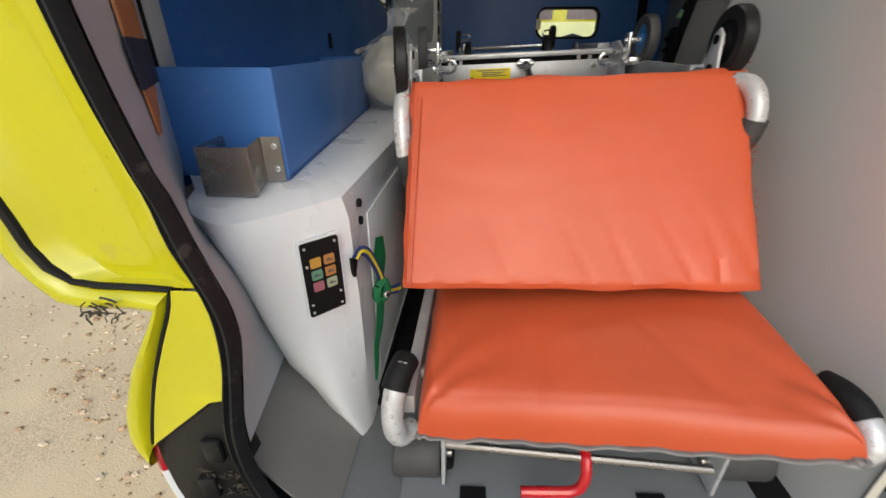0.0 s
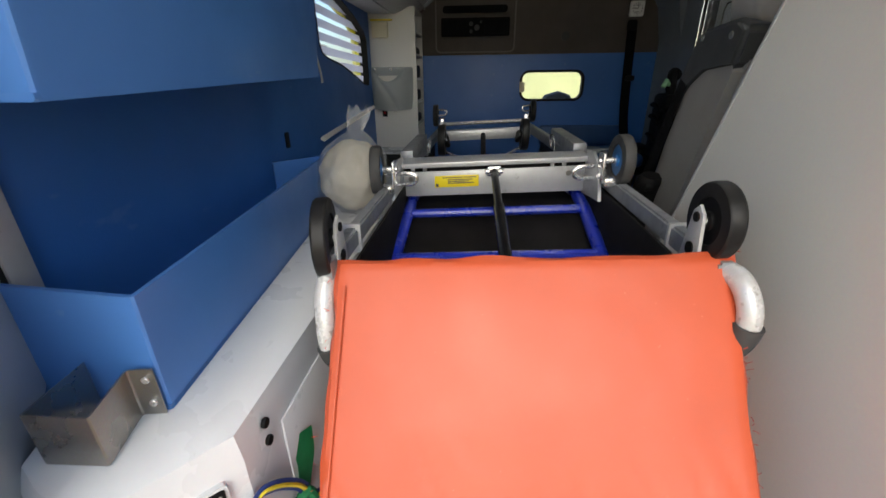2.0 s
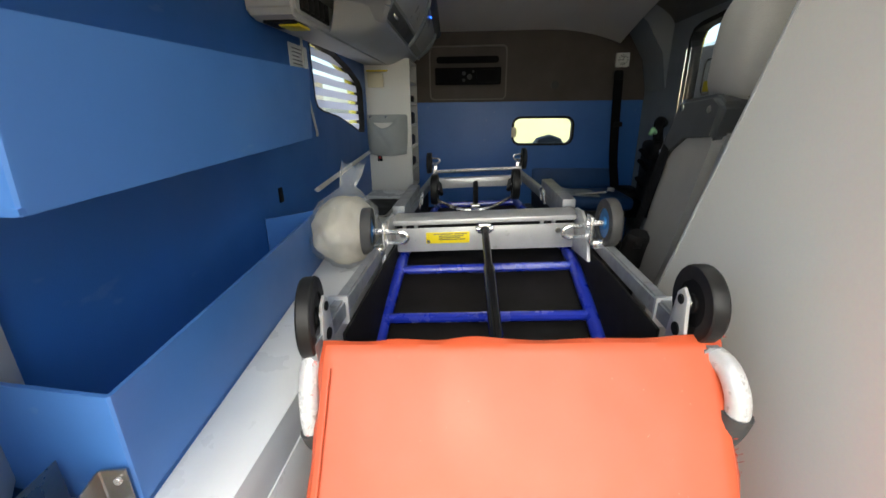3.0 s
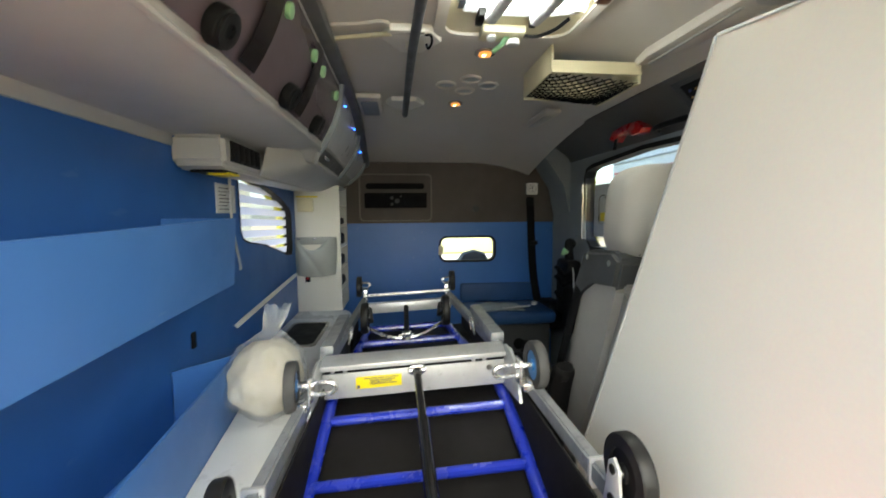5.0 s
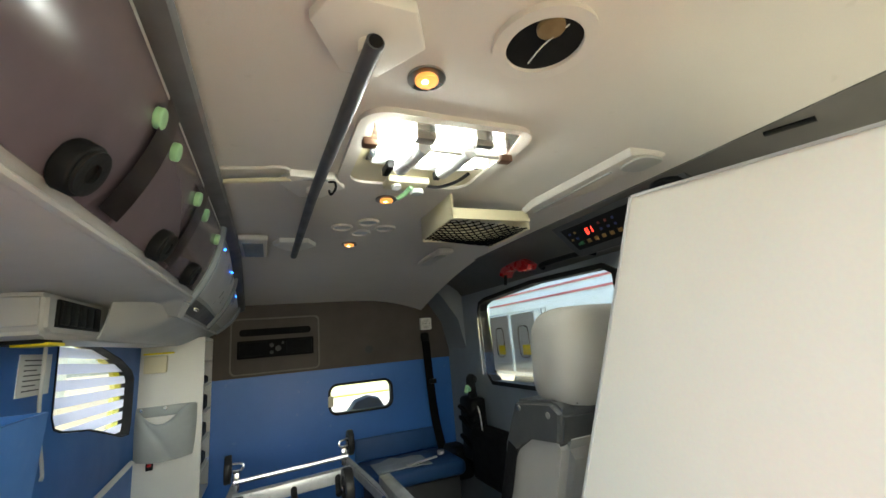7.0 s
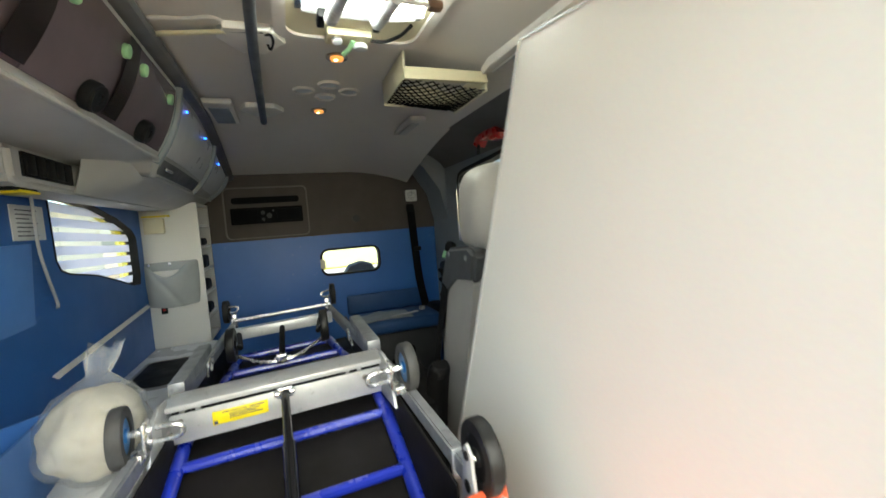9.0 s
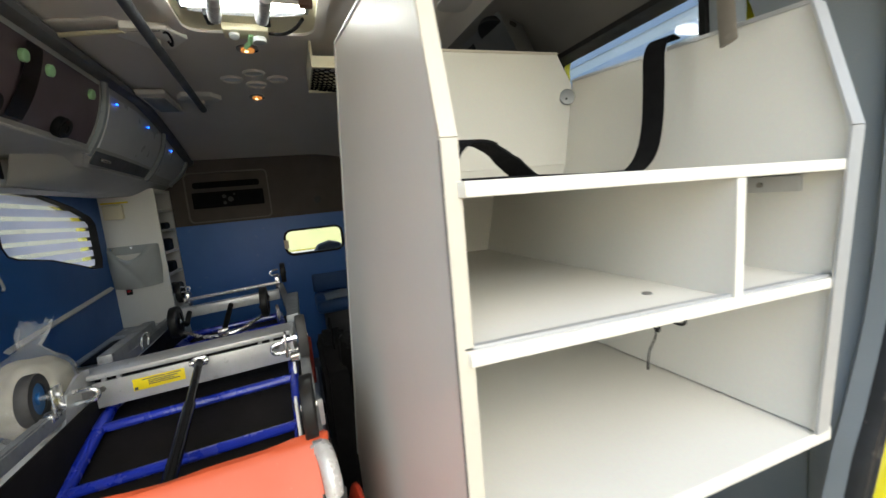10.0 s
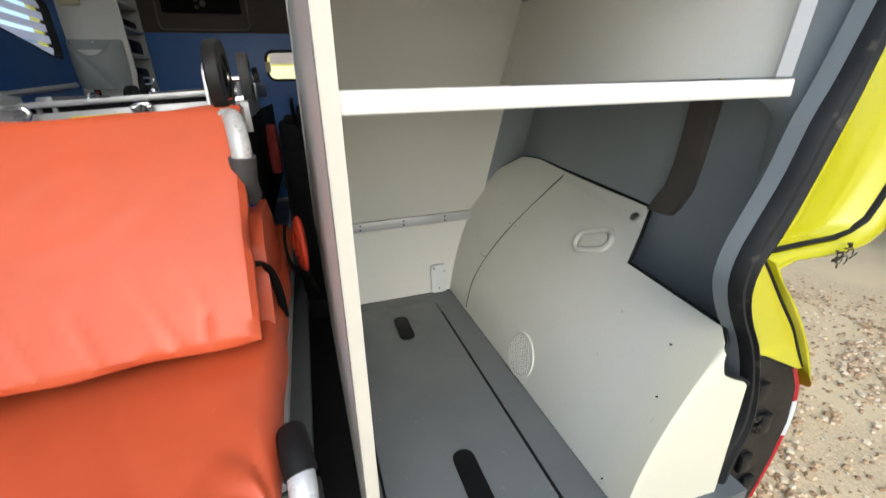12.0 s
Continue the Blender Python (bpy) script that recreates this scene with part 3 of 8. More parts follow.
def rear_pillar(s, seal, upper, lower, out_up, out_lo, black, y0, xin, trim):
    """Body pillar beside the opening: ridged rubber seal, painted recess, dark seam, rolled outer lip."""
    p = thing("rear_pillar", (seal[0][-1][0], y0, GZ + 0.3), "yellow painted rear body pillar with a black rubber door seal", "pillar", kind="structure")
    n = 80
    so, si = resample(seal[0], n), resample(seal[1], n)
    slim = 0.18 if s < 0 else 0.24
    si = [(xi - slim * (xi - xo), zi) for (xi, zi), (xo, zo) in zip(si, so)]
    bm = B()
    prof = [(0.0, 0.012), (0.03, -0.004), (0.12, -0.014), (0.24, -0.016), (0.35, -0.008), (0.42, -0.003), (0.50, -0.010), (0.64, -0.019), (0.80, -0.019), (0.93, -0.008), (1.0, 0.014)]
    prof = [(t, min(dy * 0.65, 0.006 if s < 0 else 0.010)) for t, dy in prof]
    rows = []
    for (xo, zo), (xi, zi) in zip(so, si):
        rows.append([bm.verts.new((xo + (xi - xo) * t, y0 + dy, zo + (zi - zo) * t)) for t, dy in prof])
    for a, b in zip(rows, rows[1:]):
        for k in range(len(prof) - 1):
            bm.faces.new((a[k], a[k + 1], b[k + 1], b[k]))
    part("door_seal", bm, RUBBER_DIRTY, p, "black ridged rubber door seal")
    # painted recess between the seal and the seam
    ztop = black[0][1]
    zk = upper[-1][1]
    hi = [1.44 - (1.44 - zk - 0.03) * k / 40 for k in range(41)] + [zk + d for d in (0.022, 0.016, 0.012, 0.009, 0.006, 0.004, 0.003, 0.0026, 0.0022, 0.0018, 0.0014, 0.001, 0.0006, 0.0003)]
    zf = black[2][1]
    lo = [zk - 0.0005 - (zk - zf - 0.001) * k / 34 for k in range(35)]
    bm = B()
    for zs, line in ((hi, upper), (lo, lower)):
        prev = None
        for z in zs:
            a, b = across(seal[0], z) - s * 0.004, across(line, z)
            if z < ztop:
                a = across(black[:3], z)
            a = min(a, b - 0.001) if s > 0 else max(a, b + 0.001)
            row = []
            w = abs(b - a)
            deep = min(0.022, w * 0.14) * min(1, w / 0.10) ** 0.5 * (1.0 if line is upper else 0.25)
            for f in (0, 0.06, 0.12, 0.2, 0.28, 0.36, 0.45, 0.56, 0.68, 0.8, 0.88, 0.95, 1.0):
                t, q = min(f / 0.42, 1), min(max((f - 0.8) / 0.2, 0), 1)
                row.append(bm.verts.new((a + s * w * f, y0 + 0.005 + deep * t * t * (3 - 2 * t) * (1 - q * q * (3 - 2 * q)), z)))
            if prev:
                for k in range(len(row) - 1):
                    bm.faces.new((prev[k], prev[k + 1], row[k + 1], row[k]))
            prev = row
    part("recess", bm, YELLOW, p)
    us, ls, uo, lo_ = resample(upper, 40), resample(lower, 30), resample(out_up, 40), resample(out_lo, 30)
    bm = B()
    tube(bm, [Vector((x, y0 + 0.007, z)) for x, z in us + ls[2:]], [0.0068 if z > 0.475 else 0.0042 for _, z in us] + [0.0034] * len(ls[2:]), 8)
    part("seam", bm, RUBBER, p, "dark sealed body seam")
    for la, lb in ((us, uo), (ls, lo_)):
        bm = B()
        prev = None
        for (xa, za), (xb, zb) in zip(la, lb):
            row = [bm.verts.new((xa + (xb - xa) * t, y0 + dy, za + (zb - za) * t)) for t, dy in ((0.0, 0.010), (0.14, 0.008), (0.26, 0.001), (0.42, -0.003), (0.62, -0.004), (0.80, -0.001), (0.93, 0.006), (1.0, 0.018), (1.0, 0.07))]
            if prev:
                for k in range(len(row) - 1):
                    bm.faces.new((prev[k], prev[k + 1], row[k + 1], row[k]))
            prev = row
        part("outer_lip", bm, YELLOW, p)
    # lamp housing below, with the tail lamp at its outer edge
    bm = B()
    holed(bm, black, [], "y", y0 + 0.014, y0 + 0.05)
    h = part("lamp_housing", bm, BLACK_DIRTY, p, "dirty black plastic lamp housing")
    bm = B()
    tube(bm, [(black[0][0], y0 + 0.014, black[0][1]), (black[1][0], y0 + 0.014, black[1][1]), (black[2][0], y0 + 0.014, black[2][1])], 0.006, 8)
    part("housing_rim", bm, BLACK_DIRTY, h)
    edge = [Vector((x + s * 0.006, y0 + 0.022, z)) for x, z in black[2:7]]
    e = smooth_path(edge, 5)
    m = len(e) // 3
    for k, (a, b, col) in enumerate(((0, m, RED_LENS), (m, 2 * m - 2, WHITE_ABS), (2 * m - 2, len(e), RED_LENS))):
        bm = B()
        tube(bm, e[a:b + 1], 0.010, 10)
        part("tail_lamp", bm, col, h, "red tail lamp lens" if col is RED_LENS else "clear tail lamp lens")
    for i, (fx, fz) in enumerate(((0.35, 0.25), (0.55, 0.45), (0.45, 0.68), (0.6, 0.85))):
        x = black[0][0] + (black[4][0] - black[0][0]) * fx
        z = black[0][1] + (black[6][1] - black[0][1]) * fz
        bm = B()
        box(bm, x - 0.014, x + 0.014, y0 + 0.004, y0 + 0.015, z - 0.022, z + 0.022, 0.004, m=None)
        part("housing_rib", bm, BLACK_DIRTY, h)
    rnd = random.Random(4)
    for kind, c, cnt in (("lip", Vector((out_up[-3][0], y0 - 0.010, out_up[-3][1] + 0.014)), 22), ("housing", Vector((black[0][0] + s * 0.05, y0 + 0.010, black[0][1] - 0.17)), 40)):
        bm = B()
        g = 1.0 if kind == "lip" else 1.6
        for i in range(cnt):
            a = c + Vector((rnd.uniform(-0.022, 0.022) * g, rnd.uniform(-0.004, 0.002), rnd.uniform(-0.012, 0.008) * g * g))
            b = a + Vector((rnd.uniform(-0.016, 0.016), rnd.uniform(-0.004, 0.002), rnd.uniform(-0.012, 0.008)))
            tube(bm, [a, (a + b) / 2 + Vector((0, -0.002, 0.003)), b], rnd.uniform(0.0006, 0.0016), 5)
        tagged(part("dirt", bm, DIRT, p if kind == "lip" else h, "dry twigs and dirt caught in the bodywork"), kind="stuff")
    # grey trim from the seal to the inner wall
    bm = B()
    a = [(x - s * 0.001, z) for x, z in si if z > 0.19]
    if s > 0:
        strip(bm, a, [(x - 0.002, z) for x, z in a], y0 + 0.004, y0 + 0.026)
        strip(bm, [(x - 0.002, z) for x, z in a], [(x + 0.010, z) for x, z in a], y0 + 0.026, y0 + 0.034)
    rows = []
    for x, z in a:
        if s < 0:
            rows.append([bm.verts.new(trim_panel(k / 10, z, x)) for k in range(11)])
        else:
            up = min(max((z - 0.64) / 0.06, 0), 1)
            xe, ye = xin + (x - 0.022 - xin) * up, 0.04 + 0.10 * up
            rows.append([bm.verts.new((x + 0.010 + (xe - x - 0.010) * k / 4, y0 + 0.034 + ye * k / 4, z)) for k in range(5)])
    for r0, r1 in zip(rows, rows[1:]):
        for k in range(len(r0) - 1):
            bm.faces.new((r0[k], r0[k + 1], r1[k + 1], r1[k]))
    bmesh.ops.remove_doubles(bm, verts=bm.verts, dist=0.0005)
    part("inner_trim", bm, trim, p, "grey plastic pillar trim")
    return p


DIRT = mat("dry_dirt", (0.06, 0.048, 0.032), 0.9, var=0.4, scale=60)
left_pillar = rear_pillar(-1, SEAL_L,
            [(-0.68, 1.45), (-0.668, 1.0), (-0.648, 0.80), (-0.628, 0.65), (-0.612, 0.56), (-0.607, 0.54), (-0.603, 0.51), (-0.595, 0.486), (-0.578, 0.465), (-0.555, 0.4555), (-0.514, 0.4548), (-0.472, 0.4542), (-0.453, 0.4535)],
            [(-0.453, 0.4535), (-0.465, 0.421), (-0.492, 0.368), (-0.519, 0.31), (-0.544, 0.244), (-0.562, 0.19)],
            [(-0.715, 1.45), (-0.70, 1.0), (-0.68, 0.78), (-0.662, 0.62), (-0.648, 0.53), (-0.635, 0.488), (-0.626, 0.466), (-0.608, 0.444), (-0.591, 0.424), (-0.562, 0.421), (-0.526, 0.423), (-0.489, 0.425), (-0.483, 0.42)],
            [(-0.483, 0.42), (-0.515, 0.375), (-0.546, 0.327), (-0.567, 0.285), (-0.586, 0.24), (-0.596, 0.193), (-0.591, 0.163), (-0.577, 0.138)],
            [(-0.428, 0.285), (-0.449, 0.283), (-0.564, 0.184), (-0.568, 0.14), (-0.565, 0.078), (-0.55, -0.02), (-0.52, -0.14), (-0.37, -0.14), (-0.424, 0.097), (-0.438, 0.186), (-0.436, 0.244)], 0.332, -0.605, GREY_LIGHT)
left_pillar.location.x += 0.010
rear_pillar(1, SEAL_R,
            [(1.31, 1.45), (1.30, 1.0), (1.28, 0.72), (1.262, 0.56), (1.242, 0.498), (1.221, 0.47), (1.18, 0.4565), (1.12, 0.4555), (1.062, 0.4545), (1.021, 0.4535)],
            [(1.021, 0.4535), (1.044, 0.428), (1.097, 0.362), (1.144, 0.306), (1.178, 0.254), (1.207, 0.212)],
            [(1.36, 1.45), (1.35, 1.0), (1.335, 0.72), (1.315, 0.54), (1.295, 0.475), (1.275, 0.437), (1.231, 0.426), (1.168, 0.424), (1.095, 0.428), (1.072, 0.418)],
            [(1.072, 0.418), (1.089, 0.388), (1.135, 0.344), (1.177, 0.288), (1.217, 0.221), (1.247, 0.151)],
            [(1.067, 0.273), (1.10, 0.262), (1.197, 0.209), (1.229, 0.15), (1.241, 0.067), (1.23, -0.023), (1.205, -0.126), (1.19, -0.16), (1.07, -0.16), (1.081, -0.035), (1.091, 0.047), (1.105, 0.108), (1.099, 0.173), (1.082, 0.236)], 0.362, 1.075, GREY_TRIM)
bm = B()
box(bm, -0.72, 1.18, 0.20, 0.34, 1.50, 1.70, 0.01)
single("rear_header", bm, YELLOW, "yellow body header above the rear opening", "body panel", "structure")
bm = B()
box(bm, -0.62, 1.12, 0.02, 0.36, -0.36, -0.05, 0.03)
single("rear_bumper", bm, BLACK, "black plastic rear bumper below the opening", "bumper", "structure")

# ---------------------------------------------------------------- left console
def console():
    c = thing("side_console", (-0.45, 1.6, 0), "long white moulded side console with a rounded rear end", "console")
    lev = [  # z, wall point, bend, corner, inner side
        (0.0, (-0.345, 0.537), (-0.332, 0.53), (-0.315, 0.515), (-0.302, 0.545)),
        (0.07, (-0.378, 0.522), (-0.362, 0.510), (-0.33, 0.497), (-0.302, 0.545)),
        (0.13, (-0.418, 0.532), (-0.388, 0.505), (-0.342, 0.488), (-0.302, 0.547)),
        (0.20, (-0.452, 0.536), (-0.413, 0.485), (-0.35, 0.483), (-0.302, 0.548)),
        (0.30, (-0.463, 0.530), (-0.420, 0.456), (-0.372, 0.472), (-0.302, 0.55)),
        (0.40, (-0.472, 0.492), (-0.432, 0.438), (-0.385, 0.458), (-0.304, 0.55)),
        (0.455, (-0.488, 0.468), (-0.440, 0.430), (-0.388, 0.458), (-0.306, 0.552)),
        (0.488, (-0.508, 0.472), (-0.446, 0.437), (-0.394, 0.466), (-0.316, 0.558)),
        (0.503, (-0.520, 0.490), (-0.452, 0.457), (-0.408, 0.484), (-0.340, 0.570)),
        (0.506, (-0.530, 0.525), (-0.46, 0.50), (-0.42, 0.52), (-0.37, 0.60))]
    bm = B()
    rows = []
    for z, *ps in lev:
        q = smooth_path([(x, y, z) for x, y in ps], 5)
        q.append(Vector((q[-1].x, 2.70, z)))
        rows.append([bm.verts.new(p) for p in q])
    for a, b in zip(rows, rows[1:]):
        for k in range(len(a) - 1):
            bm.faces.new((a[k], a[k + 1], b[k + 1], b[k]))
    top = rows[-1]
    w0, w1 = bm.verts.new((-0.612, 2.70, 0.506)), bm.verts.new((-0.612, 0.63, 0.506))
    bm.faces.new([*top, w0, w1])
    part("body", bm, WHITE_ABS, c)
    bm = B()  # access flap on the inner side
    box(bm, -0.3035, -0.2995, 0.64, 1.50, 0.06, 0.43, 0.0015)
    part("access_flap", bm, WHITE_ABS, c, "flush white access flap")
    for z in (0.462, 0.430):
        bm = B()
        disc(bm, (-0.303, 0.605, z), (1, 0, 0), 0.0075, 0.006, 16, bev=0.001)
        part("socket", bm, BLACK, c, "small dark round socket")
    # control panel on the chamfered corner
    o, e1, e2 = Vector((-0.3625, 0.4800, 0.3125)), Vector((0.0425, 0.0440, 0)), Vector((0, 0, 0.128))
    e1n, nn = e1.normalized(), Vector((0.70, -0.70, 0)).normalized()
    fr = Matrix((( e1n.x, 0, nn.x, o.x), (e1n.y, 0, nn.y, o.y), (0, 1, 0, o.z), (0, 0, 0, 1)))
    L = 0.0615
    bm = B()
    prism(bm, rounded(-0.004, L + 0.004, -0.004, 0.132, 0.006), "z", -0.014, 0.002)
    bmesh.ops.transform(bm, matrix=fr, verts=bm.verts)
    part("panel_bezel", bm, WHITE_ABS, c)
    bm = B()
    prism(bm, rounded(0, L, 0, 0.128, 0.004), "z", 0.002, 0.0045)
    bmesh.ops.transform(bm, matrix=fr, verts=bm.verts)
    pan = part("control_panel", bm, BLACK, c, "black control panel with six coloured square keys")
    cols = [(0.52, 0.28, 0.05), (0.42, 0.20, 0.06), (0.12, 0.26, 0.17), (0.40, 0.18, 0.05), (0.34, 0.12, 0.15), (0.34, 0.38, 0.25)]
    for k, cc in enumerate(cols):
        i, j = k % 2, k // 2
        bm = B()
        x, y = 0.0115 + i * 0.0225, 0.085 - j * 0.0205
        prism(bm, rounded(x, x + 0.017, y, y + 0.016, 0.002), "z", 0.0045, 0.0065)
        bmesh.ops.transform(bm, matrix=fr, verts=bm.verts)
        key = part("key", bm, mat("key_colour", cc, 0.4, var=0.05), pan)
    for k, (i, j) in enumerate(((0, 1), (1, 0), (1, 1), (1, 2))):
        bm = B()
        x, y = 0.0115 + i * 0.0225, 0.085 - j * 0.0205
        box(bm, x + 0.003, x + 0.014, y + 0.006, y + 0.008, 0.0064, 0.0072)
        box(bm, x + 0.005, x + 0.008, y + 0.008, y + 0.011, 0.0064, 0.0072)
        bmesh.ops.transform(bm, matrix=fr, verts=bm.verts)
        part("key_symbol", bm, INK, pan)
    for x, y in ((0.006, 0.120), (0.055, 0.120), (0.006, 0.008), (0.055, 0.008), (0.006, 0.09), (0.055, 0.03), (0.006, 0.022)):
        bm = B()
        disc(bm, (x, y, 0.005), (0, 0, 1), 0.0022, 0.002, 10)
        bmesh.ops.transform(bm, matrix=fr, verts=bm.verts)
        part("screw", bm, ALU, pan)
    # sink bowl let into the top
    bm = B()
    prism(bm, rounded(-0.575, -0.385, 2.02, 2.42, 0.03), "z", 0.506, 0.5105)
    s = part("sink", bm, STAINLESS, c, "dark steel sink bowl")
    bm = B()
    prism(bm, rounded(-0.560, -0.400, 2.04, 2.40, 0.03), "z", 0.5105, 0.512)
    part("bowl", bm, BLACK, s)
    return c


console().location += Vector((0.004, 0.008, 0))


# ---------------------------------------------------------------- blue wall bins
def wall_bin(name, front, z0, z1, label, lean=0.0, rise=0.0):
    """Open sheet-metal bin: bent front sheet along the points (x, y), with a floor."""
    w = thing(name, (-0.5, 0.95, z0), label, "wall bin")
    t = 0.006
    bm = B()
    n = len(front)
    rows = []
    for k, (x, y) in enumerate(front):
        rows.append([bm.verts.new((x, y, z0)), bm.verts.new((x + lean * (x > -0.59), y, z1))])
    fs = [bm.faces.new((rows[k][0], rows[k + 1][0], rows[k + 1][1], rows[k][1])) for k in range(n - 1)]
    es = [e for e in bm.edges if abs(e.verts[0].co.z - e.verts[1].co.z) > 0.05]
    inner = [e for e in es if len(e.link_faces) == 2]
    bmesh.ops.bevel(bm, geom=inner, offset=0.008, segments=3, affect="EDGES", profile=0.5)
    bmesh.ops.recalc_face_normals(bm, faces=bm.faces)
    bmesh.ops.solidify(bm, geom=list(bm.faces), thickness=t)
    for v in bm.verts:
        v.co.z += rise * (v.co.y - 0.575)
    part("front_sheet", bm, BLUE_BOX, w)
    bm = B()
    prism(bm, [(x, y) for x, y in front], "z", z0 + 0.002, z0 + 0.008)
    for v in bm.verts:
        v.co.z += rise * (v.co.y - 0.575)
    part("bottom_sheet", bm, BLUE_BOX, w)
    return w


wall_bin("wall_bin", [(-0.609, 0.605), (-0.400, 0.584), (-0.488, 1.480), (-0.609, 1.36)], 0.5065, 0.672, "blue sheet metal bin standing on the console")
wall_bin("wall_bin", [(-0.609, 0.585), (-0.412, 0.572), (-0.440, 1.370), (-0.609, 1.365)], 0.880, 1.053, "blue sheet metal bin hung on the side wall", lean=0.012, rise=0.026)

# stainless bracket at the end of the lower bin
br = thing("holder_bracket", (-0.45, 0.52, 0.5066), "folded stainless steel holder screwed to the end of the blue bin", "bracket")
bm = B()
path = [(-0.497, 0.585), (-0.488, 0.499), (-0.411, 0.501), (-0.431, 0.574), (-0.402, 0.578)]
rows = [[bm.verts.new((x, y, 0.508)), bm.verts.new((x, y, 0.577))] for x, y in path]
for a, b in zip(rows, rows[1:]):
    bm.faces.new((a[0], b[0], b[1], a[1]))
bmesh.ops.bevel(bm, geom=[e for e in bm.edges if len(e.link_faces) == 2], offset=0.004, segments=3, affect="EDGES", profile=0.5)
bmesh.ops.recalc_face_normals(bm, faces=bm.faces)
bmesh.ops.solidify(bm, geom=list(bm.faces), thickness=0.002)
part("folded_plate", bm, STAINLESS, br)
for z in (0.528, 0.563):
    bm = B()
    disc(bm, (-0.411, 0.5745, z), (0.1, -1, 0), 0.005, 0.004, 12, bev=0.001)
    part("screw", bm, CHROME, br)


# ---------------------------------------------------------------- rear cabinet with the white partition
def back_y(z):
    """Depth of the leaning cabinet back at the height z."""
    return 1.250 if z < 0.29 else 1.258 - 0.426 * (z - 0.29)


def rear_cabinet():
    c = thing("rear_cabinet", (0.74, 0.8, 0), "open white laminate cabinet with shelves beside the rear door", "cabinet")

    def skew(bm):
        """The partition stands a little askew: its rear and its foot reach further towards the stretcher."""
        for v in bm.verts:
            rear = min(max((v.co.y - 0.372) / 0.3, 0), 1)
            v.co.x += 0.018 * max(v.co.z - 0.75, 0) - 0.026 * (v.co.y - 0.372) + (0.026 * max(v.co.z - 0.73, 0) - 0.005) * (1 - rear)
        return bm

    def flare(bm):
        """The outer side follows the body and leans outwards."""
        for v in bm.verts:
            v.co.x += 0.085 * (v.co.z - 0.685) - 0.014 * min(max((v.co.y - 0.42) / 0.47, 0), 1)
        return bm

    def band(bm, a, b, t, x0, x1):
        d = Vector((b[0] - a[0], b[1] - a[1])).normalized()
        n = Vector((-d.y, d.x)) * t
        prism(bm, [a, b, (b[0] + n.x, b[1] + n.y), (a[0] + n.x, a[1] + n.y)], "x", x0, x1)

    outline = [(0.374, 0.002), (0.374, 1.097), (0.432, 1.292), (back_y(1.331), 1.331), (back_y(0.29), 0.29), (1.25, 0.002)]
    bm = B()
    prism(bm, outline, "x", 0.452, 0.466)
    part("partition", skew(bm), WHITE_LAM, c, "tall white partition panel")
    bm = B()
    for a, b in zip(outline[:2], outline[1:3]):
        band(bm, a, b, 0.003, 0.451, 0.467)
    part("edge_band", skew(bm), WHITE_EDGE, c)
    bm = B()
    for a, b in zip(outline[2:4], outline[3:5]):
        band(bm, a, b, 0.004, 0.4495, 0.468)
    part("metal_edge", skew(bm), ALU_EDGE, c, "grey aluminium edge profile")
    bm = B()  # thin dark joint beside the front edge band
    band(bm, (0.3725, 0.002), (0.3725, 1.095), 0.0024, 0.4500, 0.4512)
    part("edge_joint", skew(bm), TRIM_DK, c, "thin dark joint line beside the edge band")
    bm = B()  # dark floor channel along the partition
    box(bm, 0.362, 0.449, 0.40, 1.25, 0.0, 0.018, 0.002)
    part("floor_channel", bm, BLACK, c)
    # leaning back panel
    bm = B()
    prism(bm, [(back_y(0.29), 0.29), (back_y(1.10), 1.10), (back_y(1.10) + 0.015, 1.10), (back_y(0.29) + 0.015, 0.29)], "x", 0.455, 0.998)
    prism(bm, [(1.25, 0.002), (1.25, 0.29), (1.265, 0.29), (1.265, 0.002)], "x", 0.445, 0.975)
    for v in bm.verts:
        if v.co.x > 0.9:
            v.co.x = 0.975 + 0.085 * max(v.co.z - 0.685, 0)
    part("back_panel", bm, WHITE_LAM, c)
    bm = B()  # steeper upper part of the back, its outer top corner cut away
    prism(bm, [(0.56, 1.1005), (1.002, 1.1005), (1.008, 1.285), (0.966, 1.349), (0.56, 1.349)], "y", 0.0, 0.012)
    for v in bm.verts:
        v.co.y += back_y(1.10) - 0.115 * (v.co.z - 1.10)
    part("upper_back", bm, WHITE_LAM, c)
    bm = B()
    box(bm, 0.56, 0.966, 0.881, 0.899, 1.3495, 1.3545, 0.001)
    part("back_edge", bm, WHITE_EDGE, c)
    bm = B()
    prism(bm, [(back_y(0.29) + 0.016, 0.29), (back_y(0.66) + 0.016, 0.66), (back_y(0.66) + 0.024, 0.66), (back_y(0.29) + 0.024, 0.29)], "x", 0.94, 1.098)
    part("corner_filler", bm, GREY_TRIM, c, "grey filler between cabinet back and side trim")
    bm = B()
    box(bm, 0.455, 0.93, 1.237, 1.249, 0.262, 0.292, 0.001)
    part("joint_strip", bm, ALU_EDGE, c, "aluminium joint strip with screws")
    for x in (0.56, 0.70, 0.84):
        for z in (0.270, 0.284):
            bm = B()
            disc(bm, (x, 1.2365, z), (0, 1, 0), 0.003, 0.002, 8)
            part("screw", bm, BLACK, c)
    bm = B()
    prism(bm, rounded(0.785, 0.840, 0.005, 0.11, 0.012), "y", 1.235, 1.248)
    part("corner_plate", bm, WHITE_ABS, c)
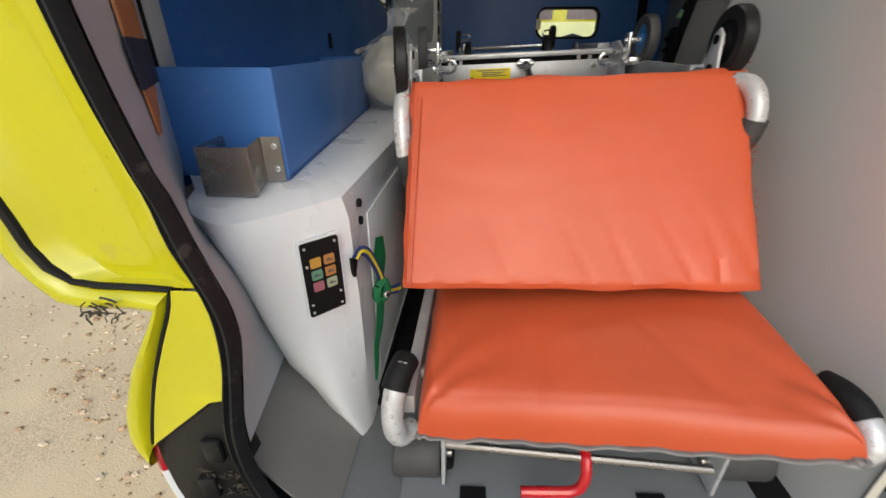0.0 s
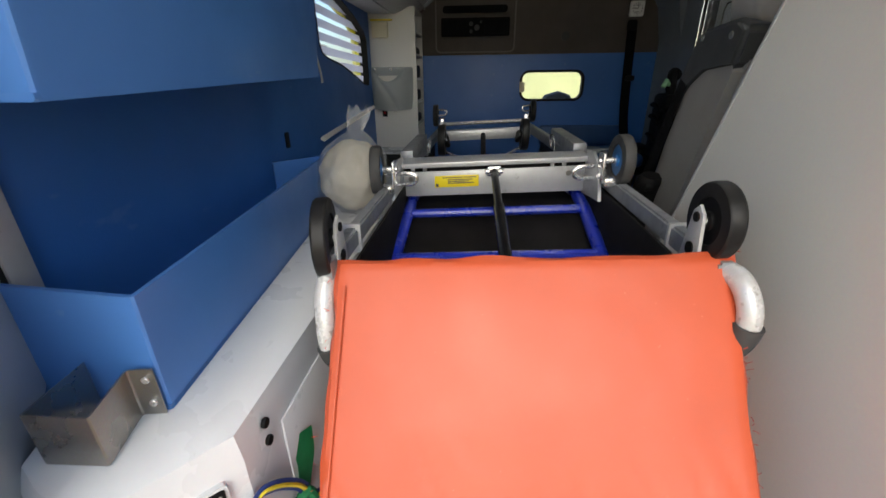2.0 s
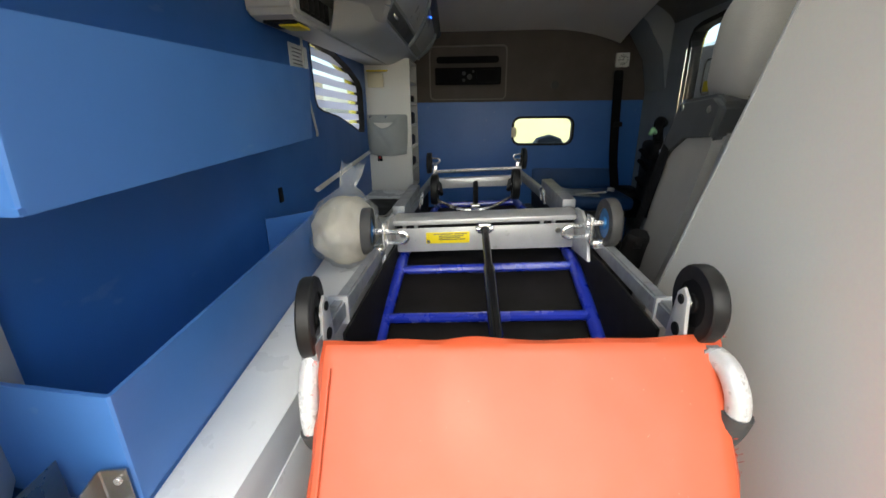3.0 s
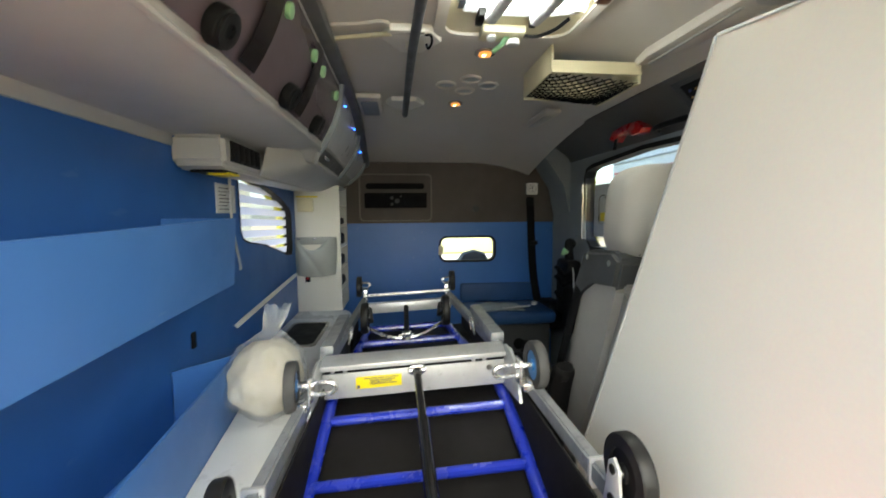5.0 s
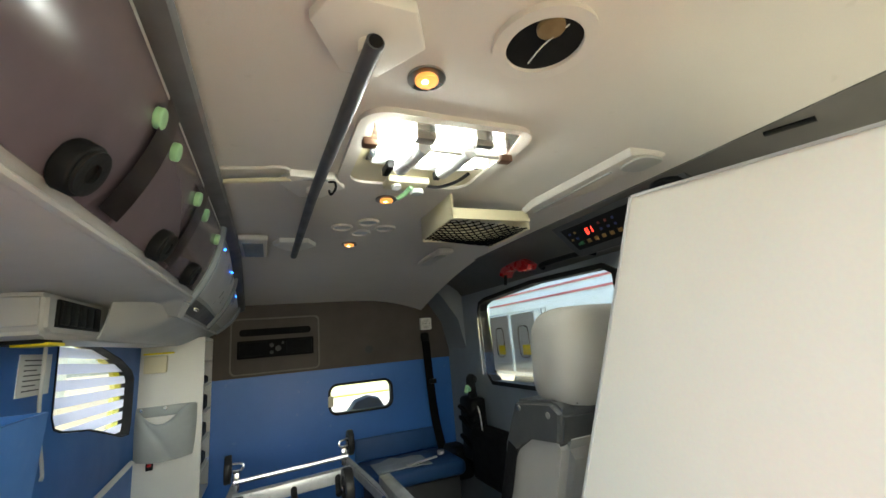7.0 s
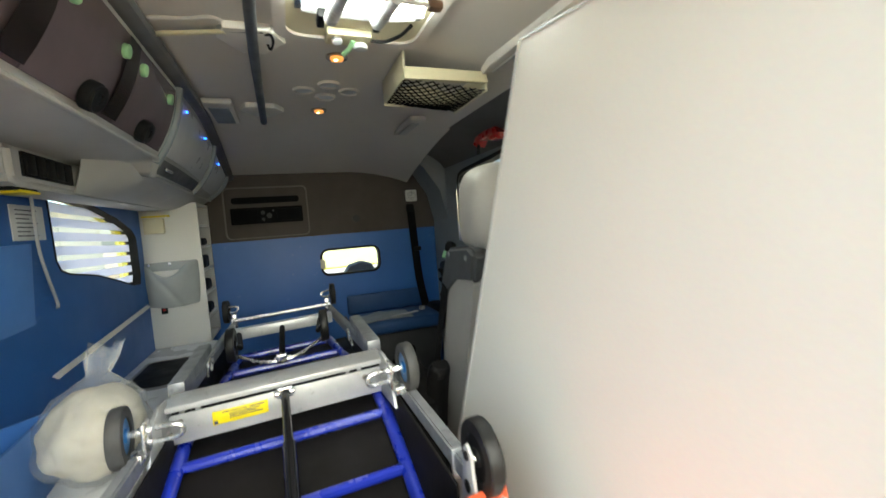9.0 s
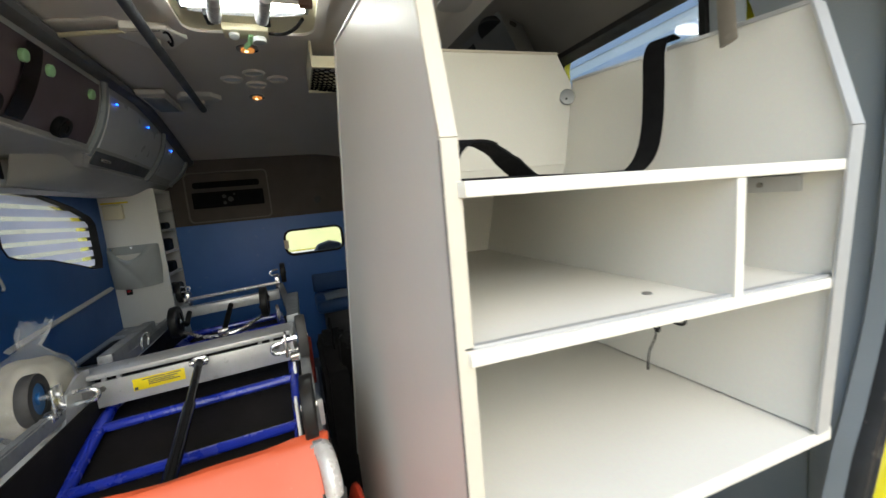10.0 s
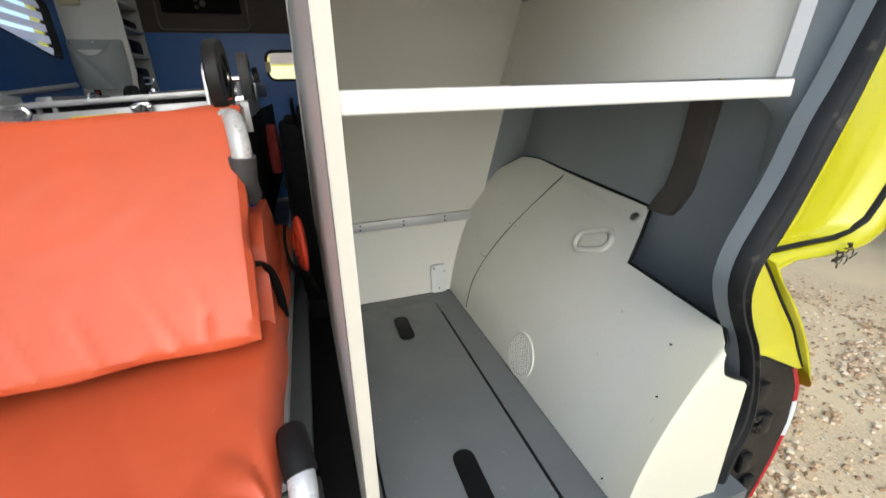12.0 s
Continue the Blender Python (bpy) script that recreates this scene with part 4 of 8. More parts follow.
    for x, z in ((0.795, 0.10), (0.832, 0.085), (0.812, 0.022)):
        bm = B()
        disc(bm, (x, 1.2345, z), (0, 1, 0), 0.0028, 0.002, 8)
        part("screw", bm, BLACK, c)
    # outer side panel of the shelf box, shaped to the body
    side = [(0.373, 0.682), (0.362, 1.088), (0.413, 1.255), (0.889, 1.290), (0.913, 1.10), (back_y(0.70), 0.682)]
    bm = B()
    prism(bm, side, "x", 0.972, 0.986)
    part("side_panel", flare(bm), WHITE_LAM, c)
    bm = B()
    for a, b in zip(side[:2], side[1:3]):
        band(bm, a, b, 0.004, 0.964, 0.990)
    part("side_edge", flare(bm), ALU_EDGE, c, "grey aluminium edge profile")
    bm = B()
    prism(bm, [(0.413, 1.255), (0.889, 1.290), (0.889, 1.296), (0.413, 1.261)], "x", 0.969, 0.989)
    part("top_edge", flare(bm), ALU_EDGE, c)
    # shelves, falling a little towards the outer side
    for z, x1, y0, fall in ((1.047, 1.006, 0.362, 0.024), (0.899, 0.993, 0.367, 0.030), (0.661, 1.006, 0.375, 0.003)):
        bm = B()
        th = 0.014 if z > 0.7 else 0.020
        xi = x1 - 0.014 if z > 0.7 else 0.972
        xs = 0.459 + 0.044 * max(z - 0.73, 0)
        prism(bm, [(xs, y0 + 0.01), (xs + 0.004, y0), (x1, y0), (x1, y0 + 0.20), (xi, y0 + 0.21), (xi, back_y(z)), (0.456, back_y(z))], "z", z, z + th, 0.0015)
        for v in bm.verts:
            v.co.z -= fall * (v.co.x - 0.464)
        sh = part("shelf", bm, WHITE_LAM, c)
        if 0.8 < z < 1.0:
            bm = B()
            box(bm, 0.466, x1 - 0.003, y0 + 0.004, y0 + 0.012, z + th, z + th + 0.004, 0.001)
            for v in bm.verts:
                v.co.z -= fall * (v.co.x - 0.464)
            part("shelf_lip", bm, ALU_EDGE, sh, "grey metal lip along the shelf edge")
    bm = B()
    prism(bm, [(0.368, 0.902), (0.364, 1.039), (back_y(1.039), 1.039), (back_y(0.902), 0.902)], "x", 0.802, 0.816)
    part("divider", bm, WHITE_LAM, c)
    for z in (1.010, 0.862):
        bm = B()
        box(bm, 0.964, 0.9715, 0.41, 0.99, z, z + 0.022, 0.001)
        bt = part("shelf_batten", flare(bm), ALU_EDGE, c, "grey support batten under the shelf")
        for y in (0.46, 0.90):
            bm = B()
            disc(bm, (0.9635, y, z + 0.011), (1, 0, 0), 0.004, 0.002, 10)
            part("screw", flare(bm), STAINLESS, bt)
    for x0, x1, h in ((0.652, 0.676, 0.004), (0.712, 0.738, 0.007)):
        bm = B()
        box(bm, x0, x1, 0.395, 0.407, 0.890 - h - 0.026 * (x0 - 0.55), 0.8955 - 0.030 * (x0 - 0.464), 0.002)
        part("cable_clip", bm, BLACK, c, "small black cable clip")
    bm = B()
    tube(bm, smooth_path([(0.716, 0.400, 0.880), (0.712, 0.396, 0.868), (0.704, 0.398, 0.850), (0.703, 0.400, 0.828)], 5), 0.0009, 6)
    tube(bm, smooth_path([(0.736, 0.398, 0.880), (0.748, 0.390, 0.876), (0.757, 0.393, 0.884)], 5), 0.0016, 6)
    tube(bm, smooth_path([(0.720, 0.398, 0.882), (0.710, 0.390, 0.876), (0.706, 0.393, 0.882)], 5), 0.0016, 6)
    part("wire", bm, BLACK, c)
    bm = B()
    disc(bm, (0.992, 0.890, 1.256), (-0.4, -1, 0.1), 0.019, 0.008, 20, bev=0.003)
    fx_ = part("fixing", bm, GALV, c, "round steel fixing")
    for dx, dz in ((0.006, 0.005), (-0.006, -0.006)):
        bm = B()
        disc(bm, (0.9905 + dx, 0.8855 + 0.35 * dx, 1.2565 + dz), (-0.4, -1, 0.1), 0.0026, 0.002, 8)
        part("screw_hole", bm, BLACK, fx_)
    bm = B()
    disc(bm, (0.742, 0.435, 0.9055), (0, 0, 1), 0.006, 0.002, 12)
    part("hole_plug", bm, BUFF, c)
    return c


rear_cabinet()

# loose black strap on the top shelf, hung from the side window rail
bm = B()
pts = smooth_path([(0.481, 0.43, 1.062), (0.486, 0.425, 1.092), (0.512, 0.430, 1.103), (0.552, 0.445, 1.092), (0.605, 0.47, 1.062), (0.66, 0.49, 1.0535), (0.73, 0.515, 1.0525), (0.80, 0.545, 1.053), (0.865, 0.58, 1.058), (0.925, 0.605, 1.085), (0.957, 0.618, 1.135), (0.968, 0.622, 1.20), (0.975, 0.625, 1.262), (0.998, 0.63, 1.291), (1.022, 0.632, 1.288)], 6)
rows = []
for i, p in enumerate(pts):
    d = (pts[min(i + 1, len(pts) - 1)] - pts[max(i - 1, 0)]).normalized()
    w = Vector((-0.25, 1, 0.15 if i < 20 else 0)).normalized() * (0.019 + 0.006 * (i < 16))
    rows.append([bm.verts.new(p - w), bm.verts.new(p + w)])
fs = [bm.faces.new((a[0], a[1], b[1], b[0])) for a, b in zip(rows, rows[1:])]
bmesh.ops.recalc_face_normals(bm, faces=fs)
bmesh.ops.solidify(bm, geom=fs, thickness=0.0022)
wbs = thing("webbing_strap", (0.73, 0.51, 1.05), "black webbing strap lying loose on the top shelf", "strap")
part("webbing", bm, BLACK_CLOTH, wbs)
bm = B()
box(bm, 0.768, 0.802, 0.520, 0.556, 1.0525, 1.0625, 0.003)
box(bm, 0.798, 0.822, 0.512, 0.524, 1.0525, 1.0590, 0.002)
part("buckle", bm, BLACK, wbs, "small black plastic buckle")
bm = B()
tube(bm, smooth_path([(0.478, 0.405, 1.0625), (0.55, 0.42, 1.0615), (0.63, 0.45, 1.0605), (0.72, 0.49, 1.0585), (0.78, 0.53, 1.0585)], 5), 0.0045, 8, flat=0.5)
part("strap_end", bm, BLACK_CLOTH, wbs)

bm = B()
tube(bm, [(0.985, 0.50, 1.235), (1.00, 0.515, 1.30), (1.03, 0.54, 1.42), (1.0, 0.56, 1.52)], 0.014, 8, flat=0.25)
disc(bm, (0.986, 0.499, 1.243), (1, 0.2, 0), 0.005, 0.006, 10)
single("support_strap", bm, mat("brown_grey_strap", (0.24, 0.21, 0.175), 0.5, 0.2, var=0.15, scale=14), "flat brown-grey support strap screwed to the cabinet side", "bracket")

# ---------------------------------------------------------------- rear floor, wheel arch
bm = B()
prism(bm, rounded(0.486, 0.775, 0.40, 1.19, 0.03), "z", 0.0005, 0.006, 0.0015)
hatch = single("floor_hatch", bm, GREY_FLOOR, "grey vinyl covered floor hatch with two black grips", "hatch")
# Larger black sheet under the hatch stands in for the shaded gap.
bm = B()
prism(bm, rounded(0.481, 0.780, 0.395, 1.195, 0.034), "z", 0.0002, 0.0012)
part("hatch_gap", bm, RUBBER, hatch, "black sheet drawn as the dark gap round the hatch")
for cx, y0, y1 in ((0.640, 0.985, 1.115), (0.645, 0.43, 0.575)):
    bm = B()
    prism(bm, rounded(cx - 0.022, cx + 0.022, y0, y1, 0.02), "z", 0.006, 0.0085, 0.001)
    g = part("grip", bm, BLACK, hatch, "recessed black hatch grip")
    bm = B()
    prism(bm, rounded(cx - 0.015, cx + 0.015, y0 + 0.035, y1 - 0.015, 0.012), "z", 0.0085, 0.0095)
    part("grip_recess", bm, RUBBER, g)
    bm = B()
    prism(bm, rounded(cx - 0.014, cx + 0.014, y0 + 0.006, y0 + 0.028, 0.003), "z", 0.0085, 0.0105, 0.001)
    part("grip_latch", bm, BLACK, g)
bm = B()
box(bm, 0.777, 0.783, 0.40, 1.11, 0.0, 0.0022)
single("floor_gap_seal", bm, RUBBER, "black sealing strip along the floor hatch", "seal", "structure")

ARCH_TOP = [(0.350, 0.228), (0.358, 0.262), (0.3625, 0.297), (0.3665, 0.308), (0.384, 0.323), (0.606, 0.338), (0.650, 0.436), (0.75, 0.444), (0.953, 0.459), (1.08, 0.470), (1.15, 0.470), (1.21, 0.43), (1.25, 0.375), (1.283, 0.31)]


def arch_top(y):
    for (a, za), (b, zb) in zip(ARCH_TOP, ARCH_TOP[1:]):
        if y <= b:
            return za + (zb - za) * max(y - a, 0) / (b - a)
    return ARCH_TOP[-1][1]


ARCH_Y = sorted({a for a, _ in ARCH_TOP} | {0.350 + 0.933 * k / 44 for k in range(45)} | {0.351 + 0.002 * k for k in range(9)})


def arch_x(y, z):
    c = 1.03 - 0.55 * min(max((y - 0.8) / 0.5, 0), 1) ** 1.5
    x = min(0.862 + z * (0.13 + c * z), 1.098)
    f = min(max((0.3645 - y) / 0.0125, 0), 1)
    return x + (max(x, 1.046) - x) * f * f * (1.6 - 0.6 * f)


def arch_point(u, v):
    y = ARCH_Y[round(u * (len(ARCH_Y) - 1))]
    z = arch_top(y) * v
    return (arch_x(y, z), y, z + 0.001)


def on_arch(y, z):
    return Vector((arch_x(y, z), y, z + 0.001))


wa = thing("wheel_arch_liner", (0.95, 0.8, 0), "off-white moulded wheel arch liner with a round vent", "wheel arch")
bm = B()
sheet(bm, arch_point, len(ARCH_Y) - 1, 16, 0.006)
part("moulding", bm, ARCH, wa)


def arch_frame(y, z):
    p = on_arch(y, z)
    e1, e2 = (on_arch(y + 0.01, z) - p).normalized(), on_arch(y, z + 0.01) - p
    e2 = (e2 - e1 * e2.dot(e1)).normalized()
    n = e1.cross(e2)
    if n.x > 0:
        n = -n
        e1 = -e1
    p = p + n * 0.0062
    return Matrix(((e1.x, e2.x, n.x, p.x), (e1.y, e2.y, n.y, p.y), (e1.z, e2.z, n.z, p.z), (0, 0, 0, 1)))


fr = arch_frame(0.745, 0.060)
bm = B()
ring(bm, (0, 0, -0.0012), (0, 0, 1), 0.050, 0.057, 0.008)
bmesh.ops.transform(bm, matrix=fr, verts=bm.verts)
vent = part("vent", bm, ARCH, wa, "round slatted plastic vent")
bm = B()
disc(bm, (0, 0, -0.001), (0, 0, 1), 0.050, 0.003, 28)
bmesh.ops.transform(bm, matrix=fr, verts=bm.verts)
part("vent_back", bm, BUFF, vent)
for k in range(13):
    h = (0.049 ** 2 - ((k - 6) * 0.0075) ** 2) ** 0.5
    bm = B()
    box(bm, (k - 6) * 0.0075 - 0.0022, (k - 6) * 0.0075 + 0.0022, -h, h, -0.001, 0.0022, 0.0006, 1)
    bmesh.ops.transform(bm, matrix=fr @ pose(0, 0, 0, 0, 0, 35), verts=bm.verts)
    part("vent_slat", bm, ARCH, vent)
bm = B()
fr2 = arch_frame(0.665, 0.408)
ring(bm, (0, 0, 0.002), (0, 0, 1), 0.011, 0.020, 0.006)
bmesh.ops.transform(bm, matrix=fr2, verts=bm.verts)
part("screw_boss", bm, ARCH, wa)
bm = B()
disc(bm, (0, 0, 0.004), (0, 0, 1), 0.009, 0.006, 16, bev=0.001)
bmesh.ops.transform(bm, matrix=fr2, verts=bm.verts)
part("screw", bm, STAINLESS, wa, "steel fixing screw")
bm = B()
fr3 = arch_frame(0.72, 0.345) @ pose(0, 0, 0, 0, 0, 25)
q_ = rounded(-0.048, 0.048, -0.026, 0.026, 0.024)
tube(bm, [(x, y, 0.002) for x, y in q_ + q_[:1]], 0.0065, 8)
bmesh.ops.transform(bm, matrix=fr3, verts=bm.verts)
part("embossed_pad", bm, ARCH, wa)
bm = B()
prism(bm, rounded(-0.037, 0.037, -0.016, 0.016, 0.015), "z", -0.008, 0.003)
bmesh.ops.transform(bm, matrix=fr3, verts=bm.verts)
part("embossed_centre", bm, ARCH, wa)
for y, z in ((0.93, 0.44), (0.965, 0.445), (1.0, 0.30), (1.03, 0.30), (1.07, 0.19), (1.09, 0.19), (1.10, 0.05), (0.43, 0.27), (0.40, 0.20), (0.42, 0.02)):
    p = arch_frame(y, z)
    bm = B()
    disc(bm, p @ Vector((0, 0, 0.0005)), p.to_3x3() @ Vector((0, 0, 1)), 0.0018, 0.002, 8)
    part("rivet", bm, BLACK, wa)
bm = B()
pts = [on_arch(y, z) + Vector((-0.0060, 0, 0.003)) for y, z in ((0.95, 0.448), (0.98, 0.38), (1.03, 0.26), (1.08, 0.12), (1.09, 0.01))]
tube(bm, smooth_path(pts, 6), 0.0022, 6)
part("joint", bm, BUFF, wa, "fine joint between two mouldings")
bm = B()
tube(bm, [on_arch(y, arch_top(y)) + Vector((0.001, 0, 0.002)) for y in ARCH_Y], 0.004, 6)
part("top_seal", bm, RUBBER, wa)

# grey side trim above the wheel arch
bm = B()
prism(bm, [(0.45, 0.10), (0.45, 0.68), (1.32, 0.68), (1.32, 0.10)], "x", 1.099, 1.108)
single("wall_lower_right", bm, GREY_TRIM, "dark grey plastic side trim above the wheel arch", "wall trim", "structure")
bm = B()
rows = []
for z, ya, yb in ((0.437, 0.589, 0.652), (0.455, 0.575, 0.640), (0.492, 0.556, 0.617), (0.54, 0.548, 0.604), (0.60, 0.541, 0.597), (0.672, 0.534, 0.592)):
    rows.append([bm.verts.new((1.099, ya, z)), bm.verts.new((1.088, ya + 0.004, z)), bm.verts.new((1.086, ya + 0.012, z)), bm.verts.new((1.086, yb - 0.012, z)), bm.verts.new((1.088, yb - 0.004, z)), bm.verts.new((1.099, yb, z))])
for a_, b_ in zip(rows, rows[1:]):
    for k in range(5):
        bm.faces.new((a_[k], a_[k + 1], b_[k + 1], b_[k]))
bm.faces.new(rows[0])
single("cover_strip", bm, TAUPE, "taupe moulded cover strip on the side trim", "trim", "structure")


# ---------------------------------------------------------------- stretcher
def wheel(name, parent, c, r, w, tyre, hub, yaw=0.0):
    """A castor wheel with hub and bolt, its axle along x, swivelled by yaw degrees."""
    turn = Matrix.Translation(c) @ Matrix.Rotation(radians(yaw), 4, "Z") @ Matrix.Translation(-Vector(c))
    bm = B()
    prof = [(r * 0.62, -w * 0.5), (r * 0.965, -w * 0.5), (r, -w * 0.36), (r, w * 0.36), (r * 0.965, w * 0.5), (r * 0.62, w * 0.5)]
    seg = 32
    rows = [[bm.verts.new((c[0] + q, c[1] + p * math.cos(a), c[2] + p * math.sin(a))) for p, q in prof] for a in (2 * math.pi * k / seg for k in range(seg))]
    for i in range(seg):
        a, b = rows[i], rows[(i + 1) % seg]
        for k in range(len(prof)):
            bm.faces.new((a[k], b[k], b[(k + 1) % len(prof)], a[(k + 1) % len(prof)]))
    bmesh.ops.transform(bm, matrix=turn, verts=bm.verts)
    wh = part(name, bm, tyre, parent)
    bm = B()
    disc(bm, c, (1, 0, 0), r * 0.63, w * 0.7, 24, bev=0.002)
    disc(bm, c, (1, 0, 0), r * 0.25, w * 1.1, 16, bev=0.002)
    bmesh.ops.transform(bm, matrix=turn, verts=bm.verts)
    part("hub", bm, hub, wh)
    bm = B()
    disc(bm, c, (1, 0, 0), r * 0.10, w * 1.35, 10, bev=0.001)
    bmesh.ops.transform(bm, matrix=turn, verts=bm.verts)
    part("axle_bolt", bm, CHROME, wh)
    return wh


def pad(bm, o, u, v, n, thick, nu=26, nv=18, puff=0.012, corner=0.06, wr=0.004, seed=0.0, pinch=0.82, ra=0.07, rb=0.09):
    """A stuffed vinyl pad: corner o, edge vectors u and v, upward normal n."""
    def f(a, b, s):
        ea, eb = min(a, 1 - a), min(b, 1 - b)
        k = (1 - max(0, 1 - ea / ra) ** 2) ** 0.5 * (1 - max(0, 1 - eb / rb) ** 2) ** 0.5
        p = o + u * a + v * b
        # rounded outline
        q = Vector(((a - 0.5) * 2, (b - 0.5) * 2))
        pull = max(0, abs(q.x) - 0.9) * max(0, abs(q.y) - 0.9) * 40
        p = p - (u * q.x + v * q.y) * corner * pull * 0.5
        nz = noise.noise(Vector((a * 2.6, b * 2.2, seed))) * wr + noise.noise(Vector((a * 14, b * 10, seed + 5))) * wr * 0.4
        edge = noise.noise(Vector((a * 6 + 9, b * 6, seed))) * (0.004 + 0.006 * b) * (1 - k)
        fold = max(0, 1 - abs(noise.noise(Vector((a * 9 + b * 3, b * 1.5, seed + 3)))) * 10) * max(0, 1 - b * 2.6) * wr * 2.2
        p = p + (u.normalized() * q.x + v.normalized() * q.y) * edge
        return p + n * (s * (thick * 0.5 * (1 - pinch + pinch * k) + puff * k * (1 - q.x ** 2) * (1 - q.y ** 2)) + (nz - fold) * k)
    top = [[bm.verts.new(f(i / nu, j / nv, 1)) for j in range(nv + 1)] for i in range(nu + 1)]
    bot = [[bm.verts.new(f(i / nu, j / nv, -1)) for j in range(nv + 1)] for i in range(nu + 1)]
    for i in range(nu):
        for j in range(nv):
            bm.faces.new((top[i][j], top[i + 1][j], top[i + 1][j + 1], top[i][j + 1]))
            bm.faces.new((bot[i][j], bot[i][j + 1], bot[i + 1][j + 1], bot[i + 1][j]))
    for i in range(nu):
        for j in (0, nv):
            bm.faces.new((top[i][j], top[i + 1][j], bot[i + 1][j], bot[i][j]))
    for j in range(nv):
        for i in (0, nu):
            bm.faces.new((top[i][j], top[i][j + 1], bot[i][j + 1], bot[i][j]))


LEAN = LEANS["ambulance_stretcher"]


def lower_stretcher():
    s = thing("ambulance_stretcher", (0.1, 0.9, 0.0), "ambulance stretcher with an orange vinyl mattress on a steel frame", "stretcher")
    for x in (-0.205, 0.335):
        bm = B()
        box(bm, x - 0.012, x + 0.012, 0.47, 2.3, 0.145, 0.185, 0.004)
        part("side_rail", bm, ALU, s, "flat aluminium side rail")
    for y in (0.56, 1.2, 2.2):
        bm = B()
        tube(bm, [(-0.205, y, 0.155), (0.335, y, 0.155)], 0.011, 10)
        part("cross_tube", bm, ALU, s)
    for x in (-0.16, 0.33):
        for y in (0.50, 2.1):
            bm = B()
            tube(bm, [(x, y, 0.012), (x, y, 0.15)], 0.014, 10)
            part("leg", bm, GALV, s)
            bm = B()
            box(bm, x - 0.035, x + 0.035, y - 0.05, y + 0.05, 0.0, 0.045, 0.008)
            part("foot_block", bm, BLACK, s)
    # mattress: soft front edge, one side higher than the other
    def bow(t, r):
        """Way along and height fraction of a section with rounded ends."""
        if t < 0.16:
            a = t / 0.16 * math.pi / 2
            return r * (1 - math.cos(a)), math.sin(a) ** 0.75
        if t > 0.84:
            a = (1 - t) / 0.16 * math.pi / 2
            return 1 - r * (1 - math.cos(a)), math.sin(a) ** 0.75
        return r + (1 - 2 * r) * (t - 0.16) / 0.68, 1.0

    def mattress(u, v):
        fu, hu = bow(u, 0.05)
        fv, hv = bow(0.84 * v, 0.034)
        hv = hv ** 0.75
        x = -0.183 + 0.543 * fu
        y0 = 0.416 - 0.092 * fu
        y = y0 + (1.22 - y0) * fv / 0.966
        zb = 0.146 + 0.124 * fu + 0.02 * (y - 0.4)
        q = min(max((y - y0 - 0.02) / 0.20, 0), 1)
        h = hu * hv * (0.66 + 0.34 * q * (2 - q) + 0.025 * math.exp(-((y - y0 - 0.035) / 0.02) ** 2))
        th = 0.100 - 0.042 * fu + 0.016 * math.sin(fu * math.pi) + 0.02 * min(y - 0.4, 0.2) - 0.05 * max(y - 0.75, 0)
        w = noise.noise(Vector((x * 7, y * 6, 3))) * 0.0025 + abs(noise.noise(Vector((x * 16 + y * 9, y * 5, 7)))) * 0.002
        crease = -0.0036 * max(0, 1 - abs(noise.noise(Vector((x * 7 + 4, y * 4 + x * 5, 1)))) * 9) * (1 if y < 0.52 or fu > 0.8 else 0.25)
        for cx, cy, ph in ((-0.19, 0.40, 0.3), (0.365, 0.32, 1.1)):
            d = math.hypot(x - cx, y - cy)
            w += 0.0070 * math.sin(math.atan2(y - cy, abs(x - cx)) * 13 + ph + d * 22) * math.exp(-d / 0.075) * (1 - math.exp(-d / 0.012))
        x += (1 - hu) * noise.noise(Vector((y * 11, 2, 2))) * 0.008
        y += (1 - hv) * noise.noise(Vector((x * 12, 5, 2))) * 0.007
        return (x, y, zb + th * h + (w + crease) * h - LEAN * (x - 0.05))

    bm = B()
    sheet(bm, mattress, 96, 110)
    sm = part("seat_mattress", bm, ORANGE, s, "orange vinyl mattress section, creased")
    bm = B()
    pts = [Vector(mattress(k / 60, 0.0)) + Vector((0, -0.001, -0.002 + 0.0025 * math.sin(k * 1.3))) for k in range(61)]
    tube(bm, pts, [0.0045 + 0.0035 * (k > 53) + 0.002 * (k < 5) for k in range(61)], 8, flat=0.6)
    part("hem", bm, BUFF, sm, "frayed grey hem under the mattress")
    bm = B()
    sheet(bm, lambda u, v: (-0.17 + 0.52 * u, 0.430 - 0.08 * u + 0.75 * v, 0.137 + 0.124 * u + 0.016 * v - LEAN * (-0.22 + 0.52 * u)), 6, 6, -0.006)
    part("base_board", bm, GALV, s)
    bm = B()
    pad(bm, Vector((-0.219, 0.550, 0.350)), Vector((0.562, 0.0, -0.009)), Vector((-0.006, 0.217, 0.303)), Vector((0, -0.813, 0.582)), 0.034, nu=70, nv=52, puff=0.005, corner=0.008, wr=0.0022, seed=8, pinch=0.62, ra=0.028, rb=0.045)
    for v in bm.verts:  # the upper outer corner is pulled outwards
        t = min(max((v.co.x - 0.10) / 0.24, 0), 1) * min(max((v.co.z - 0.44) / 0.20, 0), 1)
        v.co.x += 0.011 * t * t
    bp = part("back_mattress", bm, ORANGE, s, "orange vinyl mattress section, raised")
    for x in (-0.204,):
        bm = B()
        tube(bm, [(x, 0.558 - 0.0205, 0.35 + 0.0145), (x, 0.650 - 0.0205, 0.4825 + 0.0145), (x, 0.745 - 0.0205, 0.618 + 0.0145)], 0.0016, 6)
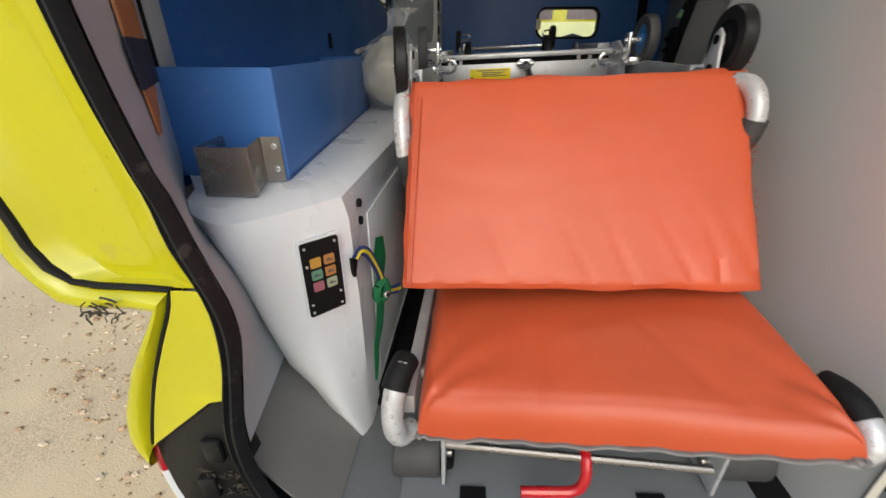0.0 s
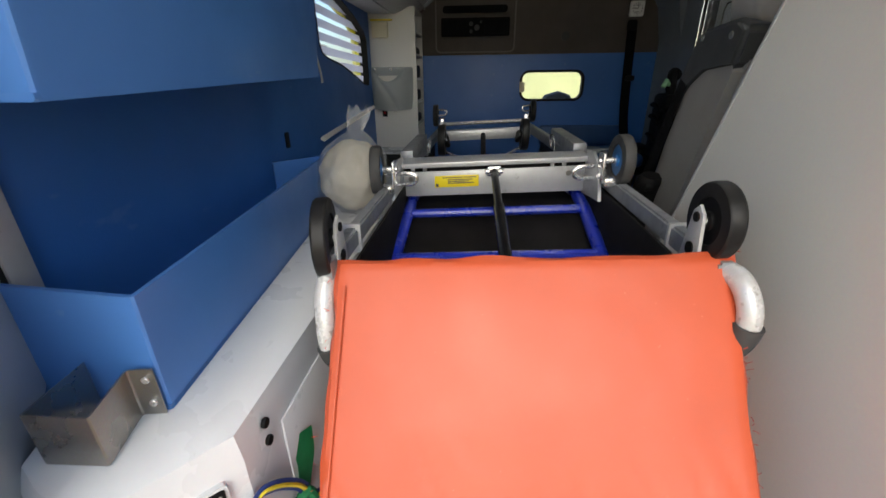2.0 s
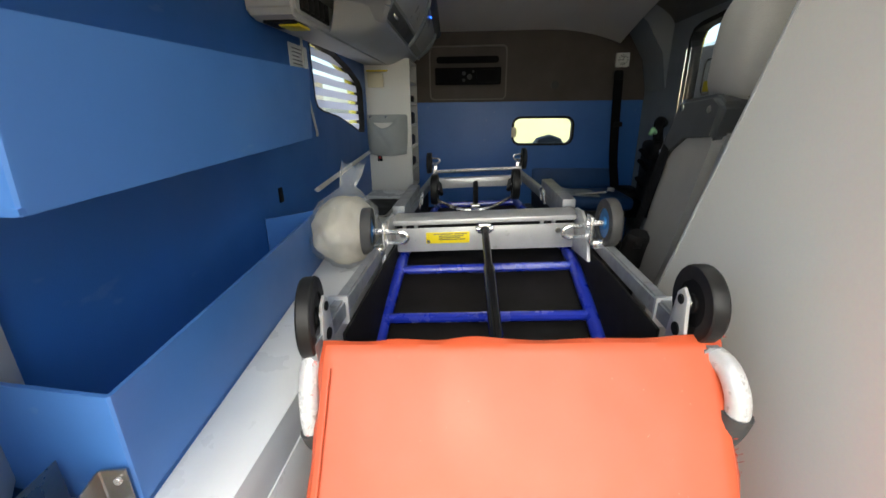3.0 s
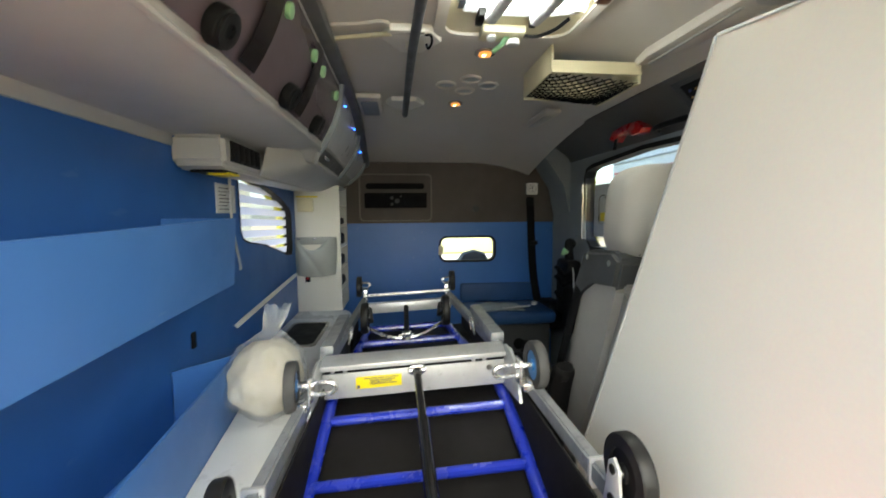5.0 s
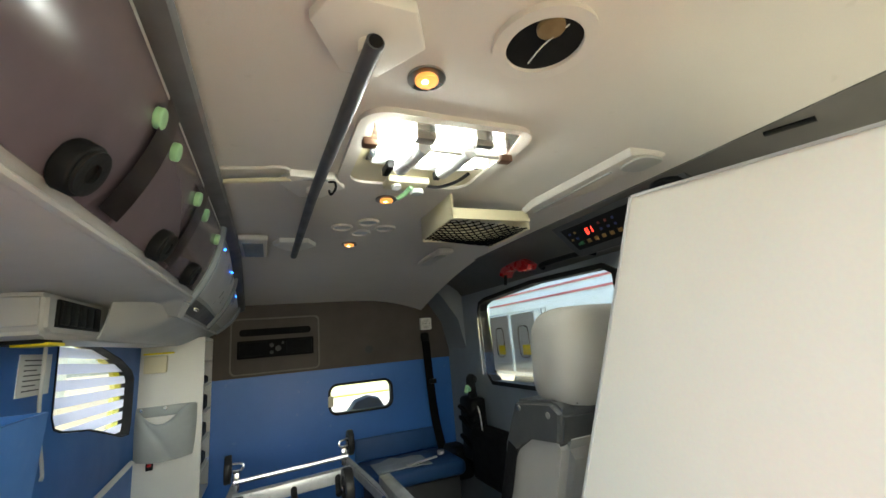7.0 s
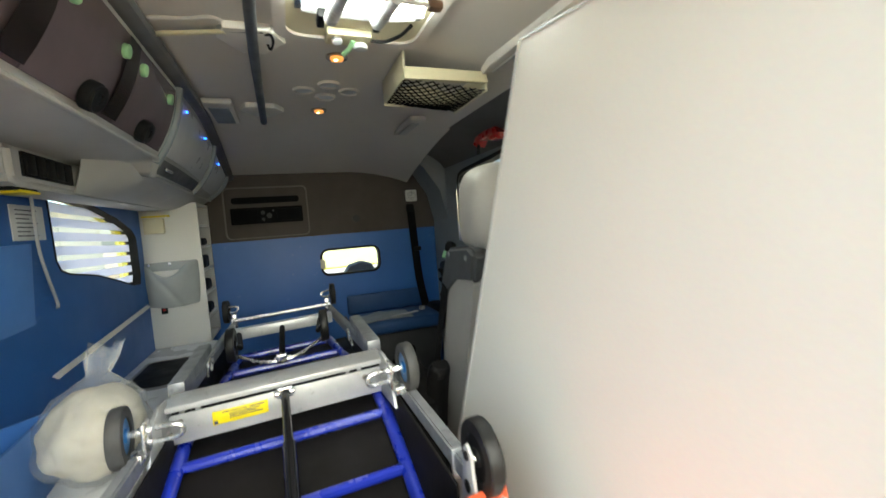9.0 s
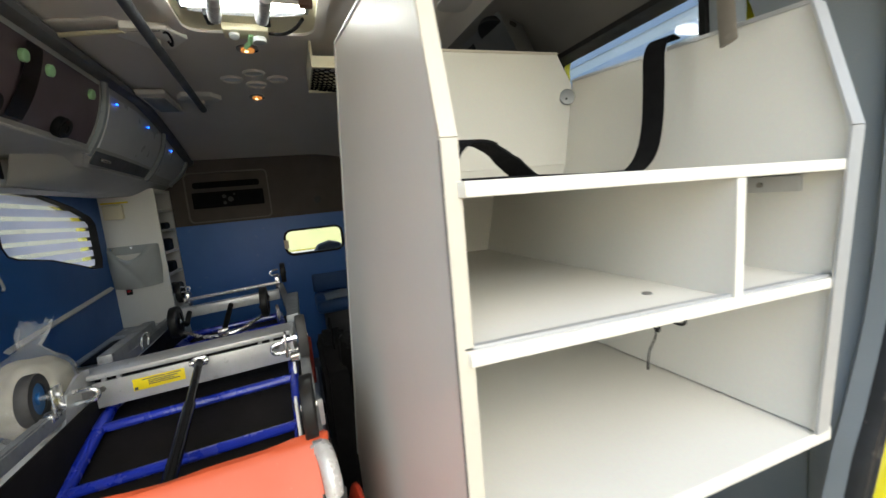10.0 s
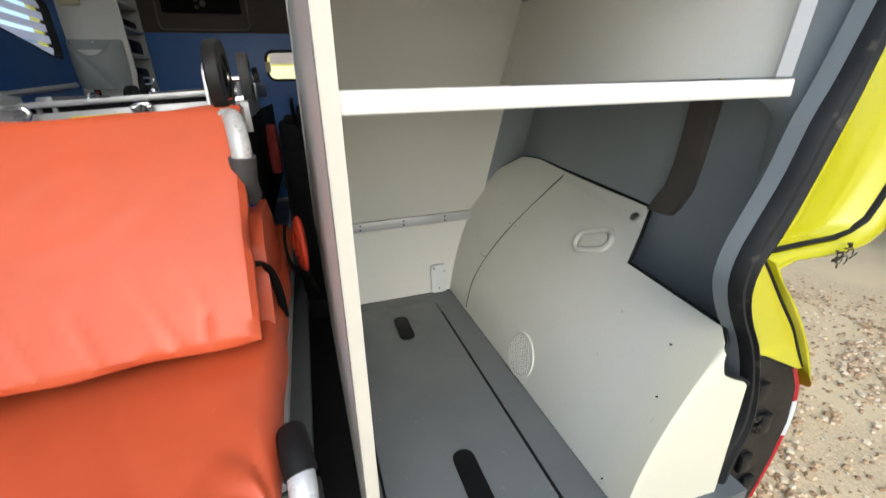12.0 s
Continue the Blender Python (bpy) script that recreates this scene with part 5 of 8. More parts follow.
        part("welt_seam", bm, ORANGE, bp)
    rnd = random.Random(5)
    bm = B()
    for k in range(34):
        t = rnd.uniform(0.15, 0.98)
        xx = rnd.choice((-0.226, 0.333, 0.333))
        a = Vector((xx, 0.541 + 0.226 * t - 0.012, 0.335 + 0.324 * t + 0.008))
        b = a + Vector((math.copysign(rnd.uniform(0.002, 0.009), xx), rnd.uniform(-0.004, 0.004), rnd.uniform(-0.008, 0.006)))
        tube(bm, [a, (a + b) / 2 + Vector((0, -0.001, 0.001)), b], 0.0004, 4)
    tagged(part("loose_threads", bm, ORANGE_NYLON, bp, "frayed loose threads along the seam"), kind="stuff")
    # the mattress bends up behind the raised section
    bm = B()
    prism(bm, [(0.615, 0.29), (0.635, 0.375), (0.68, 0.445), (0.74, 0.500), (0.83, 0.500), (0.90, 0.44), (0.92, 0.33), (0.86, 0.28)], "x", 0.16, 0.350)
    bmesh.ops.bevel(bm, geom=list(bm.edges), offset=0.022, segments=4, affect="EDGES")
    for v in bm.verts:
        v.co += Vector((1, 0.4, 1)) * 0.006 * noise.noise(v.co * 9)
    part("middle_mattress", bm, ORANGE, s, "orange vinyl mattress section bent up behind the raised one")
    # back support below the raised mattress
    bm = B()
    prism(bm, [(0.610, 0.335), (0.795, 0.60), (0.81, 0.60), (0.81, 0.28), (0.72, 0.27)], "x", -0.18, 0.29)
    part("back_support", bm, BLACK_SHEET, s, "dark frame under the raised back section")
    # bent tube handles with rubber grips
    for grip, bend in (([(-0.209, 0.498, 0.226), (-0.213, 0.484, 0.224), (-0.218, 0.470, 0.216), (-0.223, 0.456, 0.200)], [(-0.212, 0.485, 0.230), (-0.221, 0.456, 0.203), (-0.226, 0.444, 0.168), (-0.224, 0.438, 0.132), (-0.215, 0.446, 0.106), (-0.20, 0.47, 0.098)]),
                       ([(0.372, 0.425, 0.292), (0.376, 0.405, 0.296), (0.380, 0.385, 0.294), (0.383, 0.368, 0.285)], [(0.380, 0.390, 0.294), (0.383, 0.366, 0.285), (0.384, 0.354, 0.276), (0.382, 0.347, 0.262), (0.374, 0.356, 0.238), (0.358, 0.38, 0.228)])):
        un = lambda ps: [(x, y, z - LEAN * (x - 0.05)) for x, y, z in ps]
        bm = B()
        tube(bm, smooth_path(un(bend), 6), 0.0185 if bend[0][0] < 0 else 0.0155, 14)
        h = part("handle_tube", bm, SILVER_TUBE, s, "worn silver bent handle tube")
        bm = B()
        tube(bm, smooth_path(un(grip), 5), 0.0225 if bend[0][0] < 0 else 0.0185, 14)
        part("rubber_grip", bm, RUBBER, h)
    # front carrier: cross tube and rollers
    bm = B()
    tube(bm, [(-0.145, 0.43, 0.122), (0.262, 0.40, 0.122)], 0.0065, 10)
    part("carrier_tube", bm, STAINLESS, s)
    for x, z in ((-0.19, 0.048), (0.345, 0.072)):
        bm = B()
        disc(bm, (x, 0.475, z), (1, 0, 0), 0.046, 0.085, 28, bev=0.006)
        r = part("roller", bm, TYRE, s, "grey rubber roller")
        bm = B()
        box(bm, x + (0.046 if x < 0 else -0.052), x + (0.052 if x < 0 else -0.046), 0.42, 0.52, 0.03, 0.145, 0.001)
        part("roller_plate", bm, ALU, r)
        bm = B()
        disc(bm, (x + (0.056 if x < 0 else -0.056), 0.455, 0.070), (1, 0, 0), 0.008, 0.012, 12, bev=0.001)
        part("bolt", bm, STAINLESS, r)
    # loading deck under the stretcher
    bm = B()
    box(bm, -0.215, 0.368, 0.36, 2.4, 0.001, 0.028, 0.004)
    part("deck", bm, GREY_FLOOR, s, "dark grey loading deck")
    bm = B()
    tube(bm, smooth_path([(0.082, 0.44, 0.130), (0.082, 0.41, 0.124), (0.081, 0.395, 0.098), (0.068, 0.390, 0.076), (0.03, 0.390, 0.070), (-0.015, 0.390, 0.068)], 6), 0.0085, 10)
    part("release_handle", bm, RED, s, "red painted release handle")
    for x in (-0.09, 0.20):
        bm = B()
        box(bm, x - 0.022, x + 0.022, 0.380, 0.42, 0.028, 0.031)
        part("deck_label", bm, BLACK, s, "black label on the deck")
    return s


lower_stretcher()

# Black strip added on the floor for the deep shade beside the console.
bm = B()
box(bm, -0.299, -0.217, 0.60, 2.42, 0.0005, 0.012, 0.002)
box(bm, -0.299, -0.292, 0.62, 2.42, 0.012, 0.034, 0.001)
single("floor_gap_shade", bm, BLACK, "black strip standing in for the deep shade between console and stretcher", "track", "structure")


def carriage():
    s = thing("folded_undercarriage", (0.04, 1.5, 0.20), "upturned stretcher undercarriage with blue tube frame and castors", "stretcher frame")
    # side rails, tapering forward
    rails = []
    for sx, pts in ((-1, [(-0.245, 0.74, 0.645), (-0.240, 1.30, 0.645), (-0.19, 2.28, 0.665)]), (1, [(0.322, 0.74, 0.630), (0.310, 1.30, 0.640), (0.225, 2.28, 0.665)])):
        bm = B()
        for (a, b) in zip(pts, pts[1:]):
            a, b = Vector(a), Vector(b)
            d = (b - a).normalized()
            w = d.cross(Vector((0, 0, 1))).normalized() * 0.012
            h = Vector((0, 0, 0.018))
            vs = [bm.verts.new(q + i * w + j * h) for q in (a, b) for i, j in ((-1, -1), (1, -1), (1, 1), (-1, 1))]
            for k in range(4):
                bm.faces.new((vs[k], vs[(k + 1) % 4], vs[4 + (k + 1) % 4], vs[4 + k]))
            bm.faces.new(vs[:4]), bm.faces.new(vs[4:])
        bmesh.ops.bevel(bm, geom=[e for e in bm.edges if e.calc_length() > 0.3], offset=0.004, segments=2, affect="EDGES")
        rails.append(part("side_rail", bm, GALV, s, "galvanised steel side rail"))
        bm = B()
        x, y, z = (pts[0][0], 0.885, pts[0][2])
        box(bm, x - 0.0185, x + 0.0185, y - 0.004, y + 0.004, z - 0.03, z + 0.0245, 0.001)
        part("rail_clip", bm, ALU, rails[-1], "thin bright clip round the rail")
    # cross plate with lip
    bm = B()
    box(bm, -0.246, 0.292, 1.352, 1.358, 0.588, 0.658, 0.001)
    cp = part("cross_plate", bm, ALU, s, "aluminium cross plate")
    bm = B()
    box(bm, -0.236, 0.288, 1.334, 1.432, 0.672, 0.686, 0.0025)
    part("top_bar", bm, ALU, cp, "flat aluminium bar over the cross plate")
    bm = B()
    box(bm, -0.230, 0.282, 1.424, 1.430, 0.600, 0.671, 0.001)
    part("rear_plate", bm, GALV, cp)
    # Black strip set in for the shade in the slot under the bar.
    bm = B()
    box(bm, -0.232, 0.284, 1.366, 1.370, 0.600, 0.671)
    part("slot_shade", bm, BLACK, cp)
    for x in (-0.200, -0.166, 0.190, 0.222):
        bm = B()
        box(bm, x - 0.005, x + 0.005, 1.353, 1.362, 0.6585, 0.6715, 0.001)
        part("spacer", bm, ALU, cp)
    bm = B()
    box(bm, -0.137, -0.012, 1.349, 1.3515, 0.612, 0.645, 0.0005)
    lb = part("label_plate", bm, YELLOW_LAB, cp, "yellow warning label with dark bars of print")
    bm = B()
    for z, x0, x1 in ((0.6395, -0.115, -0.06), (0.6395, -0.055, -0.02), (0.6335, -0.100, -0.030), (0.6285, -0.100, -0.040), (0.6235, -0.100, -0.025)):
        box(bm, x0, x1, 1.3480, 1.3492, z - 0.0012, z + 0.0012)
    box(bm, -0.134, -0.126, 1.3480, 1.3492, 0.614, 0.622)
    part("print_bars", bm, INK, lb)
    for x in (-0.205, 0.235):
        bm = B()
        disc(bm, (x, 1.350, 0.640), (0, 1, 0), 0.008, 0.006, 12, bev=0.001)
        part("bolt", bm, STAINLESS, cp)
    # end clamps: bent wire loops and castors over the rails
    for sx, x in ((-1, -0.232), (1, 0.283)):
        bm = B()
        zc = 0.675
        tube(bm, smooth_path([(x + sx * 0.03, 1.27, zc), (x - sx * 0.01, 1.265, zc), (x - sx * 0.045, 1.262, zc - 0.002), (x - sx * 0.055, 1.262, zc - 0.015), (x - sx * 0.045, 1.262, zc - 0.028), (x - sx * 0.01, 1.265, zc - 0.030), (x + sx * 0.03, 1.27, zc - 0.030)], 5), 0.006, 8)
        part("wire_loop", bm, CHROME, s, "bright bent wire loop")
        bm = B()
        prism(bm, [(1.20, 0.60), (1.36, 0.58), (1.36, 0.70), (1.30, 0.705), (1.24, 0.68)], "x", x - 0.004, x + 0.004, 0.001)
        part("gusset", bm, ALU, s)
        wheel("castor", s, (x + sx * 0.030, 1.185, 0.703), 0.058, 0.024, TYRE, HUB_BLUE, 7 if sx < 0 else 3)
        bm = B()
        tube(bm, [(x - sx * 0.02, 1.185, 0.703), (x + sx * 0.046, 1.185, 0.703)], 0.007, 10)
        box(bm, x + sx * 0.012 - 0.018, x + sx * 0.012 + 0.018, 1.165, 1.205, 0.645, 0.664, 0.003)
        box(bm, x - sx * 0.012 - 0.003, x - sx * 0.012 + 0.003, 1.165, 1.205, 0.66, 0.722, 0.001)
        part("castor_fork", bm, CHROME, s)
    # near castors with plate brackets
    for sx, x in ((-1, -0.250), (1, 0.312)):
        wheel("castor", s, (x + sx * 0.004, 0.785, 0.682 if sx < 0 else 0.693), 0.063 if sx < 0 else 0.056, 0.022, TYRE_BLK, BLACK, 11 if sx < 0 else 0)
        bm = B()
        xx = x - sx * 0.016
        prism(bm, [(0.765, 0.56), (0.805, 0.56), (0.818, 0.62), (0.803, 0.705), (0.790, 0.716), (0.776, 0.705), (0.762, 0.62)], "x", xx - 0.0025, xx + 0.0025, 0.0008)
        bk = part("wheel_bracket", bm, ALU, s, "aluminium wheel bracket plate")
        bm = B()
        disc(bm, (xx - sx * 0.003, 0.790, 0.698), (1, 0, 0), 0.0075, 0.004, 14, bev=0.001)
        part("bolt", bm, BLACK, bk)
        bm = B()
        disc(bm, (xx - sx * 0.003, 0.790, 0.650), (1, 0, 0), 0.010, 0.0035, 16)
        part("plate_hole", bm, BLACK, bk)
        bm = B()
        h = smooth_path([(x + 0.002, 0.80, 0.645), (x + 0.004, 0.765, 0.638), (x + 0.003, 0.735, 0.610), (x + 0.006, 0.718, 0.570), (x + 0.010, 0.712, 0.530), (x + 0.018, 0.72, 0.505)], 6) if sx < 0 else smooth_path([(0.314, 0.792, 0.618), (0.322, 0.765, 0.630), (0.332, 0.727, 0.630), (0.337, 0.702, 0.606), (0.338, 0.694, 0.574), (0.333, 0.702, 0.542)], 6)
        tube(bm, h, 0.0150, 14)
        hd = part("handle_tube", bm, SILVER_TUBE, s, "silver bent handle tube")
        bm = B()
        tube(bm, smooth_path([h[-8], h[-4], h[-1], h[-1] + Vector((0, 0.022, -0.030))], 4), 0.0195, 14)
        part("rubber_grip", bm, TYRE, hd)
    # blue tube frame and black sheet: the near part rises towards the cross plate
    def frame_z(y):
        return 0.493 + 0.335 * (y - 1.125) if y < 1.36 else 0.572 - 0.035 * (y - 1.36)

    for pts in ([(-0.224, 0.86), (-0.219, 1.125), (-0.209, 1.30), (-0.209, 1.40), (-0.165, 2.16)], [(0.278, 0.86), (0.281, 1.125), (0.276, 1.30), (0.272, 1.40), (0.205, 2.16)]):
        bm = B()
        tube(bm, [(x, y, frame_z(y)) for x, y in pts], 0.0165, 12)
        part("frame_tube", bm, BLUE_TUBE, s, "blue painted tube")
    for y, x0, x1 in ((0.93, -0.222, 0.279), (1.125, -0.219, 0.281), (1.30, -0.209, 0.276), (1.60, -0.195, 0.255), (1.74, -0.188, 0.242), (1.92, -0.178, 0.226), (2.16, -0.165, 0.205)):
        bm = B()
        tube(bm, [(x0, y, frame_z(y)), (x1, y, frame_z(y))], 0.0125 if y < 1.5 else 0.0145, 10)
        part("cross_tube", bm, BLUE_TUBE, s, "blue painted tube")
    bm = B()
    sheet(bm, lambda u, v: (-0.222 + 0.508 * u, 0.86 + 1.38 * v, frame_z(0.86 + 1.38 * v) - 0.026 + 0.004 * noise.noise(Vector((u * 5, v * 12, 2)))), 14, 40, -0.004)
    part("black_sheet", bm, BLACK_SHEET, s, "black coated fabric sheet")
    # Black planes added as the darkness beside the tube frame; no plates there.
    for x0, x1 in ((-0.228, -0.222), (0.292, 0.298)):
        bm = B()
        box(bm, x0, x1, 0.84, 2.25, 0.30, 0.62, 0.002)
        part("side_shade", bm, BLACK_SHEET, s)
    # gas strut
    bm = B()
    tube(bm, [(0.030, 1.345, 0.655), (0.036, 1.15, 0.605)], 0.0105, 12)
    tube(bm, [(0.036, 1.16, 0.607), (0.044, 0.84, 0.535)], 0.0140, 14)
    st = part("gas_strut", bm, GLOSS_BLACK, s, "glossy black gas strut")
    bm = B()
    box(bm, 0.010, 0.050, 1.338, 1.352, 0.640, 0.668, 0.004)
    disc(bm, (0.012, 1.338, 0.655), (1, 0, 0), 0.008, 0.014, 12, bev=0.002)
    disc(bm, (0.048, 1.338, 0.655), (1, 0, 0), 0.008, 0.014, 12, bev=0.002)
    part("strut_bracket", bm, CHROME, st)
    # far cross bars with small wheels
    for y, z, r in ((2.12, 0.660, 0.017), (2.20, 0.700, 0.009)):
        bm = B()
        if r > 0.01:
            box(bm, -0.19, 0.222, y - 0.02, y + 0.02, z - 0.025, z + 0.02, 0.004)
        else:
            tube(bm, [(-0.19, y, z), (0.225, y, z)], r, 10)
        part("end_bar", bm, ALU if r > 0.01 else CHROME, s)
    for sx, x, z in ((-1, -0.158, 0.668), (1, 0.171, 0.676)):
        wheel("castor", s, (x, 1.90, z), 0.062, 0.028, TYRE_BLK, BLACK)
        bm = B()
        tube(bm, [(x, 1.90, z), (x - sx * 0.02, 1.96, z - 0.03), (x, 2.12, 0.66)], 0.011, 8)
        part("castor_arm", bm, BLACK, s)
    for sx, x in ((-1, -0.215), (1, 0.245)):
        wheel("castor", s, (x, 2.26, 0.735), 0.050, 0.022, TYRE_BLK, BLACK)
        bm = B()
        box(bm, x - sx * 0.03 - 0.012, x - sx * 0.03 + 0.012, 2.225, 2.275, 0.66, 0.725, 0.004)
        tube(bm, smooth_path([(x - sx * 0.02, 2.20, 0.74), (x - sx * 0.05, 2.19, 0.742), (x - sx * 0.055, 2.19, 0.76), (x - sx * 0.02, 2.20, 0.765)], 4), 0.004, 8)
        part("end_bracket", bm, CHROME, s)
    bm = B()
    tube(bm, smooth_path([(-0.15, 1.93, 0.615), (-0.05, 1.87, 0.588), (0.06, 1.87, 0.588), (0.16, 1.93, 0.618)], 6), 0.007, 8)
    part("steering_bar", bm, CHROME, s)
    bm = B()
    tube(bm, [(0.012, 2.12, 0.660), (0.010, 1.87, 0.600)], 0.011, 10)
    part("short_strut", bm, BLACK, s)
    bm = B()
    box(bm, -0.010, 0.028, 1.84, 1.87, 0.582, 0.610, 0.003)
    part("strut_clevis", bm, CHROME, s)
    for x in (-0.012, 0.028):
        bm = B()
        box(bm, x - 0.012, x + 0.012, 1.958, 1.962, 0.558, 0.570)
        part("tag", bm, PAPER, s)
    # short upper channel pieces behind the cross plate
    for sx, x in ((-1, -0.235), (1, 0.288)):
        bm = B()
        box(bm, x - 0.02, x + 0.02, 1.47, 1.86, 0.655, 0.70, 0.004)
        part("rail_channel", bm, GALV, s)
        bm = B()
        tube(bm, smooth_path([(x - sx * 0.05, 1.60, 0.66), (x - sx * 0.055, 1.60, 0.70), (x - sx * 0.055, 1.66, 0.70), (x - sx * 0.05, 1.66, 0.66)], 4), 0.004, 8)
        part("wire_clip", bm, CHROME, s)
    return s


carriage().location.x += 0.006


# ---------------------------------------------------------------- overhead lockers
def locker():
    k = thing("overhead_locker", (-0.45, 1.6, 1.21), "grey overhead locker along the ceiling with smoked flap doors", "locker")
    def low(y):
        """Lower front edge: the cupboards beyond the flap doors reach lower."""
        t = min(max((y - 1.80) / 0.05, 0), 1)
        q = max(y - 1.85, 0) / 1.15
        n = min(max((1.2 - y) / 0.4, 0), 1) * 0.006
        return (-0.292 - (0.032 + 0.020 * q) * t, 1.325 - n - (0.048 + 0.004 * q) * t)

    def face(u, v):
        y = 0.45 + 2.55 * u
        x0, z0 = low(y)
        x1 = -0.214 - 0.020 * max(y - 2.1, 0) / 0.9
        top = ceil_z(x1, y) - 0.012
        return (x0 + (x1 - x0) * (1 - (1 - v) ** 2.2), y, z0 + (top - z0) * v)

    def under(u, v):
        y = 0.45 + 2.55 * u
        x, z = low(y)
        return (-0.612 + (x + 0.612) * v, y, 1.297 + (z - 1.297) * v ** 1.6)

    bm = B()
    sheet(bm, under, 90, 8, -0.012)
    part("underside", bm, LOCKER, k)
    bm = B()
    sheet(bm, face, 110, 10, -0.012)
    part("front", bm, LOCKER, k)
    bm = B()
    ps = [Vector(face(i / 60, 0.97)) + Vector((0.008, 0, 0.0)) for i in range(61)]
    tube(bm, ps, 0.029, 10, flat=0.75)
    part("top_rail", bm, TRIM_DK, k, "dark grey rail along the locker top")
    bm = B()
    box(bm, -0.613, -0.603, 0.60, 1.43, 1.268, 1.302, 0.003)
    part("wall_trim", bm, LOCKER, k)
    def door(y0, y1, v0, v1, m, name, label, off=0.006):
        bm = B()
        def f(u, v):
            p = face((y0 + (y1 - y0) * u - 0.45) / 2.55, v0 + (v1 - v0) * v)
            return (p[0] + off, p[1], p[2] + 0.002)
        sheet(bm, f, 10, 6, -0.008)
        return part(name, bm, m, k, label)
    doors = [door(0.50, 1.064, 0.05, 0.80, SMOKE, "flap_door", "smoked acrylic flap door"), door(1.070, 1.410, 0.05, 0.80, SMOKE, "flap_door", "smoked acrylic flap door"), door(1.416, 1.775, 0.05, 0.80, SMOKE, "flap_door", "smoked acrylic flap door")]
    d4 = door(1.86, 2.46, 0.20, 0.80, DOOR_GREY, "cupboard_door", "pale grey cupboard door")
    d5 = door(2.54, 2.90, 0.12, 0.80, DOOR_GREY, "cupboard_door", "pale grey cupboard door")
    for y, d in ((0.897, doors[0]), (1.262, doors[1]), (1.570, doors[2])):
        c = Vector(face((y - 0.45) / 2.55, 0.15))
        nrm = Vector((0.88, 0, -0.48)).normalized()
        bm = B()
        disc(bm, c + nrm * 0.015, nrm, 0.031, 0.022, 26, bev=0.004)
        kn = part("pull_knob", bm, BLACK, d, "round black pull knob")
        bm = B()
        ring(bm, c + nrm * 0.027, nrm, 0.012, 0.027, 0.006, 24)
        part("knob_ring", bm, RUBBER, kn)
    for y, d in ((1.012, doors[0]), (1.122, doors[1]), (1.356, doors[1]), (1.471, doors[2]), (1.708, doors[2])):
        c = Vector(face((y - 0.45) / 2.55, 0.63))
        nrm = Vector((0.97, 0, -0.22)).normalized()
        bm = B()
        disc(bm, c + nrm * 0.010, nrm, 0.016, 0.012, 20, bev=0.003)
        part("green_button", bm, GREEN_KNOB, d, "pale green round hinge button")
    # Glowing dots stand in for blue reflections on the glossy doors.
    for y, v, d in ((1.90, 0.74, d4), (2.25, 0.72, d4), (2.62, 0.70, d5)):
        c = Vector(face((y - 0.45) / 2.55, v))
        bm = B()
        disc(bm, c + Vector((0.012, 0, -0.004)), (1, 0, -0.3), 0.0035, 0.006, 10)
        part("blue_glint", bm, BLUE_GLINT, d, "small glowing dot for a blue reflection on the door")
    bm = B()
    def bar(u, v):
        p = face((1.86 + 0.60 * u - 0.45) / 2.55, 0.03 + 0.14 * v)
        return (p[0] + 0.004, p[1], p[2])
    sheet(bm, bar, 8, 2, -0.006)
    part("dark_band", bm, TRIM_DK, k, "dark grey band under the cupboard door")
    for yy in (1.815, 2.50, 2.93):
        bm = B()
        tube(bm, [Vector(face((yy - 0.45) / 2.55, j / 12)) + Vector((0.004, 0, 0)) for j in range(13)], 0.014, 8)
        part("door_frame", bm, GREY_TRIM, k, "grey curved frame between the doors")
    bm = B()
    c = Vector(face((1.95 - 0.45) / 2.55, 0.09))
    box(bm, c.x + 0.008, c.x + 0.016, 1.91, 1.99, c.z - 0.006, c.z + 0.006, 0.003)
    part("door_pull", bm, CHROME, d4)
    bm = B()
    ps2 = [Vector(face(i / 90, 0.0)) + Vector((0.004, 0, -0.001)) for i in range(91)]
    tube(bm, ps2, 0.009, 8, flat=0.6)
    part("bottom_lip", bm, LOCKER, k)
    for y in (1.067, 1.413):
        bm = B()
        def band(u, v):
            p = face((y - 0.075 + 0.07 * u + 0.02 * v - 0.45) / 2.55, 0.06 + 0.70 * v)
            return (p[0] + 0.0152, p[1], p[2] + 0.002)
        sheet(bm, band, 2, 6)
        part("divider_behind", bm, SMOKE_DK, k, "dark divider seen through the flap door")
    # end panel at the rear
    bm = B()
    prism(bm, [(-0.61, 1.297), (-0.292, 1.320), (-0.214, 1.58), (-0.61, 1.585)], "y", 0.445, 0.46)
    part("end_panel", bm, LOCKER, k)
    # lower console box with vents
    bm = B()
    prism(bm, [(1.42, 1.300), (1.425, 1.222), (1.45, 1.208), (2.99, 1.214), (2.99, 1.300)], "x", -0.612, -0.472)
    bmesh.ops.bevel(bm, geom=list(bm.edges), offset=0.012, segments=3, affect="EDGES")
    lb = part("lower_box", bm, LOCKER, k)
    bm = B()
    sheet(bm, lambda u, v: (-0.475 + (low(1.70 + 1.29 * u)[0] + 0.475) * v * min(1, 0.05 + u * 5) ** 0.6, 1.70 + 1.29 * u, 1.215 + (low(1.70 + 1.29 * u)[1] - 1.212) * v ** 1.5), 40, 6, 0.004)
    part("lower_skirt", bm, LOCKER, k)
    bm = B()
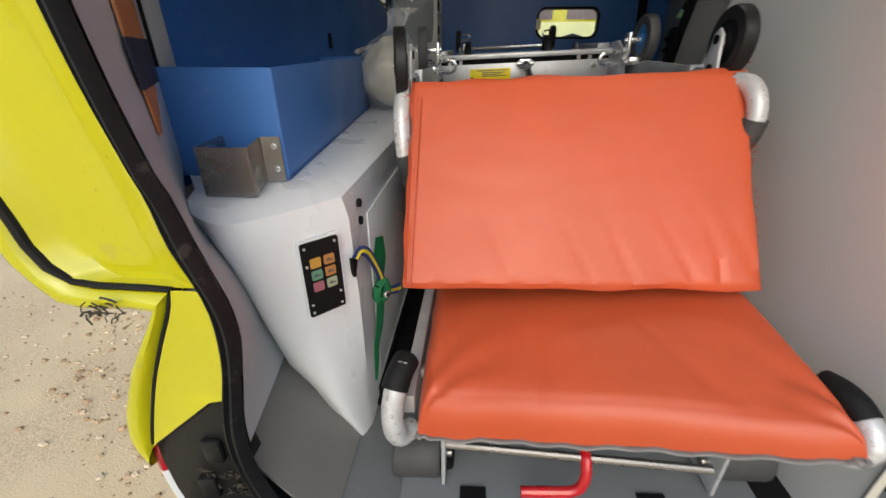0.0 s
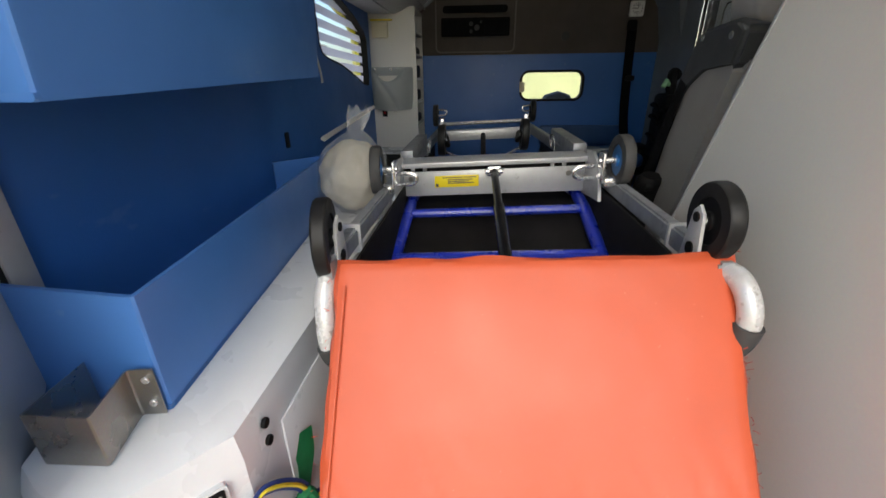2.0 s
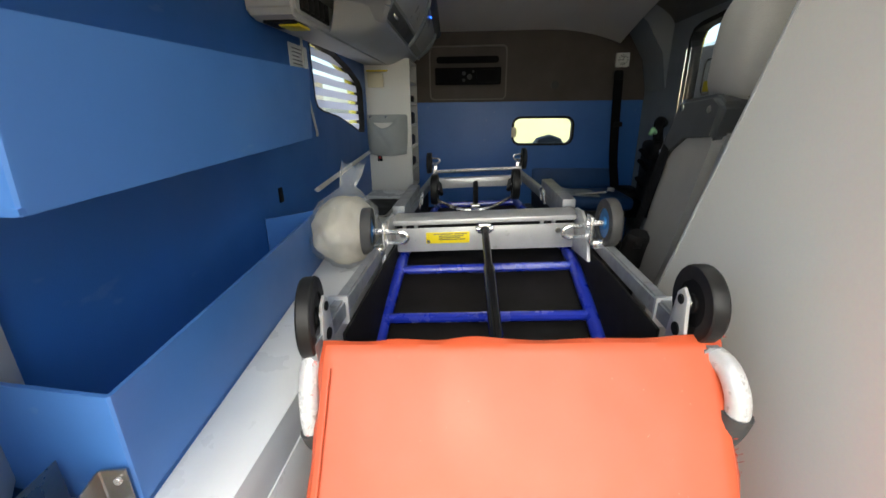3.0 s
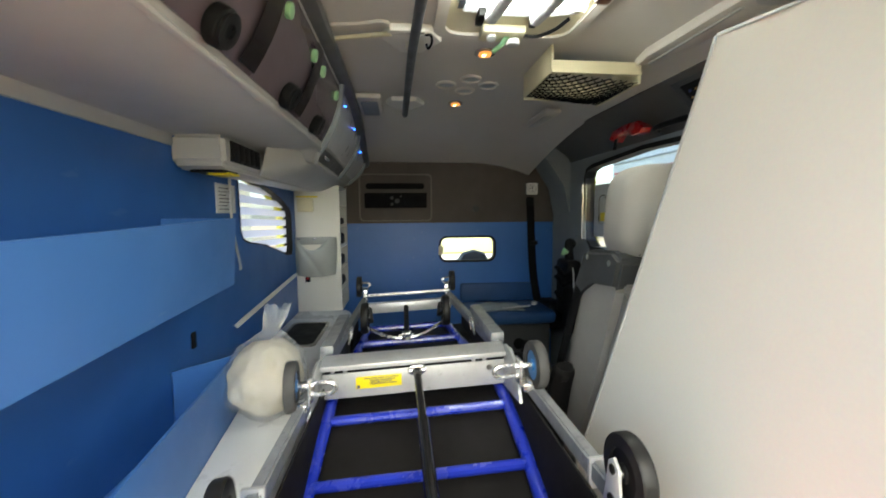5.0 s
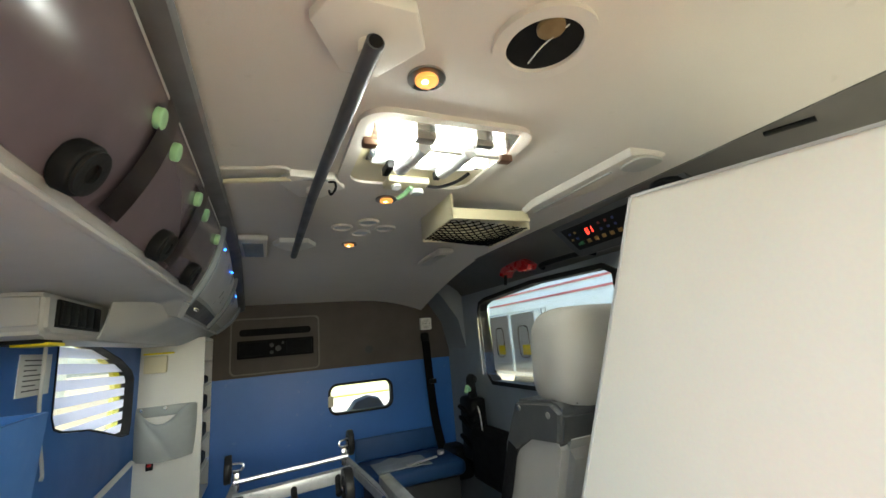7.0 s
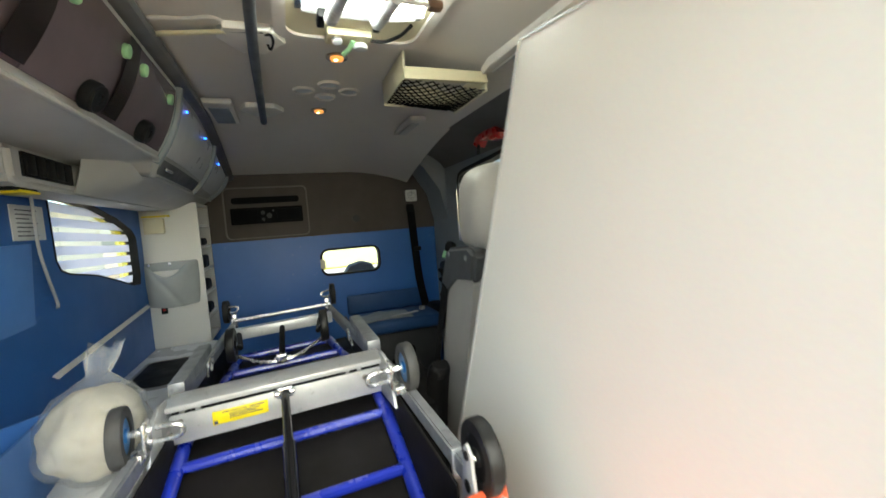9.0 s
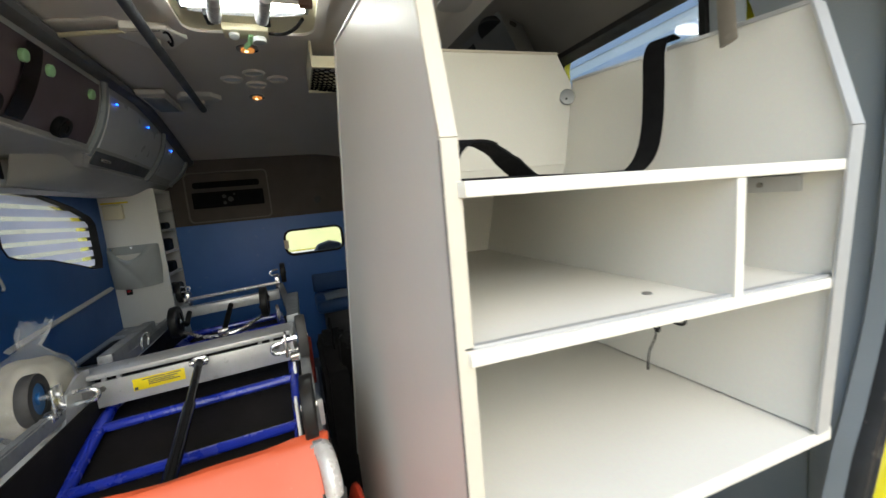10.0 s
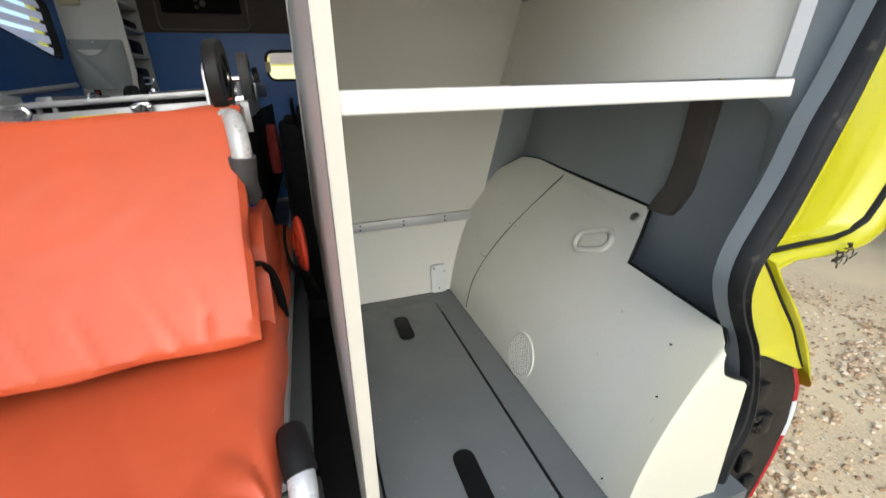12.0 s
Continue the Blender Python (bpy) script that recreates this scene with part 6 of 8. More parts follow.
    box(bm, -0.474, -0.466, 1.462, 1.690, 1.231, 1.288, 0.002)
    vg = part("air_grille", bm, BLACK, lb, "black air grille")
    for j in range(5):
        bm = B()
        box(bm, -0.468, -0.462, 1.470 + j * 0.043, 1.506 + j * 0.043, 1.236, 1.283, 0.002)
        part("grille_vane", bm, RUBBER, vg)
    bm = B()
    box(bm, -0.58, -0.49, 1.46, 1.56, 1.201, 1.209, 0.002)
    part("switch_plate", bm, BLACK, lb)
    bm = B()
    box(bm, -0.545, -0.485, 1.48, 1.56, 1.196, 1.203, 0.002)
    part("yellow_tab", bm, YELLOW_LAB, lb)
    return k


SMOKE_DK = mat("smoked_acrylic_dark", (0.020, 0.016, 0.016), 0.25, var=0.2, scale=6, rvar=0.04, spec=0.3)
# Emission colour of the reflections painted on the cupboard doors.
BLUE_GLINT = glow("blue_glint", (0.02, 0.12, 1.0), 6.0)
locker()


# ---------------------------------------------------------------- ceiling fittings
def on_ceiling(x, y, d=0.0):
    return Vector((x, y, ceil_z(x, y) - d))


def spot(x, y, tilt=0.0):
    s = thing("ceiling_spot", on_ceiling(x, y), "small round ceiling spotlight glowing warm orange", "spotlight", "ceiling spotlights")
    c = on_ceiling(x, y)
    bm = B()
    ring(bm, c - Vector((0, 0, 0.002)), (0, 0, 1), 0.022, 0.034, 0.006, 28)
    part("bezel", bm, STAINLESS, s)
    bm = B()
    disc(bm, c - Vector((0, 0, 0.006)), (0, 0, 1), 0.021, 0.010, 24, r2=0.019, bev=0.003)
    ln = part("bulb_lens", bm, WARM, s, "glowing amber lens")
    bm = B()
    disc(bm, c - Vector((0.004, 0.002, 0.0115)), (0, 0, 1), 0.006, 0.002, 14)
    part("bulb", bm, FILAMENT, ln, "bright bulb behind the lens")
    return s


WARM = glow("warm_bulb", (1.0, 0.38, 0.09), 0.5)
FILAMENT = glow("hot_filament", (1.0, 0.66, 0.30), 5.0)
for x, y in ((0.184, 0.961), (0.274, 1.575), (0.258, 2.16)):
    spot(x, y)

LATCH_BROWN = mat("dull_brown_plastic", (0.20, 0.13, 0.05), 0.6, var=0.3, scale=30)
av = thing("roof_vent_opening", on_ceiling(0.335, 0.825), "round open duct in the ceiling with a white rim", "vent")
bm = B()
ring(bm, on_ceiling(0.335, 0.825, 0.003), (0, 0, 1), 0.062, 0.084, 0.014, 36)
part("rim", bm, CEIL, av)
bm = B()
disc(bm, on_ceiling(0.335, 0.825, 0.001), (0, 0, 1), 0.062, 0.004, 36)
part("duct", bm, BLACK, av)
bm = B()
tube(bm, smooth_path([(0.345, 0.775, on_ceiling(0.345, 0.775, 0.006).z), (0.330, 0.82, on_ceiling(0.330, 0.82, 0.010).z), (0.335, 0.87, on_ceiling(0.335, 0.87, 0.006).z)], 5), 0.0012, 6)
part("loose_wire", bm, PAPER, av, "thin pale wire across the duct")
bm = B()
disc(bm, on_ceiling(0.322, 0.79, 0.006), (0, 0, 1), 0.022, 0.008, 20, bev=0.002)
part("duct_cap", bm, LATCH_BROWN, av, "dull brown cap inside the duct")

for x, y in ((0.186, 1.902), (0.272, 1.826), (0.355, 1.898), (0.271, 1.973)):
    v = thing("ceiling_air_outlet", on_ceiling(x, y), "round pale air outlet recessed in the ceiling", "air outlet", "ceiling air outlets")
    bm = B()
    ring(bm, on_ceiling(x, y, 0.004), (0, 0, 1), 0.034, 0.040, 0.010, 28)
    part("rim", bm, CEIL, v)
    bm = B()
    disc(bm, on_ceiling(x, y, 0.0005), (0, 0, 1), 0.033, 0.003, 28)
    part("disc", bm, GREY_LIGHT, v)


def ceiling_lamp():
    x0, x1, y0, y1 = 0.125, 0.475, 1.095, 1.43
    c = on_ceiling(0.30, 1.26)
    z = c.z
    s = thing("ceiling_lamp", c, "ceiling lamp hatch with its clear cover hanging open", "ceiling lamp")
    bm = B()
    holed(bm, rounded(x0 - 0.03, x1 + 0.03, y0 - 0.03, y1 + 0.03, 0.06), [rounded(x0, x1, y0, y1, 0.05)], "z", z - 0.012, z + 0.002)
    part("frame", bm, CEIL, s, "pale moulded frame")
    bm = B()
    holed(bm, rounded(x0, x1, y0, y1, 0.05), [], "z", z - 0.004, z - 0.001)
    part("tray", bm, CREAM, s)
    bm = B()
    box(bm, x0 + 0.02, x1 - 0.02, y0 + 0.012, 1.29, z - 0.010, z - 0.005, 0.002)
    r = part("reflector", bm, CHROME, s, "bright reflector")
    for k, (a, b) in enumerate(((1.115, 1.155), (1.20, 1.24))):
        bm = B()
        tube(bm, [(x0 + 0.035, (a + b) / 2, z - 0.020), (x1 - 0.035, (a + b) / 2, z - 0.020)], 0.014, 12)
        part("tube_light", bm, TUBE, s, "lit fluorescent tube")
    for x in (0.205, 0.345):
        bm = B()
        box(bm, x + 0.008, x + 0.052, 1.100, 1.128, z - 0.040, z - 0.008, 0.003)
        part("lamp_socket", bm, STAINLESS, s, "steel tube socket")
        bm = B()
        box(bm, x - 0.009, x + 0.009, 1.27, 1.33, z - 0.032, z - 0.010, 0.003)
        part("clip", bm, BLACK, s, "black cover clip")
    for x in (0.235, 0.345):
        bm = B()
        tube(bm, [(x + 0.004, 1.128, z - 0.044), (x - 0.012, 1.262, z - 0.040)], 0.0165, 14)
        part("spare_tube", bm, GREY_GLASS, s, "unlit grey tube across the lit ones")
    for j in range(4):
        bm = B()
        tube(bm, smooth_path([(0.16, 1.275 + j * 0.007, z - 0.010), (0.25, 1.285 + j * 0.007, z - 0.011), (0.35, 1.285 + j * 0.007, z - 0.011), (0.44, 1.27 + j * 0.006, z - 0.010)], 5), 0.0025, 6)
        part("cable", bm, WHITE_ABS, s)
    bm = B()
    box(bm, 0.225, 0.345, 1.37, 1.435, z - 0.026, z - 0.004, 0.005)
    v = part("valve_block", bm, CREAM, s, "cream valve block")
    bm = B()
    disc(bm, (0.253, 1.395, z - 0.030), (0, -0.3, -1), 0.014, 0.012, 20, bev=0.002)
    part("valve_port", bm, WHITE_ABS, v)
    bm = B()
    disc(bm, (0.318, 1.410, z - 0.036), (0, 0, 1), 0.019, 0.014, 20, bev=0.003)
    part("valve_knob", bm, WHITE_ABS, v, "white round valve knob")
    bm = B()
    tube(bm, [(0.297, 1.395, z - 0.026), (0.290, 1.43, z - 0.036), (0.275, 1.455, z - 0.042)], 0.007, 8)
    part("valve_tap", bm, GREEN_KNOB, v, "pale green tap")
    bm = B()
    tube(bm, smooth_path([(0.345, 1.405, z - 0.018), (0.385, 1.40, z - 0.020), (0.42, 1.36, z - 0.018), (0.44, 1.315, z - 0.010)], 6), 0.005, 8)
    part("hose", bm, BLACK, s)
    # clear cover hanging from its rear hinge
    bm = B()
    q = [Vector((0.125, 1.085, z - 0.006)), Vector((0.46, 1.075, z - 0.006)), Vector((0.437, 1.128, z - 0.052)), Vector((0.128, 1.166, z - 0.028))]
    f = [bm.faces.new([bm.verts.new(p) for p in q])]
    bmesh.ops.solidify(bm, geom=f, thickness=0.003)
    cv = part("clear_cover", bm, ACRYL, s, "clear acrylic cover hanging open")
    cv.visible_shadow = False
    bm = B()
    tube(bm, [q[3], q[2]], 0.0055, 8)
    part("cover_bar", bm, LOCKER, cv)
    for p in (q[3], q[2]):
        bm = B()
        box(bm, p.x - 0.016, p.x + 0.016, p.y - 0.012, p.y + 0.012, p.z - 0.010, p.z + 0.008, 0.003)
        part("cover_latch", bm, LATCH, cv, "brown corroded latch")
    return s


GREY_GLASS = mat("grey_frosted_tube", (0.55, 0.56, 0.57), 0.3, var=0.25, scale=20)
TUBE = glow("tube_light", (1.0, 0.97, 0.90), TUBE_GLOW)
ACRYL = clear("clear_acrylic", (0.97, 0.97, 0.97), 0.03)
LATCH = mat("corroded_latch", (0.16, 0.08, 0.045), 0.6, var=0.4, scale=40)
ceiling_lamp()

# handrail
PLATE = mat("ivory_plastic", (0.78, 0.75, 0.69), 0.4, var=0.08, scale=8)
hr = thing("ceiling_handrail", (0.04, 1.5, 1.55), "dark grey ceiling handrail on white bracket plates", "handrail")
bm = B()
tube(bm, [(0.066, 0.855, 1.552), (0.040, 1.47, 1.553), (0.026, 2.19, 1.540)], 0.0135, 14)
part("rail", bm, mat("grey_handrail", (0.085, 0.09, 0.10), 0.45, 0.0, var=0.15, scale=20), hr)
for x, y in ((0.064, 0.885), (0.038, 1.475), (0.027, 2.15)):
    bm = B()
    prism(bm, [(x - 0.085, y - 0.02), (x - 0.06, y - 0.075), (x + 0.05, y - 0.075), (x + 0.085, y - 0.01), (x + 0.03, y + 0.075), (x - 0.03, y + 0.075)], "z", ceil_z(x, y) - 0.020, ceil_z(x, y) + 0.001, 0.004)
    pl = part("bracket_plate", bm, PLATE, hr, "pale moulded bracket plate")
    bm = B()
    tube(bm, [(x, y, ceil_z(x, y) - 0.005), (x, y, ceil_z(x, y) - 0.038)], 0.016, 12)
    part("bracket_post", bm, PLATE, pl)
bm = B()
disc(bm, (0.0665, 0.8535, 1.552), (0, 1, 0), 0.0105, 0.002, 14)
part("open_end", bm, BLACK, hr)
bm = B()
tube(bm, smooth_path([(0.075, 1.42, 1.572), (0.088, 1.40, 1.563), (0.092, 1.42, 1.553), (0.084, 1.45, 1.548), (0.078, 1.44, 1.556)], 5), 0.0035, 6)
part("hook", bm, BLACK, hr, "small black hook")

iv = thing("drip_hook_arm", (-0.12, 1.45, 1.57), "cream folding drip hook arm flat against the ceiling", "hook arm")
bm = B()
tube(bm, [(-0.228, 1.482, 1.574), (-0.020, 1.424, 1.574)], 0.0085, 10, flat=0.7)
part("arm", bm, CREAM, iv)
bm = B()
tube(bm, [(-0.020, 1.424, 1.576), (0.07, 1.41, 1.574)], 0.004, 8)
part("pivot_rod", bm, STAINLESS, iv)
bm = B()
tube(bm, smooth_path([(-0.225, 1.56, 1.588), (-0.20, 1.435, 1.588), (-0.10, 1.41, 1.589), (-0.03, 1.40, 1.589), (-0.015, 1.55, 1.589)], 6), 0.010, 8, flat=0.5)
part("recess_rim", bm, CEIL, iv)


def slim_light(x0, x1, y0, y1, label, insert):
    z = ceil_z((x0 + x1) / 2, (y0 + y1) / 2)
    s = thing("ceiling_grille", ((x0 + x1) / 2, (y0 + y1) / 2, z), label, "ceiling fitting")
    bm = B()
    box(bm, x0, x1, y0, y1, z - 0.022, z + 0.002, 0.010, 3)
    part("housing", bm, CEIL, s)
    bm = B()
    box(bm, x0 + 0.018, x1 - 0.018, y0 + 0.055, y1 - 0.03, z - 0.026, z - 0.020, 0.002)
    part("insert", bm, insert, s)
    return s


slim_light(-0.185, -0.075, 2.02, 2.34, "pale ceiling fitting with a dark grey insert", GREY_TRIM)
slim_light(0.655, 0.735, 2.08, 2.40, "pale slim ceiling fitting", LOCKER)


# long moulding on the right ceiling edge
m = thing("ceiling_side_moulding", (0.78, 1.28, 1.53), "pale ceiling edge moulding with a grey reading lamp", "ceiling moulding")
bm = B()
prism(bm, [(0.735, 1.50), (0.79, 1.45), (0.865, 1.05), (0.825, 0.985), (0.735, 1.03), (0.72, 1.42)], "z", 1.532, 1.58, 0.012)
part("housing", bm, CEIL, m)
bm = B()
prism(bm, rounded(0.752, 0.84, 1.015, 1.10, 0.03), "z", 1.526, 1.534, 0.003)
part("lamp_insert", bm, LOCKER, m)
bm = B()
box(bm, 0.752, 0.762, 1.12, 1.46, 1.528, 1.534, 0.002)
part("groove", bm, LOCKER, m)

# net box
nb = thing("ceiling_net_box", (0.61, 1.63, 1.5), "cream open ceiling box with a black net underneath", "storage box")
bm = B()
X0, X1, Y0, Y1 = 0.462, 0.752, 1.492, 1.775
box(bm, X0, X0 + 0.008, Y0, Y1, 1.510, 1.592, 0.002)
part("side_panel", bm, CREAM, nb)
bm = B()
prism(bm, [(X0, Y0), (X1, Y0), (X1, Y0 + 0.008), (X0, Y0 + 0.008)], "z", 1.517, 1.545)
prism(bm, [(X0, Y0 - 0.006), (X1, Y0 - 0.006), (X1, Y0 + 0.012), (X0, Y0 + 0.012)], "z", 1.507, 1.518)
part("front_rim", bm, CREAM, nb)
bm = B()
box(bm, X1 - 0.008, X1, Y0, Y1, 1.480, 1.56, 0.002)
part("side_panel", bm, CREAM, nb)
bm = B()
box(bm, X0, X1, Y1 - 0.008, Y1, 1.50, 1.578, 0.002)
part("back_panel", bm, CREAM, nb)
bm = B()
rnd = random.Random(7)
def net_pt(a, b):
    sag = 0.020 * math.sin(a * math.pi) * math.sin(b * math.pi)
    return Vector((X0 + 0.004 + (X1 - X0 - 0.008) * a, Y0 + 0.004 + (Y1 - Y0 - 0.008) * b, 1.512 - 0.026 * a - sag))
N = 9
for k in range(-N, N + 1):
    for sgn in (1, -1):
        line = []
        for i in range(25):
            a = i / 24
            b = a * sgn + (k / N if sgn > 0 else k / N + 1)
            if -0.001 <= b <= 1.001:
                line.append(net_pt(a, min(max(b, 0), 1)))
        if len(line) > 1:
            tube(bm, line, 0.0022, 5)
tagged(part("net", bm, BLACK_CLOTH, nb, "black knotted net"), kind="stuff")

# ---------------------------------------------------------------- right side fittings
cd = thing("control_display", (0.93, 1.35, 1.42), "dark control display with a lit red figure and coloured keys", "control panel")
o, e1, e2 = Vector((0.905, 1.52, 1.485)), Vector((0.0, -1, 0)), Vector((0.30, 0, -0.954))
e2 = Vector((0.45, 0.10, -0.89)).normalized()
e2 = (e2 - e1 * e2.dot(e1)).normalized()
nn = e1.cross(e2)
if nn.x > 0:
    nn = -nn
fr = Matrix(((e1.x, e2.x, nn.x, o.x), (e1.y, e2.y, nn.y, o.y), (e1.z, e2.z, nn.z, o.z), (0, 0, 0, 1)))
def on_panel(bm):
    bmesh.ops.transform(bm, matrix=fr, verts=bm.verts)
    return bm
bm = B()
prism(bm, [(-0.05, -0.03), (0.50, -0.03), (0.50, 0.115), (0.02, 0.115)], "z", -0.05, 0.0, 0.004)
part("fascia", on_panel(bm), SEAT_PLASTIC, cd)
bm = B()
prism(bm, [(0.0, 0.0), (0.33, 0.0), (0.33, 0.088), (0.04, 0.088)], "z", 0.0, 0.004, 0.001)
sc = part("screen", on_panel(bm), BLACK, cd)
RED_LED = glow("red_led", (1.0, 0.03, 0.02), 3.0)
bm = B()
for dx, segs in ((0.112, (1, 1, 1, 1, 1, 1, 0)), (0.130, (0, 1, 1, 0, 0, 0, 0))):
    w, h, t = 0.011, 0.011, 0.0022
    for s, (x, y, a, b) in zip(segs, ((0, 0, w, t), (w - t, 0, t, h), (w - t, h, t, h), (0, 2 * h - t, w, t), (0, h, t, h), (0, 0, t, h), (0, h - t / 2, w, t))):
        if s:
            box(bm, dx + x, dx + x + a, 0.022 + y, 0.022 + y + b, 0.0035, 0.005)
part("red_figure", on_panel(bm), RED_LED, sc, "lit red figure")
kc = [(0.015, 0.03, 0.15), (0.03, 0.14, 0.05), (0.28, 0.16, 0.04), (0.22, 0.03, 0.02)]
KM = [mat("display_key", c, 0.4, var=0.05) for c in kc]
for i in range(7):
    bm = B()
    box(bm, 0.064 + i * 0.034, 0.080 + i * 0.034, 0.060, 0.073, 0.004, 0.006, 0.001)
    part("key", on_panel(bm), KM[2 if i else 1], sc)
for i, (x, y, c) in enumerate(((0.03, 0.018, 0), (0.055, 0.018, 2), (0.03, 0.04, 2), (0.055, 0.04, 0), (0.17, 0.015, 3), (0.20, 0.015, 3), (0.23, 0.015, 0), (0.17, 0.036, 0), (0.20, 0.036, 0), (0.23, 0.036, 0), (0.05, 0.062, 1))):
    bm = B()
    box(bm, x + 0.002, x + 0.012, y + 0.002, y + 0.010, 0.004, 0.006, 0.001)
    part("key", on_panel(bm), KM[c], sc)

rc = thing("red_clamp", (1.0, 1.97, 1.41), "red plastic clamp mounted above the window", "clamp")
bm = B()
prism(bm, [(1.84, 1.425), (1.88, 1.458), (1.97, 1.462), (2.07, 1.452), (2.10, 1.42), (2.06, 1.40), (2.03, 1.425), (1.95, 1.43), (1.92, 1.405), (1.86, 1.405)], "x", 0.975, 1.025, 0.006)
part("body", bm, RED, rc)
bm = B()
tube(bm, [(0.985, 2.05, 1.42), (0.980, 2.055, 1.365)], 0.008, 8)
part("lever", bm, BLACK, rc)
bm = B()
tube(bm, smooth_path([(1.035, 1.82, 1.405), (1.005, 1.79, 1.412), (1.0, 1.66, 1.412), (1.005, 1.53, 1.408), (1.035, 1.50, 1.40)], 6), 0.011, 10)
single("grab_handle", bm, BLACK, "black grab handle above the sliding door window", "handle")

bm = B()
disc(bm, (0.938, 1.085, 1.472), (-0.45, 0, -0.89), 0.066, 0.014, 32, bev=0.003)
single("roof_speaker", bm, BLACK, "round black loudspeaker grille in the roof side lining", "speaker")

bm = B()
tube(bm, [(0.886, 0.828, 1.5025), (0.905, 0.748, 1.4965)], 0.009, 8, flat=0.6)
single("roof_grip_slot", bm, BLACK, "slim black grip slot in the roof side lining", "grip")

CARD = mat("pale_grey_card", (0.62, 0.65, 0.67), 0.6, var=0.06)
lf = thing("leaflet_holder", (1.04, 2.2, 0.93), "clear acrylic leaflet holder with grey cards hung at the window", "leaflet holder")
bm = B()
box(bm, 1.022, 1.026, 1.86, 2.46, 0.93, 1.235)
part("front_sheet", bm, ACRYL, lf).visible_shadow = False
bm = B()
box(bm, 1.044, 1.047, 1.86, 2.46, 0.93, 1.24)
part("back_sheet", bm, ACRYL, lf).visible_shadow = False
for y0, y1 in ((2.15, 2.33), (1.93, 2.12)):
    bm = B()
    box(bm, 1.030, 1.034, y0, y1, 0.955, 1.225)
    cdp = part("card", bm, CARD, lf, "grey card")
    bm = B()
    holed(bm, rounded(y0 + 0.05, y1 - 0.05, 1.02, 1.17, 0.03), [rounded(y0 + 0.056, y1 - 0.056, 1.026, 1.164, 0.026)], "x", 1.027, 1.0295)
    part("slot_line", bm, STAINLESS, cdp)
    bm = B()
    box(bm, 1.0265, 1.0295, y0 + 0.05, y0 + 0.11, 1.035, 1.08)
    part("yellow_tab", bm, YELLOW_LAB, cdp)


# ---------------------------------------------------------------- passenger seat behind the cabinet
def seat():
    s = thing("attendant_seat", (0.70, 1.45, 0.0), "grey upholstered attendant seat with headrest and folded armrest", "seat")
    bm = B()
    prism(bm, [(1.335, 0.32), (1.20, 0.62), (1.10, 0.90), (1.13, 0.955), (1.24, 0.945), (1.315, 0.86), (1.365, 0.74), (1.415, 0.58), (1.432, 0.45), (1.42, 0.32)], "x", 0.482, 0.93)
    bmesh.ops.bevel(bm, geom=list(bm.edges), offset=0.020, segments=4, affect="EDGES")
    part("backrest", bm, SEAT_GREY, s)
    bm = B()
    prism(bm, [(1.115, 0.905), (1.095, 0.975), (1.13, 0.995), (1.27, 0.985), (1.335, 0.88), (1.355, 0.80), (1.34, 0.79), (1.30, 0.85), (1.22, 0.895)], "x", 0.474, 0.70)
    bmesh.ops.bevel(bm, geom=list(bm.edges), offset=0.010, segments=3, affect="EDGES")
    sh = part("shoulder_cover", bm, SEAT_PLASTIC, s, "dark grey plastic shoulder cover")
    for y, z in ((1.25, 0.968), (1.14, 0.965)):
        bm = B()
        disc(bm, (0.475, y, z), (1, 0, 0), 0.007, 0.006, 12, bev=0.001)
        part("screw", bm, STAINLESS, sh)
    def cushion(u, v):
        """Rounded block for the headrest, leaning a little forward."""
        a, b = u * 2 * math.pi, (v - 0.5) * math.pi
        f = lambda c, e: math.copysign(abs(c) ** e, c)
        x = 0.150 * f(math.cos(b), 0.42) * f(math.cos(a), 0.42)
        y = 0.074 * f(math.cos(b), 0.55) * f(math.sin(a), 0.55)
        z = 0.112 * f(math.sin(b), 0.5)
        return (0.633 + x, 1.143 + y + 0.10 * (0.05 - z), 1.078 + z)
    bm = B()
    sheet(bm, cushion, 48, 28)
    bmesh.ops.remove_doubles(bm, verts=bm.verts, dist=0.0006)
    hd = part("headrest", bm, SEAT_GREY, s, "light grey padded headrest")
    for sx in (0.30, 0.70):
        bm = B()
        tube(bm, [Vector(cushion((0.25 - 0.135 * (1 if sx < 0.5 else -1)) % 1.0, 0.06 + 0.88 * k / 30)) * 1.0 for k in range(31)], 0.0018, 6)
        part("seam", bm, SEAT_PLASTIC, hd)
    for x in (0.56, 0.70):
        bm = B()
        tube(bm, [(x, 1.15, 0.97), (x, 1.15, 1.01)], 0.012, 10)
        part("post", bm, BLACK, s)
    bm = B()
    box(bm, 0.52, 0.76, 1.10, 1.20, 0.985, 1.002, 0.005)
    part("post_cover", bm, BLACK, s)
    bm = B()
    box(bm, 0.50, 0.92, 1.38, 1.85, 0.30, 0.44, 0.04, 4)
    part("seat_cushion", bm, SEAT_GREY, s)
    bm = B()
    box(bm, 0.55, 0.88, 1.42, 1.80, 0.0, 0.30, 0.02, 2)
    part("pedestal", bm, BLACK, s)
    bm = B()
    tube(bm, smooth_path([(0.460, 1.335, 0.645), (0.456, 1.355, 0.60), (0.456, 1.385, 0.50), (0.458, 1.41, 0.38), (0.460, 1.42, 0.33)], 6), [0.020, 0.024] + [0.026] * 20 + [0.022, 0.018, 0.016], 12, flat=1.4)
    ar = part("armrest", bm, BLACK, s, "folded black armrest")
    bm = B()
